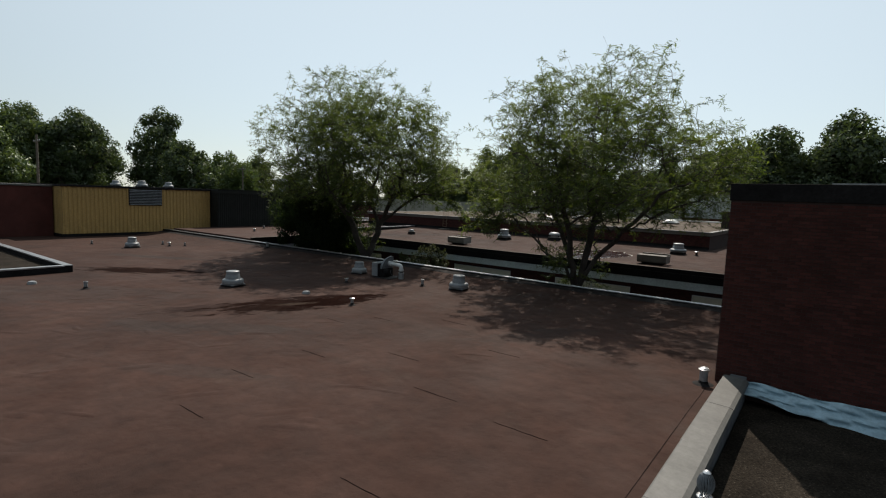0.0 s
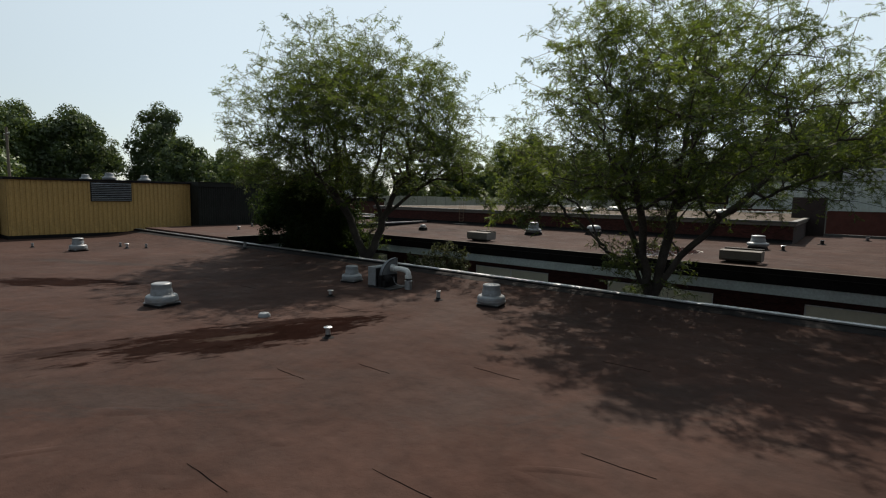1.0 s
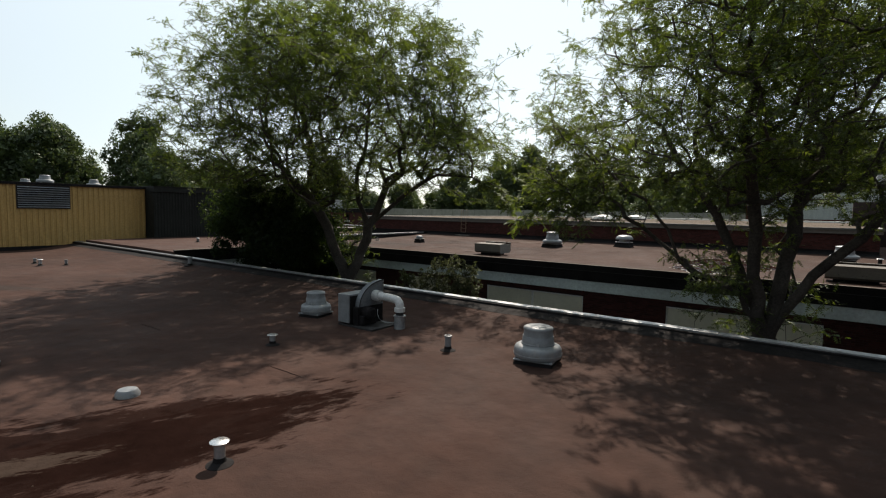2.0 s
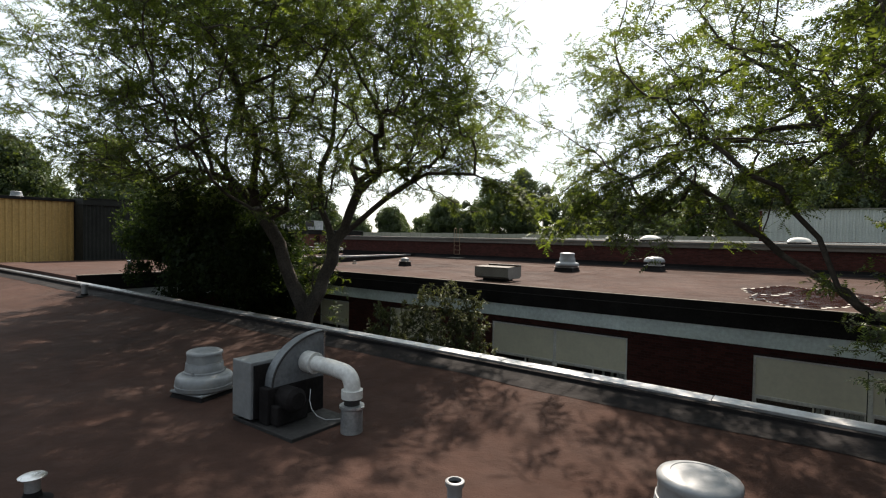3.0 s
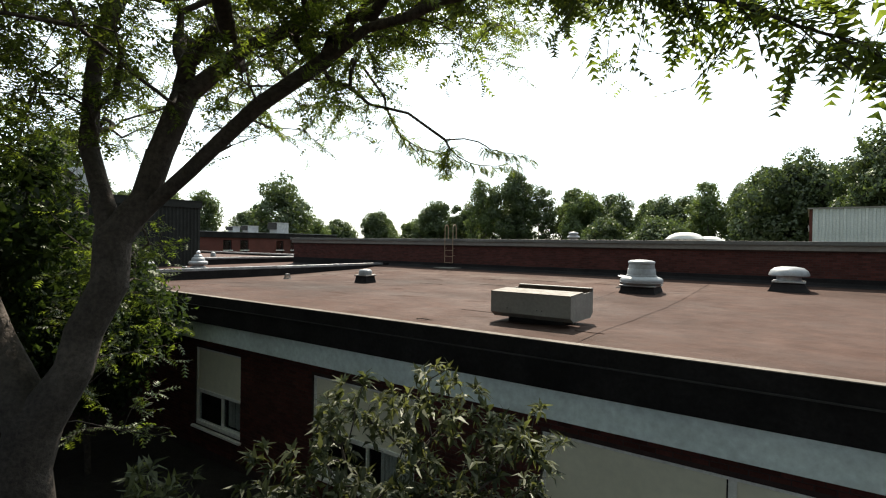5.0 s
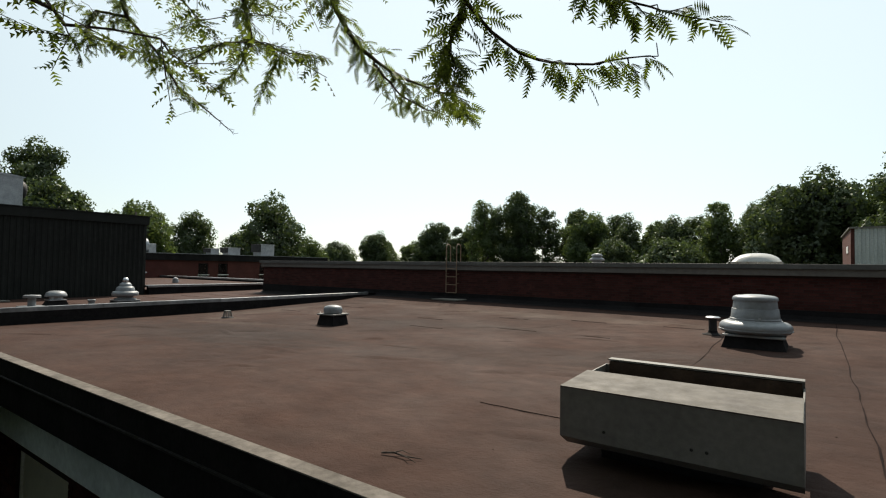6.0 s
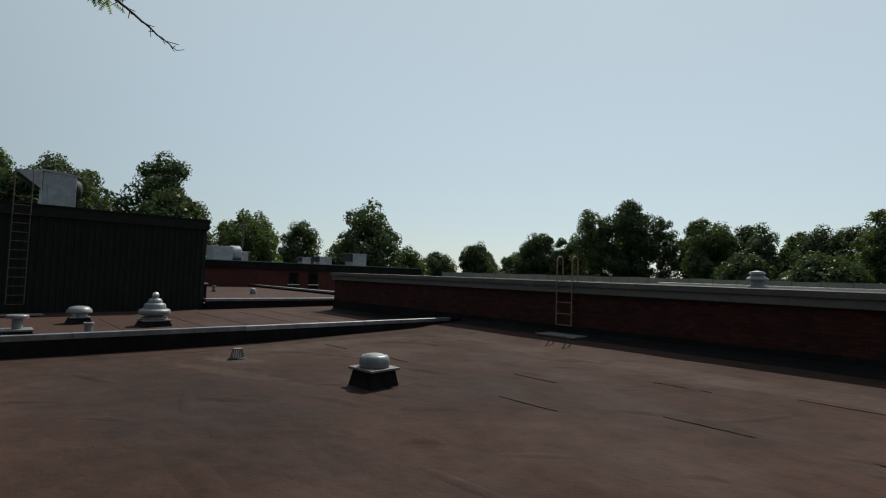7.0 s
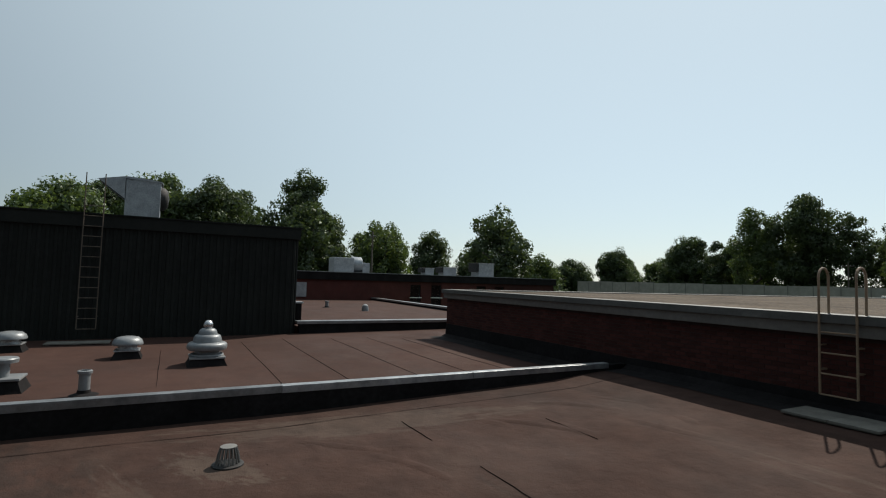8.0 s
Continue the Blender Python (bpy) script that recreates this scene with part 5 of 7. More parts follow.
skylight(-26.6, 53.3, 1.335, 1.6, 0.52)
skylight(-26.9, 62.6, 1.335, 1.6, 0.52)
skylight(-16.5, 64.0, 1.335, 1.6, 0.52)
t = thing("spun_vent", -35.85, 62.4, 1.33, "small spun-metal vent on the gravel roof", "roof vent")
part("base", lathe([(0.42, -0.02), (0.40, 0.10), (0.30, 0.12), (0.28, 0.35)], 20), M_VENT, t, "", True)
part("cap", lathe([(0.28, 0.34), (0.46, 0.38), (0.46, 0.46), (0.30, 0.58), (0.30, 0.66), (0.36, 0.68), (0.30, 0.78), (0, 0.84)], 24), M_VENT, t, "", True)


def wind_hood(x, y, z):
    """Square duct with a forward-raked weather cowl."""
    t = thing("duct_cowl", x, y, z, "grey square roof duct with a raked weather cowl", "roof vent")
    duct = part("duct", boxed(-0.55, -0.52, -0.05, 0.55, 0.52, 1.38, bevel=0.015), M_GALV, t, "pale sheet-metal duct")
    bm = bmesh.new()
    v = [bm.verts.new(p) for p in ((-0.58, -0.53, 0.70), (0.58, -0.53, 0.70), (-0.58, -1.30, 1.30), (0.58, -1.30, 1.30), (-0.58, -0.53, 1.46), (0.58, -0.53, 1.46),
                                   (-0.58, 0.0, 1.45), (0.58, 0.0, 1.45), (-0.58, 0.58, 1.37), (0.58, 0.58, 1.37), (-0.58, 0.58, 1.33), (0.58, 0.58, 1.33), (-0.58, -0.53, 1.39), (0.58, -0.53, 1.39))]
    for f in ((2, 3, 5, 4), (4, 5, 7, 6), (6, 7, 9, 8), (8, 9, 11, 10), (0, 2, 4), (1, 5, 3), (4, 6, 8, 10, 12), (5, 13, 11, 9, 7), (0, 4, 5, 1)):
        bm.faces.new([v[i] for i in f])
    cowl = part("cowl", bm, M_GALV, t, "raked sheet-metal scoop open underneath")
    bm = bmesh.new()
    bm.faces.new([bm.verts.new(p) for p in ((-0.56, -0.55, 0.76), (0.56, -0.55, 0.76), (0.56, -1.24, 1.29), (-0.56, -1.24, 1.29))])
    part("screen", bm, M_IRON, cowl, "dark bird screen")
    part("access_door", boxed(0.55, -0.36, 0.15, 0.57, 0.36, 0.95), M_GALV, duct)
    part("motor_dome", lathe([(0.42, 0), (0.40, 0.12), (0.30, 0.22), (0, 0.27)], 20, m=pose(0, 0.52, 0.85, -90, 0, 0)), M_IRON, t, "", True)


wind_hood(-52.9, 37.35, D_TOP)
for x, y in ((-63.0, 23.8), (-54.6, 23.0), (-58.0, 27.0)):
    skirted_vent(x, y, Y_TOP + 0.05, 1.0, 0.62, "exhaust fans on the yellow block")

# small hood on the corner of the black block
t = thing("wall_hood", -52.05, 42.66, -0.12, "small pale-hooded duct at the corner of the black wall", "roof vent")
body = part("body", boxed(-0.14, -0.10, -0.02, 0.14, 0.10, 0.78, bevel=0.01), M_BLACK, t)
part("lid", boxed(-0.19, -0.15, 0.78, 0.19, 0.15, 0.84, bevel=0.01), M_GALV, body)


def hvac(x, y, z, w, d, h, round_end):
    t = thing("rooftop_unit", x, y, z, "grey sheet-metal rooftop air unit on the far wing", "air unit", "far rooftop units")
    part("body", boxed(-d / 2, -w / 2, -0.03, d / 2, w / 2 - (0.9 if round_end else 0), h, bevel=0.03), M_GALV, t)
    if round_end:
        part("fan_housing", lathe([(0.0, 0), (h * 0.52, 0.0), (h * 0.54, 0.05), (h * 0.54, 0.8), (h * 0.5, 0.85), (0, 0.85)], 24, m=pose(0, w / 2 - 0.9, h * 0.56, -90, 0, 0)), M_GALV, t, "round fan housing", True)
        part("end_box", boxed(-d * 0.3, w / 2 - 0.04, -0.03, d * 0.3, w / 2 + 0.6, h * 0.7, bevel=0.02), M_GALV, t)
    else:
        part("hood", boxed(-d / 2 - 0.02, -w / 2 - 0.3, h * 0.35, d / 2 + 0.02, -w / 2, h * 1.02, bevel=0.02), M_IRON, t, "dark intake hood")
        part("cap", boxed(-d / 2 - 0.05, -w / 2 - 0.05, h, d / 2 + 0.05, w / 2 + 0.05, h + 0.05), M_ALU, t)


hvac(-74.2, 51.4, 2.1, 2.6, 1.6, 1.2, True)
hvac(-74.5, 59.2, 2.1, 0.9, 0.9, 0.6, False)
hvac(-74.5, 61.3, 2.1, 1.4, 1.0, 0.75, False)
hvac(-74.2, 65.0, 2.1, 1.7, 1.4, 1.25, False)

# window air conditioners on the brick side wall
for y, z in ((22.5, 0.6), (27.0, 0.75), (34.0, 0.7)):
    t = thing("window_air_conditioner", X_TOWER, y, z, "white window air conditioner on a red brick wall", "air conditioner", "air conditioners on the brick wall")
    part("case", boxed(-0.42, -0.33, 0.0, 0.10, 0.33, 0.44, bevel=0.012), M_VENT, t)
    for i in range(5):
        part("slat", boxed(-0.43, -0.28, 0.06 + i * 0.07, -0.418, 0.28, 0.095 + i * 0.07), M_IRON, t)
    for s in (-0.335, 0.325):
        part("side_grille", boxed(-0.36, s, 0.08, -0.10, s + 0.01, 0.36), M_IRON, t)

# ponded water with a scaly white rim on the second roof
rnd = random.Random(3)
ring_o, ring_i = [], []
for i in range(64):
    a = 2 * math.pi * i / 64
    q = 1 + 0.10 * math.sin(3 * a + 0.5) + 0.06 * math.sin(7 * a) + rnd.uniform(-0.03, 0.03)
    px, py = -15.3 + 1.9 * q * math.cos(a), 37.8 + 3.6 * q * math.sin(a)
    ring_i.append((px, py))
    w = 0.02 + 0.16 * abs(math.sin(2.5 * a + 1)) ** 2 + rnd.uniform(0, 0.05)
    ring_o.append((px + w * math.cos(a), py + w * 1.3 * math.sin(a)))
top = tagged(new("roof_puddle"), "shallow dark puddle with a dried white rim on the roof", "puddle", kind="structure")
bm = bmesh.new()
v = [bm.verts.new((x, y, deck_b(x, y) + 0.014)) for x, y in ring_i]
c = bm.verts.new((-15.3, 37.8, deck_b(-15.3, 37.8) + 0.014))
for i in range(64):
    bm.faces.new((v[i], v[(i + 1) % 64], c))
part("water", bm, M_WATER, top, "still dark water")
def crust(rng, cx, cy, rx, ry, bm, height, lift):
    n = 14
    q = [rng.uniform(0.55, 1.15) for _ in range(n)]
    ring = [bm.verts.new((cx + rx * q[k] * math.cos(2 * math.pi * k / n), cy + ry * q[k] * math.sin(2 * math.pi * k / n), height(cx, cy) + lift)) for k in range(n)]
    mid = bm.verts.new((cx, cy, height(cx, cy) + lift + 0.004))
    for k in range(n):
        bm.faces.new((ring[k], ring[(k + 1) % n], mid))


bm = bmesh.new()
for i in range(64):
    a = 2 * math.pi * (i + rnd.random()) / 64
    thick = 0.35 + 0.65 * abs(math.sin(1.5 * a + 0.4)) ** 1.5
    if rnd.random() < 0.15:
        continue
    x, y = ring_i[i]
    s = rnd.uniform(-0.10, 0.14)
    crust(rnd, x + s * math.cos(a), y + s * math.sin(a), (0.05 + 0.06 * rnd.random()) * thick, (0.09 + 0.16 * rnd.random()) * thick, bm, deck_b, 0.018)
for i in range(16):
    a, q = rnd.uniform(0, 2 * math.pi), rnd.uniform(0.35, 0.9)
    crust(rnd, -15.3 + 1.9 * q * math.cos(a), 37.8 + 3.6 * q * math.sin(a), 0.04 + 0.10 * rnd.random(), 0.05 + 0.16 * rnd.random(), bm, deck_b, 0.018)
part("scale_rim", bm, M_SALT, top, "crusted broken white rim")

# grit and crumbs lying on the roofs
rnd = random.Random(41)
verts, faces = [], []
for i in range(170):
    if i < 90:
        x, y, h = rnd.uniform(-39.5, -22), rnd.uniform(34.2, 46), deck_b
    else:
        x, y, h = rnd.uniform(-26, -5), rnd.uniform(6, 22.5), deck_a
    if i % 3 == 0:
        x, y = (-38.3 + rnd.gauss(0, 0.9), 38.8 + rnd.gauss(0, 0.7)) if i < 90 else (-17.5 + rnd.gauss(0, 1.6), 13 + rnd.gauss(0, 2.5))
    r, z, k = rnd.uniform(0.005, 0.012), h(x, y), len(verts)
    verts += [(x + r * rnd.uniform(0.7, 1.3) * math.cos(q), y + r * rnd.uniform(0.7, 1.3) * math.sin(q), z + 0.002) for q in (0.3, 1.9, 3.4, 5.0)] + [(x, y, z + r * 0.9)]
    faces += [(k, k + 1, k + 4), (k + 1, k + 2, k + 4), (k + 2, k + 3, k + 4), (k + 3, k, k + 4)]
tagged(raw("roof_grit", verts, faces, M_SILT), "pale grit and crumbs scattered on the roofing", "grit", kind="stuff")

# low blisters and ripples under the roofing felt
def blisters(name, seed, count, x0, x1, y0, y1, turn, height, mat):
    rnd = random.Random(seed)
    verts, faces = [], []
    nu, nv = 8, 4
    for _ in range(count):
        cx, cy = rnd.uniform(x0, x1), rnd.uniform(y0, y1)
        ln, wd, hi = rnd.uniform(0.3, 0.95), rnd.uniform(0.09, 0.20), rnd.uniform(0.012, 0.030)
        a = radians(turn + rnd.gauss(0, 22))
        bend = rnd.uniform(-0.15, 0.15)
        k = len(verts)
        for j in range(nv + 1):
            for i in range(nu + 1):
                u, v = 2 * i / nu - 1, 2 * j / nv - 1
                px, py = u * ln, v * wd + bend * u * u
                x, y = cx + px * math.cos(a) - py * math.sin(a), cy + px * math.sin(a) + py * math.cos(a)
                verts.append((x, y, height(x, y) - 0.006 + (hi + 0.006) * (math.cos(math.pi * u / 2) * math.cos(math.pi * v / 2)) ** 1.2 if abs(u) < 1 and abs(v) < 1 else height(x, y) - 0.006))
        for j in range(nv):
            for i in range(nu):
                q = k + j * (nu + 1) + i
                faces.append((q, q + 1, q + nu + 2, q + nu + 1))
    tagged(raw(name, verts, faces, mat, True), "low blisters and ripples in the roofing felt", "roof blisters", kind="stuff")


blisters("roof_blisters", 5, 60, -26.0, -9.0, 2.0, 13.0, 35, deck_a, M_ROOF_A)
blisters("roof_blisters", 6, 80, -39.0, -25.0, 34.4, 45.0, 30, deck_b, M_ROOF_B)

# open lap ends of the roofing rolls
def laps(name, rows, height, label):
    rnd = random.Random(11)
    bm = bmesh.new()
    for x0, x1, y in rows:
        n = 7
        prev = None
        for i in range(n + 1):
            x = x0 + (x1 - x0) * i / n
            yy = y + rnd.uniform(-0.007, 0.007)
            w = (0.003 + 0.006 * rnd.random()) * (1.2 - abs(2 * i / n - 1))
            z = height(x, yy)
            cur = [bm.verts.new((x, yy - w, z + 0.003)), bm.verts.new((x, yy, z + 0.011)), bm.verts.new((x, yy + w, z + 0.003))]
            if prev:
                bm.faces.new((prev[0], cur[0], cur[1], prev[1]))
                bm.faces.new((prev[1], cur[1], cur[2], prev[2]))
            prev = cur
    ob = structure(name, bm, M_SEAM, label, "roof seam")
    ob["kind"] = "stuff"


LAPS_A = [(-11.8, -10.9, 6.1), (-11.2, -10.1, 11.45), (-9.0, -7.8, 9.95), (-6.7, -5.55, 9.63), (-13.1, -12.1, 10.0), (-15.4, -14.5, 12.83), (-14.4, -13.5, 14.1), (-12.5, -11.4, 15.55),
          (-19.2, -18.3, 17.4), (-10.6, -9.6, 17.7), (-13.0, -12.1, 7.9), (-9.3, -8.3, 13.6), (-24.6, -23.5, 17.3), (-7.4, -6.5, 6.4)]
LAPS_B = [(-33.18, -32.17, 40.80), (-34.05, -33.16, 42.2), (-32.13, -31.22, 43.49), (-31.15, -30.1, 41.64), (-30.23, -29.24, 44.04), (-29.13, -28.42, 41.69), (-27.91, -27.0, 44.2), (-27.96, -27.0, 35.69),
          (-37.1, -36.05, 41.4), (-38.2, -37.17, 43.2), (-39.05, -38.1, 41.31), (-24.9, -24.4, 34.6)]
LAPS_C = [(-49.0, -41.2, 40.33), (-49.5, -41.0, 41.62), (-49.0, -41.4, 43.1), (-48.9, -41.6, 44.3), (-48.2, -42.0, 45.3), (-48.0, -43.0, 38.2)]
laps("roof_laps_first", LAPS_A, deck_a, "short dark open laps in the rolled roofing")
laps("roof_laps_second", LAPS_B, deck_b, "short dark open laps in the rolled roofing")
laps("roof_laps_west", LAPS_C, deck_c, "long dark lap seams in the rolled roofing")
bm = bmesh.new()
for x, y0, y1 in ((-24.5, 33.4, 46.8), (-26.5, 37.6, 45.6), (-39.55, 33.4, 46.6), (-3.88, 2.0, 15.2)):
    h = deck_b if y0 > 30 else deck_a
    n = int((y1 - y0) / 0.4)
    for i in range(n):
        a, b = y0 + (y1 - y0) * i / n, y0 + (y1 - y0) * (i + 1) / n
        w = 0.007 + 0.005 * noise.noise(Vector((x, a * 2, 0)))
        f = lambda u, y: bm.verts.new((x + u + (0.05 if y0 > 30 else 0.015) * noise.noise(Vector((x, y * 0.9, 3))), y, h(x, y) + 0.007))
        bm.faces.new((f(-w, a), f(w, a), f(w, b), f(-w, b)))
structure("roof_long_seams", bm, M_SEAM, "dark tarred lap seams along the roofing", "roof seam")
# fallen twigs
for x, y, rz in ((-27.6, 33.9, 10),):
    t = thing("fallen_twig", x, y, deck_b(x, y), "dry fallen twig on the roof", "twig", "fallen twigs", rz)
    t.matrix_basis = t.matrix_basis @ Matrix.Scale(0.75, 4)
    part("stem", pipe(bmesh.new(), [(-0.22, 0, 0.02), (-0.08, 0.03, 0.035), (0.06, 0.0, 0.03), (0.25, 0.04, 0.02)], [0.012, 0.011, 0.009, 0.004], 6), M_BARK, t)
    part("side_shoot", pipe(bmesh.new(), [(0.06, 0.0, 0.03), (0.14, -0.06, 0.045), (0.24, -0.08, 0.02)], [0.007, 0.006, 0.003], 5), M_BARK, t)
    part("side_shoot", pipe(bmesh.new(), [(-0.08, 0.03, 0.035), (-0.02, 0.09, 0.05), (0.08, 0.10, 0.02)], [0.007, 0.006, 0.003], 5), M_BARK, t)

# ---------- trees ----------
def turn_to(d, rng):
    """Rotations whose x axis is d (n, 3), rolled at random with the z axis kept fairly upright."""
    d = d / np.linalg.norm(d, axis=1, keepdims=True)
    up = np.array([0, 0, 1.0]) + rng.normal(0, 0.45, d.shape)
    s = np.cross(up, d)
    s /= np.linalg.norm(s, axis=1, keepdims=True) + 1e-9
    return np.stack([d, s, np.cross(d, s)], -1)


def frond(pairs, length, leaf, width):
    """A feathered leaf: paired leaflets on a midrib along x."""
    out = []
    for k in range(pairs):
        s = length * (0.18 + 0.80 * k / (pairs - 1))
        q = 1 - 0.35 * abs(2 * k / (pairs - 1) - 0.9)
        for side in (-1, 1):
            a, b = s + leaf * q * 0.35, side * leaf * q
            dz = -0.12 * length * (s / length) ** 2
            out.append([(s - width * 0.5, 0, dz), (s + width * 0.5, 0, dz - 0.003), (a + leaf * 0.25, b, dz - 0.012)])
    return np.array(out)


class Growth:
    """Nodes with parents; each new point joins the node that is near it and near the root."""

    def __init__(self, seed, start):
        self.rng = np.random.default_rng(seed)
        self.p, self.parent, self.way = [np.array(start, float)], [-1], [0.0]

    def line(self, at, pts, step=0.5, wander=0.06):
        for q in pts:
            q = np.array(q, float)
            a = self.p[at]
            d = np.linalg.norm(q - a)
            n = max(1, int(d / step))
            for i in range(1, n + 1):
                w = self.rng.normal(0, wander, 3) * (1 if i < n else 0.3)
                self.p.append(a + (q - a) * i / n + w)
                self.parent.append(at)
                self.way.append(self.way[at] + d / n)
                at = len(self.p) - 1
        return at

    def reach(self, targets, root, bias=0.22, step=0.55):
        targets = targets[np.argsort(np.linalg.norm(targets - self.p[root], axis=1))]
        ends = []
        store = np.zeros((60000, 4))
        n = 0
        for q in targets:
            k = len(self.p) - root
            store[n:k, :3], store[n:k, 3] = self.p[root + n:], self.way[root + n:]
            n = k
            at = root + int(np.argmin(np.linalg.norm(store[:n, :3] - q, axis=1) + bias * store[:n, 3]))
            a = self.p[at]
            d = np.linalg.norm(q - a)
            mid = (a + q) / 2 + np.array([0, 0, 0.07 * d]) + self.rng.normal(0, 0.04 * d + 0.01, 3)
            ends.append(self.line(at, [mid, q], step, 0.035))
        return ends

    def radii(self, tip, power, most):
        n = len(self.p)
        load = np.zeros(n)
        kids = np.zeros(n, int)
        for i in range(n - 1, 0, -1):
            if kids[i] == 0:
                load[i] += 1
            load[self.parent[i]] += load[i]
            kids[self.parent[i]] += 1
        return np.minimum(tip * np.maximum(load, 1) ** power, most), kids

    def tubes(self, r):
        """Tapered tubes, one an edge, with more sides on the thick ones."""
        verts, faces = [], []
        for i in range(1, len(self.p)):
            a, b = self.p[self.parent[i]], self.p[i]
            ra, rb = r[self.parent[i]], r[i]
            ra = min(ra, rb * 1.5)
            d = b - a
            ln = np.linalg.norm(d)
            if ln < 1e-5:
                continue
            d = d / ln
            s = np.cross(d, [0.31, 0.21, 0.93])
            s /= np.linalg.norm(s)
            u = np.cross(d, s)
            n = 10 if rb > 0.07 else (6 if rb > 0.02 else 4)
            k = len(verts)
            for c, rr in ((a - d * ra * 0.25, ra), (b + d * rb * 0.25, rb)):
                for j in range(n):
                    t = 2 * math.pi * j / n
                    verts.append(tuple(c + (s * math.cos(t) + u * math.sin(t)) * rr))
            for j in range(n):
                faces.append((k + j, k + (j + 1) % n, k + n + (j + 1) % n, k + n + j))
        return verts, faces


def dome_points(rng, centre, radii, n, clusters, low0, low1):
    """Points in a broad crown, gathered in boughs, few near its middle and none under low."""
    def low(q):
        d = math.hypot(q[0] - centre[0], q[1] - centre[1])
        return low0 + (low1 - low0) * min(1.0, max(0.0, (d - 2.0) / 3.5))

    out = []
    cs = []
    while len(cs) < clusters:
        v = rng.normal(0, 1, 3)
        v /= np.linalg.norm(v)
        q = v * 0.97 * rng.uniform(0.06, 1.0) ** 0.42
        q[:2] *= 1 - 0.36 * max(0.0, q[2]) ** 1.3
        p = np.array(centre) + q * np.array(radii)
        if p[2] > low(p) + 0.2 and rng.random() > 0.75 * max(0.0, q[2]) * (1.2 - math.hypot(q[0], q[1])):
            cs.append(p)
    cs = np.array(cs)
    while len(out) < n:
        c = cs[rng.integers(len(cs))]
        p = c + rng.normal(0, 1, 3) * np.array([0.85, 0.85, 0.46]) * rng.uniform(0.5, 1.35)
        e = (p - np.array(centre)) / np.array(radii)
        if e @ e < 1.06 and p[2] > low(p) and math.hypot(e[0], e[1]) < 1.03 - 0.44 * max(0.0, e[2]) ** 1.5:
            out.append(p)
    return np.array(out)


def locust(name, seed, base, fork, limbs, centre, radii, count, low, extra, label, fronds_each=10, trunk_r=0.31, boughs=()):
    g = Growth(seed, base)
    f = g.line(0, [fork], 0.5, 0.03)
    ids = {"fork": f}
    for key, start, pts in limbs:
        ids[key] = g.line(ids[start], pts, 0.6, 0.07)
    targets = dome_points(g.rng, centre, radii, count, 230, *low)
    for c, s, n in extra:
        targets = np.vstack([targets, np.array(c) + g.rng.normal(0, 1, (n, 3)) * s])
    # the boughs over the second roof stay high
    ahead = -0.63 * (targets[:, 0] + 26.6) + 0.775 * (targets[:, 1] - 33.0)
    side = 0.775 * (targets[:, 0] + 26.6) + 0.63 * (targets[:, 1] - 33.0)
    targets = targets[~((ahead > 0.5) & (side > -0.55 * ahead) & (targets[:, 2] < 1.8 + 0.6 * ahead))]
    ends = g.reach(targets, f)
    # long hanging boughs: way, spacing of the side twigs, their length, fineness of the leaf, share of the way in leaf
    fine_roots, fine_ways, coarse_roots, coarse_ways = [], [], [], []
    for way, spacing, reach, fine, leafy in boughs:
        at = g.reach(np.array(way[:1], float), f)[-1]
        total = sum(math.dist(p, q) for p, q in zip(way, way[1:]))
        gone = 0.0
        for p, q in zip(way, way[1:]):
            d = np.array(q) - np.array(p)
            ln = np.linalg.norm(d)
            d /= ln
            k = max(1, int(ln / spacing))
            for i in range(k):
                at = g.line(at, [np.array(p) + d * ln * (i + 1) / k], 0.3, 0.012)
                gone += ln / k
                a = g.p[at]
                if gone / total > leafy:
                    g.line(at, [a + d * 0.04 + g.rng.normal(0, 0.05, 3)], 0.2, 0.005)
                    continue
                out = d * 0.7 + g.rng.normal(0, 0.55, 3) * np.array([1, 1, 0.7]) + np.array([0, 0, -0.15])
                out /= np.linalg.norm(out)
                b = a + out * reach * g.rng.uniform(0.5, 1.2)
                g.line(at, [(a + b) / 2 + g.rng.normal(0, 0.02, 3), b], 0.15, 0.008)
                n = 6 if fine else 9
                for j in range(n):
                    c = a + (b - a) * (j + 1) / n
                    side = np.cross(out, [0, 0, 1.0])
                    side /= np.linalg.norm(side) + 1e-9
                    w = out * 0.5 + side * (0.8 if j % 2 else -0.8) + g.rng.normal(0, 0.35, 3) + np.array([0, 0, -0.45 if fine else -0.2])
                    (fine_roots if fine else coarse_roots).append(c)
                    (fine_ways if fine else coarse_ways).append(w)
    # twigs with feathered leaves
    P = np.array(g.p)
    twigs, froots, fways = [], [], []
    for e in ends:
        a = P[e]
        if a[2] > centre[2] + 0.87 * radii[2]:
            continue
        out = a - P[g.parent[e]]
        out /= np.linalg.norm(out) + 1e-9
        for k in range(3):
            d = (out * 0.45 + g.rng.normal(0, 0.6, 3)) * np.array([1, 1, 0.7]) + np.array([0, 0, 0.04])
            d /= np.linalg.norm(d)
            ln = g.rng.uniform(0.3, 0.75)
            b = a + d * ln + np.array([0, 0, -0.10 * ln])
            twigs.append((e, b))
            m = fronds_each
            for j in range(m):
                t = (j + 0.6) / m
                froots.append(a + (b - a) * t)
                side = np.cross(d, [0, 0, 1.0])
                side /= np.linalg.norm(side) + 1e-9
                fways.append(d * 0.35 + side * (0.8 if j % 2 else -0.8) + g.rng.normal(0, 0.45, 3) + np.array([0, 0, -0.15]))
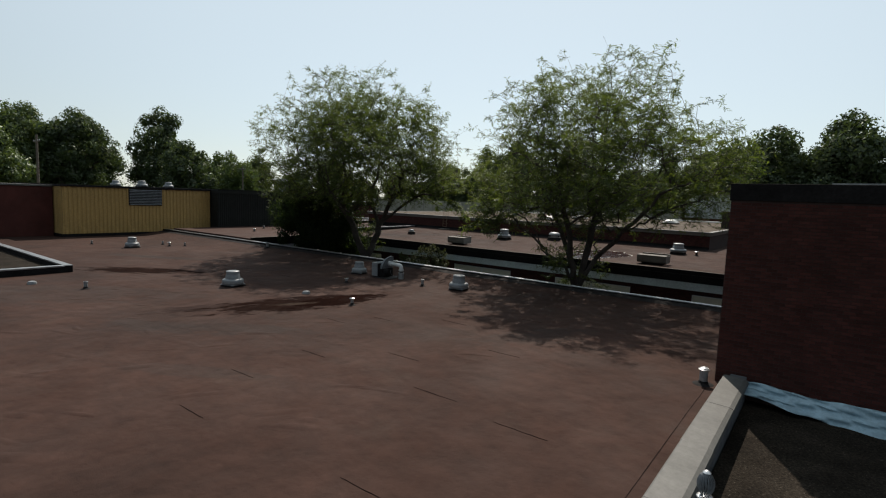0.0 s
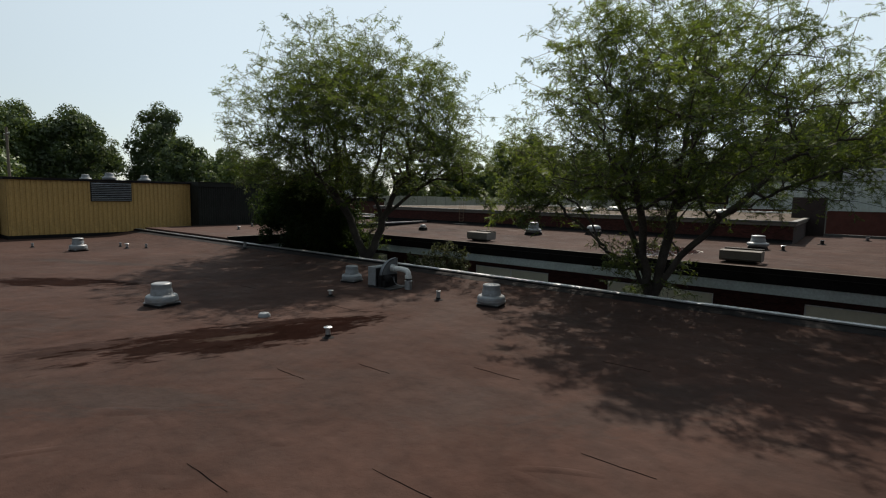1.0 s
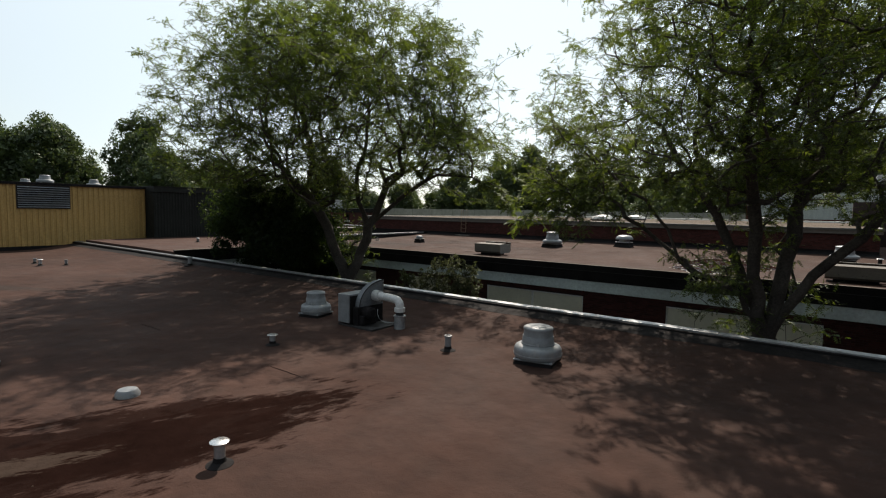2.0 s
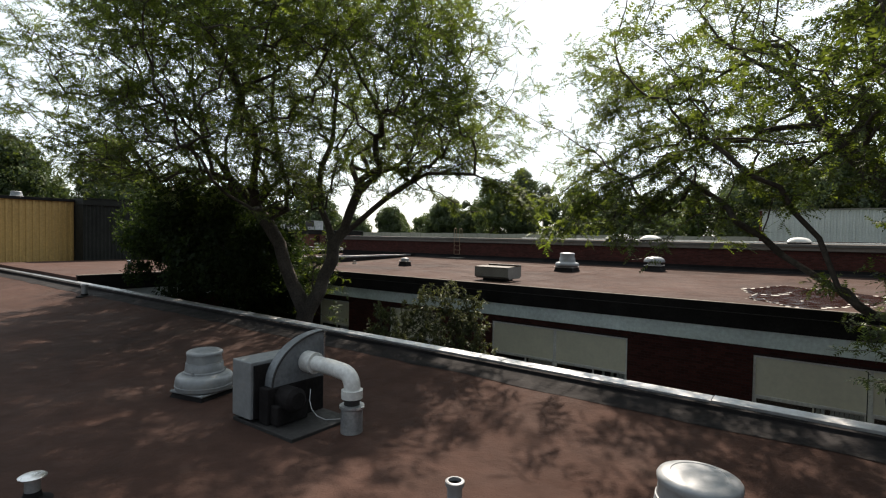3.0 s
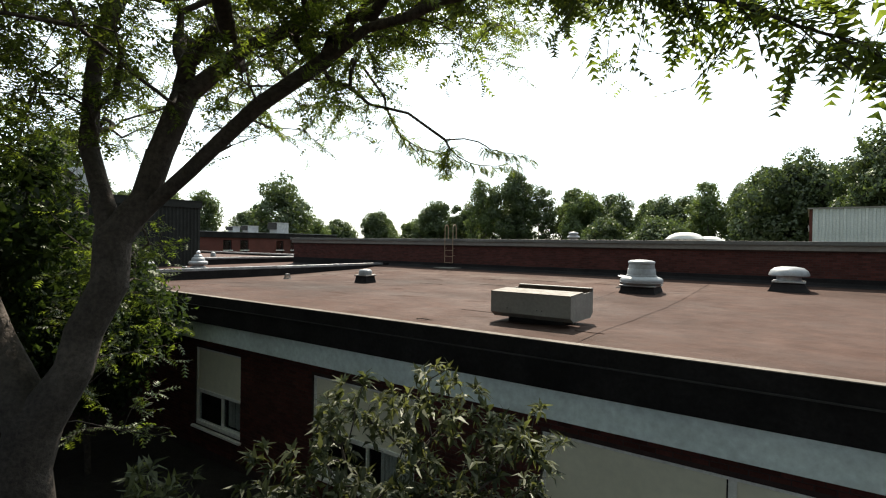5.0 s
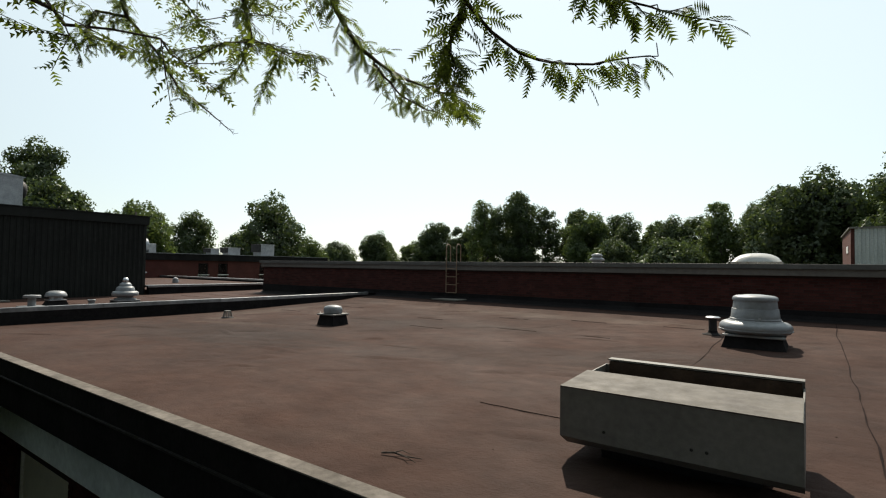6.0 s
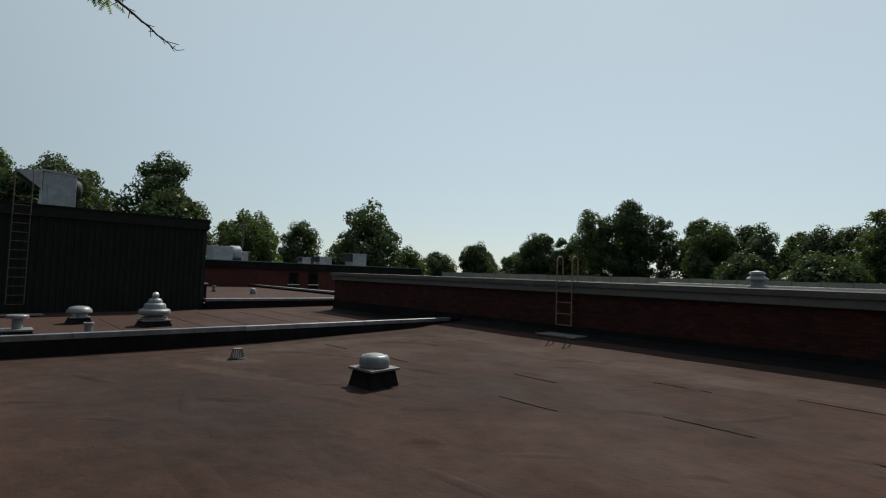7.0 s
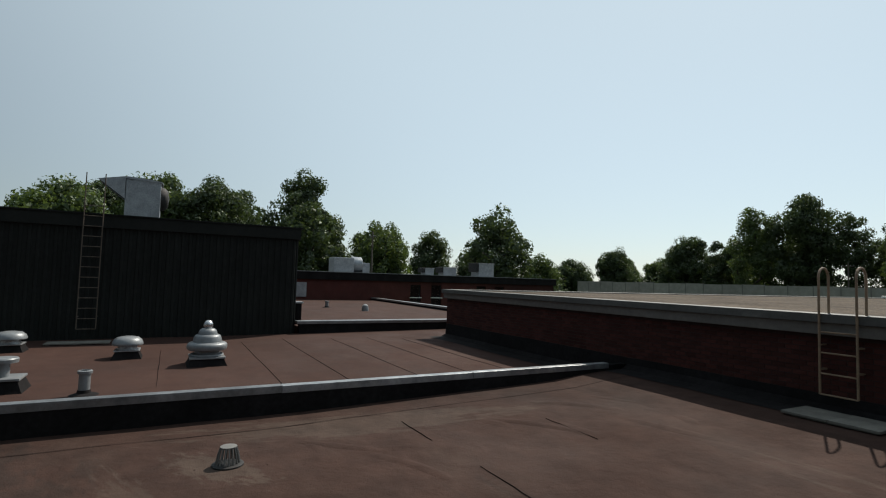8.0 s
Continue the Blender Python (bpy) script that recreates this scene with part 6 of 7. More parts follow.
    for e, b in twigs:
        g.line(e, [b], 0.5, 0.02)
    r, kids = g.radii(0.0036, 0.492, trunk_r)
    top = tagged(new(name), label, "tree", "courtyard locust trees")
    top.matrix_basis = pose(*base)
    back = Matrix.Translation(base).inverted()
    verts, faces = g.tubes(r)
    wood = raw("trunk", verts, faces, M_BARK, True)
    wood.parent, wood.matrix_parent_inverse = top, back
    tagged(wood, "grey forked trunk and limbs")
    sets = []
    for roots, ways, tmpl in ((froots + coarse_roots, fways + coarse_ways, frond(4, 0.18, 0.057, 0.038)), (fine_roots, fine_ways, frond(7, 0.15, 0.040, 0.019))):
        if roots:
            R = turn_to(np.array(ways), g.rng)
            S = g.rng.uniform(0.75, 1.25, len(roots))
            sets.append((np.einsum("nij,qkj->nqki", R, tmpl) * S[:, None, None, None] + np.array(roots)[:, None, None, :]).reshape(-1, 3, 3))
    leaves = quads("crown", np.concatenate(sets), M_LOCUST, 3)
    leaves.parent, leaves.matrix_parent_inverse = top, back
    tagged(leaves, "airy crown of small feathered leaves")
    return top


locust("locust_tree", 21, (-29.8, 28.34, GROUND - 0.1), (-29.72, 28.49, -1.35),
       [("l", "fork", [(-30.18, 28.22, -0.3), (-30.61, 28.0, 1.06), (-31.26, 27.46, 2.41)]), ("l3", "l", [(-31.93, 26.88, 3.38)]),
        ("l2", "l3", [(-32.19, 26.57, 3.95), (-32.66, 26.11, 4.44), (-33.17, 25.62, 5.04), (-33.9, 24.7, 5.7)]), ("l1", "l3", [(-32.09, 26.8, 3.98), (-32.36, 26.96, 4.79), (-32.41, 27.28, 5.64), (-32.65, 27.65, 6.92), (-32.6, 27.5, 8.7)]),
        ("l0", "l", [(-30.85, 28.28, 3.51), (-31.26, 28.37, 4.61), (-31.6, 28.3, 5.84), (-31.3, 28.2, 7.4), (-31.0, 28.0, 9.6)]), ("l4", "l0", [(-30.9, 26.0, 8.0), (-30.4, 24.2, 9.0)]),
        ("r", "fork", [(-29.37, 28.79, -0.55), (-29.03, 29.11, 0.55), (-29.0, 29.17, 1.13)]),
        ("r1", "r", [(-29.6, 29.06, 2.35), (-29.9, 29.19, 3.38), (-29.7, 29.5, 4.63), (-29.6, 29.6, 5.9), (-29.3, 29.4, 7.6), (-29.1, 29.0, 9.8)]),
        ("r2", "r", [(-28.61, 29.53, 2.2), (-28.42, 29.71, 2.96), (-27.89, 30.31, 3.75), (-26.98, 30.9, 4.3), (-26.5, 31.0, 5.6), (-26.2, 30.6, 7.2)]), ("r4", "r2", [(-27.5, 32.5, 6.6), (-28.0, 33.4, 7.4)]),
        ("r3", "r", [(-28.17, 29.68, 2.0), (-27.25, 30.09, 2.79), (-26.55, 30.49, 3.32), (-25.2, 30.5, 3.55), (-23.8, 30.3, 3.4)]), ("f", "l", [(-29.6, 26.4, 4.4), (-28.2, 24.6, 6.0), (-27.6, 23.2, 7.0)])],
       (-29.3, 27.1, 6.3), (6.5, 7.4, 6.5), 2200, (2.0, 3.2),
       [((-22.6, 27.3, 6.0), (0.8, 1.1, 0.9), 75), ((-22.2, 26.6, 4.6), (0.7, 0.9, 0.5), 45), ((-24.0, 24.5, 6.4), (1.1, 1.0, 0.8), 70), ((-25.5, 22.3, 7.0), (1.4, 0.9, 0.9), 75), ((-24.4, 21.2, 6.2), (1.1, 0.7, 0.6), 45), ((-24.2, 28.6, 7.4), (0.9, 1.1, 0.8), 55), ((-33.5, 24.6, 3.6), (0.9, 0.9, 0.45), 45), ((-34.6, 26.0, 3.5), (0.8, 0.9, 0.45), 40), ((-30.6, 23.2, 5.2), (1.3, 1.0, 0.5), 36), ((-29.6, 26.9, 3.2), (0.9, 0.8, 0.5), 26), ((-31.2, 27.6, 3.6), (0.9, 0.9, 0.6), 26), ((-30.3, 29.6, 0.2), (0.35, 0.35, 0.8), 34), ((-27.6, 35.4, 5.7), (1.3, 1.0, 0.4), 34),
        ((-32.2, 34.8, 5.9), (1.0, 0.9, 0.4), 30), ((-24.6, 31.6, 4.6), (1.2, 0.9, 0.5), 34), ((-29.6, 32.6, 5.6), (1.5, 1.2, 0.6), 34), ((-26.0, 30.8, 4.2), (1.1, 0.7, 0.4), 30)],
       "tall honey locust in the courtyard, forked trunk and airy crown",
       boughs=[([(-23.8, 30.3, 3.4), (-22.9, 30.1, 3.05), (-22.1, 29.8, 2.6), (-21.4, 29.5, 2.05)], 0.05, 0.5, False, 1.0), ([(-22.9, 30.1, 3.2), (-22.0, 29.6, 2.9), (-21.2, 29.1, 2.35)], 0.07, 0.35, False, 1.0), ([(-25.2, 30.5, 3.6), (-24.0, 30.4, 3.9), (-22.8, 30.4, 3.9)], 0.05, 0.5, False, 1.0),
               ([(-33.16, 33.86, 6.0), (-33.75, 34.1, 5.63), (-34.06, 34.41, 5.22), (-34.29, 35.02, 4.87), (-34.47, 35.47, 4.44), (-34.5, 36.04, 4.17), (-34.34, 36.55, 3.79)], 0.045, 0.28, True, 0.78),
               ([(-34.06, 34.41, 5.22), (-34.22, 34.01, 5.19), (-34.57, 33.99, 4.91), (-34.52, 34.47, 4.88), (-34.43, 34.99, 4.85)], 0.04, 0.3, True, 1.0), ([(-33.78, 33.48, 5.52), (-34.27, 33.59, 4.85), (-34.51, 33.9, 4.56)], 0.16, 0.2, True, 1.0),
               ([(-31.36, 35.13, 5.76), (-32.11, 35.27, 5.3), (-32.54, 35.71, 4.94), (-32.44, 36.26, 4.9), (-32.23, 36.84, 4.97)], 0.04, 0.32, True, 1.0), ([(-32.54, 35.71, 4.94), (-32.87, 35.45, 4.85), (-33.34, 34.94, 4.69)], 0.05, 0.28, True, 1.0),
               ([(-32.54, 35.71, 4.94), (-33.05, 35.79, 4.55), (-33.39, 35.62, 4.27)], 0.05, 0.25, True, 1.0), ([(-32.44, 36.26, 4.9), (-32.81, 36.3, 4.61), (-33.06, 36.31, 4.3)], 0.045, 0.25, True, 1.0),
               ([(-28.29, 33.54, 3.67), (-28.43, 33.86, 3.52), (-28.45, 34.17, 3.27), (-28.4, 34.6, 3.14), (-28.27, 34.89, 3.07), (-28.06, 35.21, 3.0), (-27.98, 35.43, 2.89)], 0.06, 0.22, True, 1.0),
               ([(-28.44, 34.39, 3.17), (-28.43, 34.8, 2.96), (-28.3, 35.08, 2.86), (-28.14, 35.28, 2.81)], 0.08, 0.18, True, 0.72),
               ([(-26.42, 32.85, 2.78), (-26.52, 33.14, 2.67), (-26.48, 33.36, 2.57), (-26.4, 33.57, 2.49), (-26.26, 33.77, 2.46), (-26.06, 33.9, 2.46), (-25.88, 34.01, 2.49), (-25.7, 34.05, 2.49)], 0.09, 0.14, True, 1.0),
               ([(-26.52, 33.14, 2.67), (-26.73, 33.31, 2.6), (-26.91, 33.5, 2.49), (-27.03, 33.74, 2.38)], 0.045, 0.16, True, 1.0), ([(-25.99, 33.13, 2.74), (-25.87, 33.36, 2.64), (-25.72, 33.55, 2.6), (-25.58, 33.7, 2.58), (-25.47, 33.76, 2.53)], 0.07, 0.14, True, 1.0)])
locust("locust_tree", 34, (-12.6, 27.7, GROUND - 0.1), (-12.55, 27.75, -1.3),
       [("a", "fork", [(-13.3, 28.0, 0.6), (-14.3, 28.2, 2.6), (-15.6, 28.6, 4.6)]), ("a1", "a", [(-16.8, 28.6, 5.6), (-17.6, 28.8, 6.8)]), ("b", "fork", [(-12.2, 28.0, 0.8), (-11.9, 28.2, 3.2), (-11.8, 28.6, 6.5), (-11.6, 28.4, 9.0)]), ("b1", "b", [(-13.0, 28.8, 7.2), (-14.0, 29.2, 8.6)]),
        ("c", "fork", [(-11.6, 27.8, 0.5), (-9.9, 28.0, 2.4), (-8.2, 28.2, 4.2)]), ("c1", "c", [(-8.6, 27.6, 6.0), (-8.8, 27.2, 7.6)]), ("d", "fork", [(-12.8, 27.0, 1.6), (-13.0, 25.6, 4.0), (-12.8, 24.6, 6.0)])],
       (-11.6, 28.2, 5.6), (6.7, 7.2, 5.9), 2250, (1.6, 3.0),
       [((-13.9, 27.5, 0.3), (0.4, 0.4, 0.4), 30), ((-17.8, 27.6, 4.4), (0.9, 0.8, 0.5), 30), ((-5.6, 28.6, 5.0), (0.8, 0.8, 0.7), 30), ((-6.2, 28.2, 3.3), (0.7, 0.8, 0.5), 20), ((-12.6, 28.4, -0.2), 0.7, 34), ((-18.2, 30.0, 3.6), (0.8, 0.9, 0.5), 40), ((-19.2, 28.6, 3.1), (0.5, 0.7, 0.35), 22), ((-18.6, 28.2, 2.2), (0.6, 0.6, 0.3), 22), ((-17.3, 28.0, 2.1), (0.7, 0.7, 0.35), 22), ((-19.0, 28.8, 4.9), (0.6, 0.8, 0.5), 22), ((-17.4, 28.4, 4.6), (0.8, 0.9, 0.5), 22), ((-15.8, 28.4, 2.6), (0.8, 0.7, 0.5), 22)],
       "tall honey locust in the courtyard with several leaning stems",
       boughs=[([(-16.2, 28.4, 3.7), (-17.4, 28.5, 3.3), (-18.6, 28.5, 2.7), (-19.6, 28.4, 2.15), (-20.4, 28.4, 1.55)], 0.045, 0.5, False, 1.0), ([(-17.2, 29.2, 4.2), (-18.6, 29.1, 3.6), (-19.7, 29.0, 3.0), (-20.5, 28.5, 2.3)], 0.055, 0.5, False, 1.0), ([(-17.0, 28.8, 5.0), (-18.4, 28.9, 4.8), (-19.6, 29.2, 4.3)], 0.06, 0.45, False, 1.0),
               ([(-17.0, 27.6, 2.9), (-17.8, 27.6, 2.2), (-18.4, 27.6, 1.5)], 0.07, 0.4, False, 1.0)])


def leaf_cloud(rng, centres, sizes, count, leaf, width, droop=0.3):
    """Loose pointed leaves on and in a set of clumps."""
    pick = rng.integers(len(centres), size=count)
    d = rng.normal(0, 1, (count, 3))
    d /= np.linalg.norm(d, axis=1, keepdims=True)
    rad = sizes[pick] * rng.uniform(0.45, 1.08, count) ** 0.6
    p = centres[pick] + d * rad[:, None]
    way = d + rng.normal(0, 0.7, (count, 3)) + np.array([0, 0, -droop])
    R = turn_to(way, rng)
    s = rng.uniform(0.7, 1.3, count)
    tm = np.array([(0, 0, 0), (leaf * 0.45, width / 2, 0.04 * leaf), (leaf, 0, -0.1 * leaf), (leaf * 0.45, -width / 2, 0.04 * leaf)])
    return np.einsum("nij,kj->nki", R, tm) * s[:, None, None] + p[:, None, :]


def shell_cloud(rng, centres, sizes, count, leaf, width):
    """Leaves lying along the outside of a set of clumps, each turned a little its own way."""
    pick = rng.integers(len(centres), size=count)
    d = rng.normal(0, 1, (count, 3))
    d /= np.linalg.norm(d, axis=1, keepdims=True)
    p = centres[pick] + d * (sizes[pick] * rng.uniform(0.70, 1.06, count))[:, None]
    n = d + rng.normal(0, 0.5, (count, 3))
    t = np.cross(n, rng.normal(0, 1, (count, 3)))
    t /= np.linalg.norm(t, axis=1, keepdims=True) + 1e-9
    s = np.cross(n, t)
    s /= np.linalg.norm(s, axis=1, keepdims=True) + 1e-9
    k = rng.uniform(0.6, 1.3, count)[:, None]
    return np.stack([p - (t * leaf * 0.5 + s * width * 0.4) * k, p + t * leaf * 0.55 * k, p + s * width * 0.7 * k], 1)


def bush(name, seed, base, centre, radii, clumps, clump_r, count, leaf, width, mat, label, category="bush", tall=1.0):
    rng = np.random.default_rng(seed)
    cs, sz = [], []
    while len(cs) < clumps:
        q = rng.uniform(-1, 1, 3)
        if 0.15 < q @ q < 1.0:
            cs.append(np.array(centre) + q * np.array(radii))
            sz.append(clump_r * rng.uniform(0.5, 1.5))
    cs, sz = np.array(cs), np.array(sz)
    top = tagged(new(name), label, category)
    top.matrix_basis = pose(*base)
    back = Matrix.Translation(base).inverted()
    g = Growth(seed + 1, base)
    k = g.line(0, [(base[0], base[1], base[2] + 0.4 * tall)], 0.4, 0.02)
    g.reach(cs, k, 0.3, 0.6)
    r, _ = g.radii(0.014, 0.45, 0.12)
    verts, faces = g.tubes(r)
    wood = raw("stem", verts, faces, M_BARK, True)
    wood.parent, wood.matrix_parent_inverse = top, back
    ob = quads("crown", np.concatenate([shell_cloud(rng, cs, sz * 0.85, count // 3, leaf * 1.5, width * 2.0), leaf_cloud(rng, cs, sz, count - count // 3, leaf, width * 1.5)[:, :3]]), mat, 3)
    ob.parent, ob.matrix_parent_inverse = top, back
    return top


bush("dark_bush", 5, (-34.4, 27.6, GROUND), (-34.4, 27.6, 1.1), (3.2, 3.0, 2.3), 110, 0.75, 76000, 0.12, 0.060, M_BUSH, "large dense dark green bush in the courtyard corner")


# added bush, placed and sized to block sun from the courtyard soil
bush("dark_bush", 6, (-35.6, 31.2, GROUND), (-35.7, 31.2, -0.8), (2.3, 1.4, 1.85), 75, 0.55, 36000, 0.13, 0.065, M_BUSH, "tall-stemmed dense dark green bush added to shade the courtyard corner")


def rosette_shrub(seed, base, lobes, tips, label):
    """Shrub of rounded lobes whose shoot tips each carry a spray of drooping narrow leaves."""
    rng = np.random.default_rng(seed)
    top = tagged(new("leafy_shrub"), label, "shrub")
    top.matrix_basis = pose(*base)
    back = Matrix.Translation(base).inverted()
    lobes = np.array(lobes)
    share = lobes[:, 3] ** 2
    pick = rng.choice(len(lobes), tips, p=share / share.sum())
    d = rng.normal(0, 1, (tips, 3)) + np.array([0, 0, 0.35])
    d /= np.linalg.norm(d, axis=1, keepdims=True)
    p = lobes[pick, :3] + d * (lobes[pick, 3] * 0.84 * rng.uniform(0.35, 1.1, tips))[:, None]
    g = Growth(seed + 1, base)
    k = g.line(0, [(base[0], base[1], base[2] + 0.4)], 0.4, 0.02)
    g.reach(p[: tips // 3], k, 0.3, 0.5)
    r, _ = g.radii(0.006, 0.45, 0.09)
    verts, faces = g.tubes(r)
    wood = raw("stem", verts, faces, M_BARK, True)
    wood.parent, wood.matrix_parent_inverse = top, back
    leaf, width, each = 0.125, 0.036, 13
    axis = d + np.array([0, 0, 0.5])
    way = np.repeat(axis, each, 0) * 0.35 + rng.normal(0, 0.8, (tips * each, 3)) + np.array([0, 0, -0.15])
    R = turn_to(way, rng)
    tm = np.array([(0, 0, 0), (leaf * 0.45, width / 2, 0.02), (leaf, 0, -0.03), (leaf * 0.45, -width / 2, 0.02)])
    v = np.einsum("nij,kj->nki", R, tm) * rng.uniform(0.6, 1.25, tips * each)[:, None, None] + np.repeat(p, each, 0)[:, None, :]
    ob = quads("crown", v, M_SHRUB)
    ob.parent, ob.matrix_parent_inverse = top, back


rosette_shrub(9, (-24.9, 29.5, GROUND), [(-24.88, 29.43, -0.5, 0.5), (-24.35, 29.88, -0.42, 0.5), (-23.72, 30.19, -0.8, 0.6), (-24.9, 28.89, -1.11, 0.7), (-24.13, 29.4, -1.16, 0.8), (-23.52, 29.73, -1.36, 0.7), (-25.64, 28.06, -1.05, 0.5), (-25.01, 28.2, -1.32, 0.65), (-25.33, 27.52, -1.67, 0.6), (-24.73, 27.8, -1.88, 0.75), (-24.12, 28.49, -1.83, 0.9), (-23.45, 29.23, -1.92, 0.8), (-23.01, 29.62, -2.15, 0.6), (-24.21, 28.03, -2.69, 1.0), (-23.3, 28.8, -2.87, 1.0), (-25.05, 27.48, -2.59, 0.8)], 1700, "grey-green leafy shrub with drooping leaf sprays under the window")
bush("weed_plant", 15, (-31.0, 28.0, GROUND), (-31.0, 28.0, -4.1), (0.55, 0.5, 0.45), 16, 0.22, 1400, 0.13, 0.05, M_LOCUST, "bright green weedy plant on the soil", "plant", 0.2)

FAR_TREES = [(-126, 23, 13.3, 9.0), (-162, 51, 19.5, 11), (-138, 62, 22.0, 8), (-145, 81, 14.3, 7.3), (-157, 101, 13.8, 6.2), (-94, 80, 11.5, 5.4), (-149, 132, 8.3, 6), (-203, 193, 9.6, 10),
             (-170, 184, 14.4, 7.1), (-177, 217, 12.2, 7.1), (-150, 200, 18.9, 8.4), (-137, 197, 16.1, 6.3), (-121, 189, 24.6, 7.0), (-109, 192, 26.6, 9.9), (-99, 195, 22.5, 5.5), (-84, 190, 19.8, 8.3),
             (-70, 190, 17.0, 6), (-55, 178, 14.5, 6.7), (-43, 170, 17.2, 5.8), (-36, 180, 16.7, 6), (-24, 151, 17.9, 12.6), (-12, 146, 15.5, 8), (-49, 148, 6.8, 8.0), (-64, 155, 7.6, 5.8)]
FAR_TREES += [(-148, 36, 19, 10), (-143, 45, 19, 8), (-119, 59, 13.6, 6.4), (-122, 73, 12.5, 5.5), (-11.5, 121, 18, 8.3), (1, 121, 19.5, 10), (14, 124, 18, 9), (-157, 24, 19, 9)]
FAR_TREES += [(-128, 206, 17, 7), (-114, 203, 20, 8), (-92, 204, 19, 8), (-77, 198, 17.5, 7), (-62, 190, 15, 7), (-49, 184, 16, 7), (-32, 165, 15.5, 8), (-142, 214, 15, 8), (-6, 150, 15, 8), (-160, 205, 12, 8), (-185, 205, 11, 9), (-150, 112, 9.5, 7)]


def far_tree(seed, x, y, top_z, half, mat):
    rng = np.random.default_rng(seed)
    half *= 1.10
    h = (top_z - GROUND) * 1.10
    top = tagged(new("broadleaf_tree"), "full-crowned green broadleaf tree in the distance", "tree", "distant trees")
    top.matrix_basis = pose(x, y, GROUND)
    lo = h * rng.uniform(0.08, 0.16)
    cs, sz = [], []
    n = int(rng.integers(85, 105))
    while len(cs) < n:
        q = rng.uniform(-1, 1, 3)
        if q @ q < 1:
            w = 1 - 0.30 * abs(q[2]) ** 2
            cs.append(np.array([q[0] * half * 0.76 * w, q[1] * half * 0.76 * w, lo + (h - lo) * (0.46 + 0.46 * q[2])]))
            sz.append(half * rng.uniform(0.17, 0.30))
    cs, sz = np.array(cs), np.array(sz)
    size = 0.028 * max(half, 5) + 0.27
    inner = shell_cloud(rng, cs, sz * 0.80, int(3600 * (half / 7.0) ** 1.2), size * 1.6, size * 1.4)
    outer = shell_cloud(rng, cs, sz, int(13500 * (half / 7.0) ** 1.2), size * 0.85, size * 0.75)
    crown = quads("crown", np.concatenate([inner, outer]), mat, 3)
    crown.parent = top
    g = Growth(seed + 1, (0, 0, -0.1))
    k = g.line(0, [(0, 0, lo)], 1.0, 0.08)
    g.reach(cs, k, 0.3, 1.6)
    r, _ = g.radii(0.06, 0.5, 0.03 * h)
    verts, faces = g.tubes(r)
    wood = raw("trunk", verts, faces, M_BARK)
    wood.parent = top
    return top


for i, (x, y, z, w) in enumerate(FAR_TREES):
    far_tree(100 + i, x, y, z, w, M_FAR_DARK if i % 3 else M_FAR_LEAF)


def far_woods():
    """Low growth behind the trees, closing the horizon."""
    rng = np.random.default_rng(77)
    cs, sz = [], []
    for i in range(520):
        a = rng.uniform(-1.35, 2.75)          # bearing to the left of +y
        d = rng.uniform(205, 300)
        s = rng.uniform(3.0, 6.5)
        cs.append((-25 - d * math.sin(a), 30 + d * math.cos(a), GROUND + s * rng.uniform(0.3, 1.1)))
        sz.append(s)
    v = leaf_cloud(rng, np.array(cs), np.array(sz), 100000, 1.2, 0.9)[:, :3]
    tagged(quads("far_woods", v, M_FAR_DARK, 3), "low wooded growth along the horizon", "woods", kind="stuff")


far_woods()

# ---------- distance ----------
hall2 = thing("long_pale_hall", -70, 212, GROUND, "long low pale building beyond the roofs", "building")
part("wall", boxed(-90, -3, 0, 70, 3, 7.2), M_PALE, hall2)
part("roof", boxed(-91, -4, 7.2, 71, 4, 7.6), M_GREY_FASCIA, hall2)
for k in range(26):
    part("door", boxed(-86 + k * 6, -3.06, 0, -82.4 + k * 6, -3.0, 4.8), M_GREY_SIDING, hall2)
for x, y, hgt in ((-82, 22, 14.0), (-108, 66, 13.5), (-92, 176, 13.0)):
    t = thing("utility_pole", x, y, GROUND, "grey wooden utility pole with a crossarm", "utility pole", "utility poles")
    part("pole", pipe(bmesh.new(), [(0, 0, -0.2), (0, 0, hgt * 0.5), (0, 0, hgt)], [0.19, 0.16, 0.12], 10), M_POLE, t)
    part("crossarm", boxed(-1.2, -0.06, hgt - 0.9, 1.2, 0.06, hgt - 0.75), M_POLE, t)
    for u in (-1.1, -0.4, 0.4, 1.1):
        part("insulator", lathe([(0.05, 0), (0.06, 0.08), (0.03, 0.16)], 8, m=Matrix.Translation((u, 0, hgt - 0.75))), M_DOME, t)
fence = thing("long_pale_fence", -80, 131, GROUND, "long pale panel wall beyond the roofs", "wall")
for k in range(28):
    a = -52 + 3.9 * k
    part("panel", boxed(a + 0.06, -0.06, 0.0, a + 3.84, 0.06, 6.95 + 0.05 * (k % 3)), M_PALE, fence)
    part("post", boxed(a - 0.06, -0.1, 0.0, a + 0.06, 0.1, 7.1), M_GREY_FASCIA, fence)
t = thing("gabled_house", -150, 122, GROUND, "small pale house with a grey gabled roof", "house")
part("wall", boxed(-5, -4, 0, 5, 4, 4.2), M_PALE, t)
bm = bmesh.new()
v = [bm.verts.new(p) for p in ((-5.5, -4.5, 4.0), (5.5, -4.5, 4.0), (5.5, 4.5, 4.0), (-5.5, 4.5, 4.0), (-5.5, 0, 7.4), (5.5, 0, 7.4))]
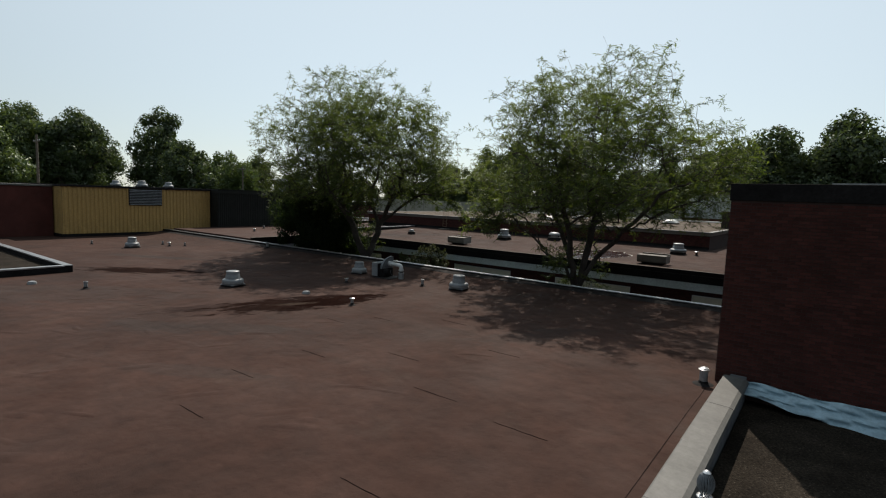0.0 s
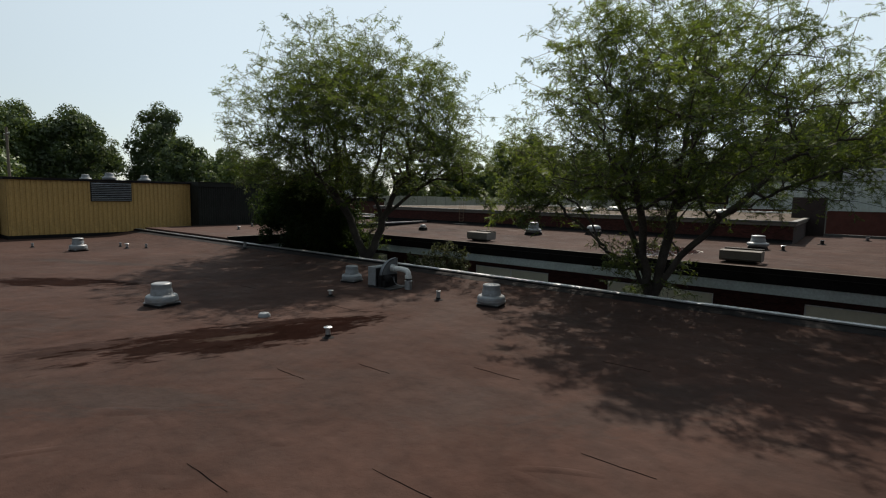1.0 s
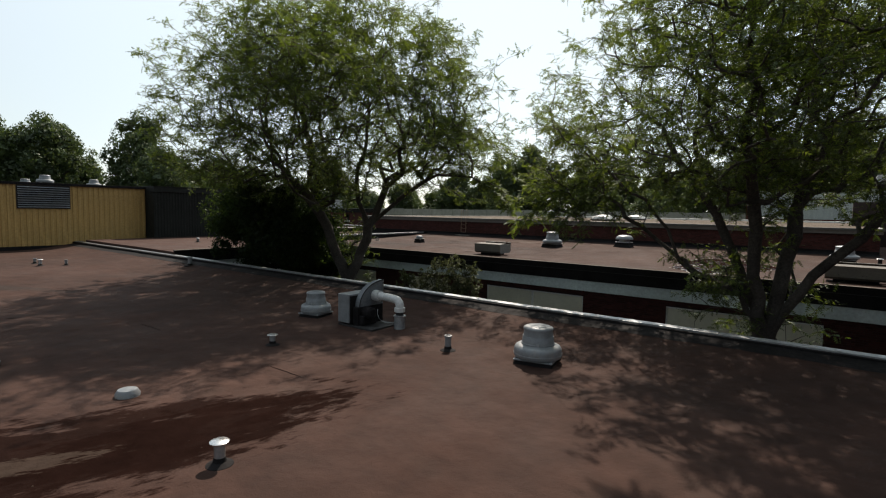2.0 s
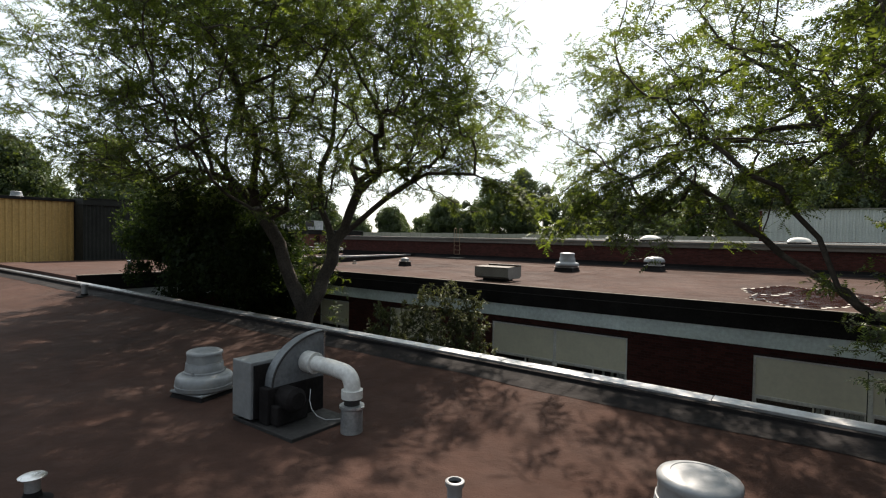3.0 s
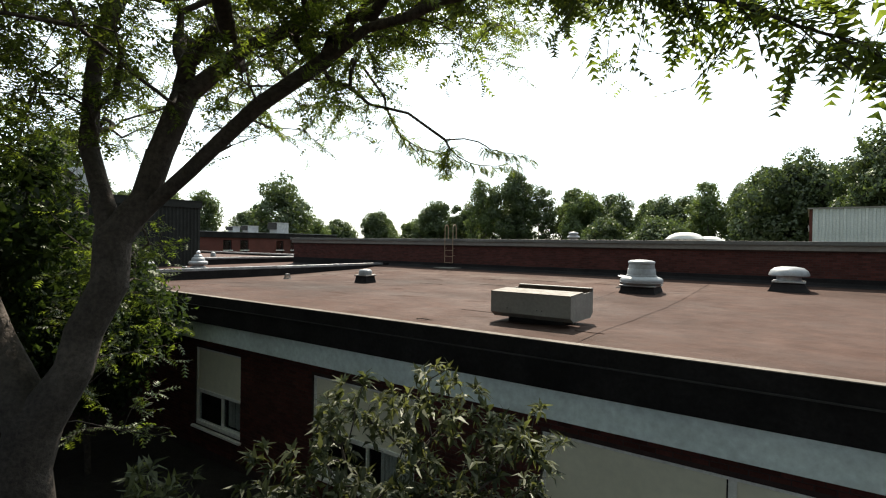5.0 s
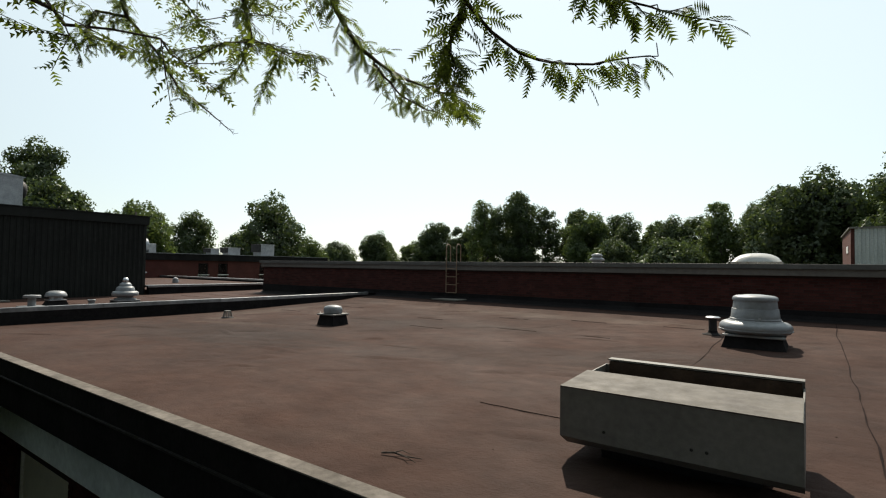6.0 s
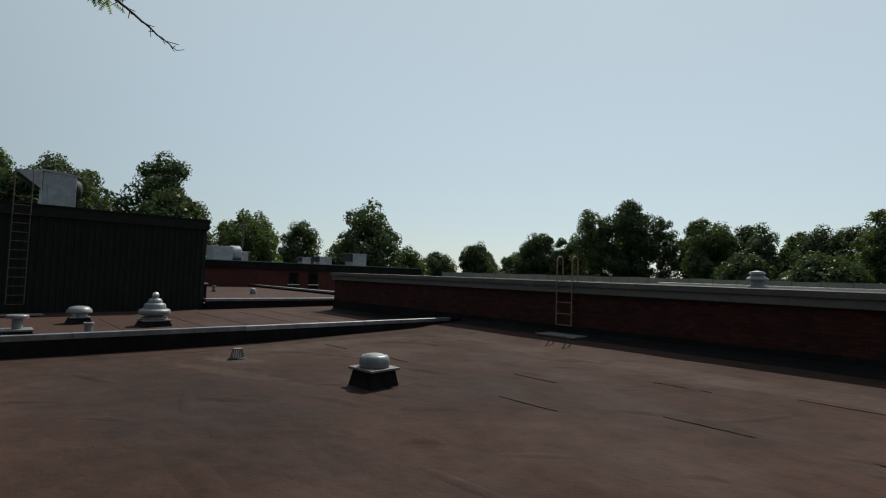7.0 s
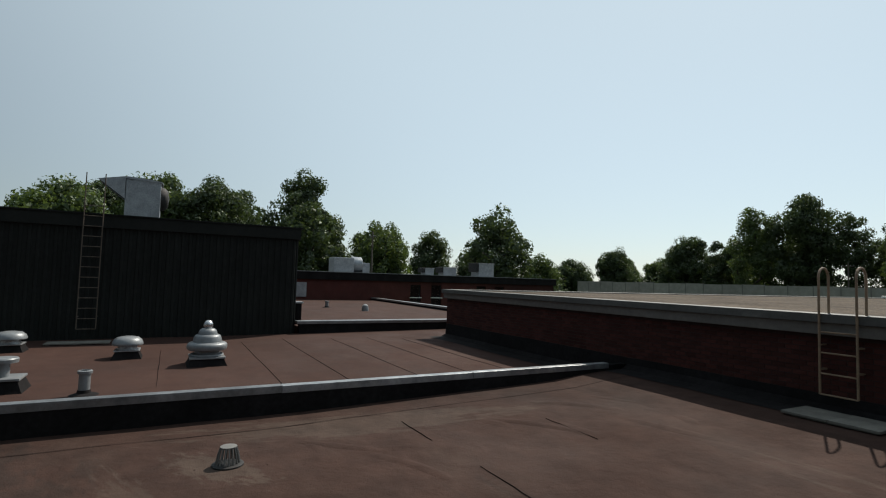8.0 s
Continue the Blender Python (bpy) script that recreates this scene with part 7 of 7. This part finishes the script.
for f in ((0, 1, 5, 4), (2, 3, 4, 5), (0, 4, 3), (1, 2, 5), (3, 2, 1, 0)):
    bm.faces.new([v[i] for i in f])
part("roof", bm, M_GREY_FASCIA, t)
part("window", boxed(-5.05, -1, 1.4, -5.0, 1, 2.8), M_GLASS, t)

# ---------- bricks ----------
e = 0.004
piece_faces = [(0, 1, 2, 3)] + [(i, (i + 1) % 4, 4 + (i + 1) % 4, 4 + i) for i in range(4)]
brick_piece = bpy.data.meshes.new("brick")
brick_piece.from_pydata([(e, -0.007, e), (BL - e, -0.007, e), (BL - e, -0.007, BH - e), (e, -0.007, BH - e), (0, 0.002, 0), (BL, 0.002, 0), (BL, 0.002, BH), (0, 0.002, BH)], [], piece_faces)
brick_piece.materials.append(M_BRICK_PIECE)


def lay_bricks(holder, rects, y, lo, hi, seed):
    """Whole bricks between lo and hi singly, the rest of the bond joined."""
    rnd = random.Random(seed)
    placed = set()
    for q in rects:
        if lo < q[0] < hi and q[1] - q[0] > BL - 0.001 and len(placed) < 300:
            ob = new("brick", brick_piece)
            ob.parent = holder
            ob.matrix_basis = pose(q[0], y + rnd.uniform(-0.002, 0.002), q[2])
            placed.add(q)
    brick_mesh("brickwork", brick_array([q for q in rects if q not in placed], "x", y, -1), M_BRICK, holder)


lay_bricks(wall_h, brick_boxes(H_X0 + 0.02, H_X1 - 0.02, -0.36, 1.055), Y_H, -38.3, -34.7, 6)
lay_bricks(wall_b, brick_boxes(-38.28, X_TOWER - 0.02, -4.3, -1.06, OPEN_B), 33.42, -19.9, -18.2, 7)
lay_bricks(bpy.data.objects["wall_tower_front"], brick_boxes(X_TOWER + 0.01, 2.0, -0.98, 3.545), Y_TOWER, -3.8, -2.6, 8)
brick_mesh("brickwork", brick_array(brick_boxes(Y_TOWER + 0.02, 36.0, -0.98, 3.545), "y", X_TOWER, -1), M_BRICK, bpy.data.objects["wall_tower_side"])
brick_mesh("brickwork", brick_array(brick_boxes(24.02, 33.40, -3.2, -0.96, OPEN_C), "y", -38.32, 1), M_BRICK, bpy.data.objects["wall_court_west"])
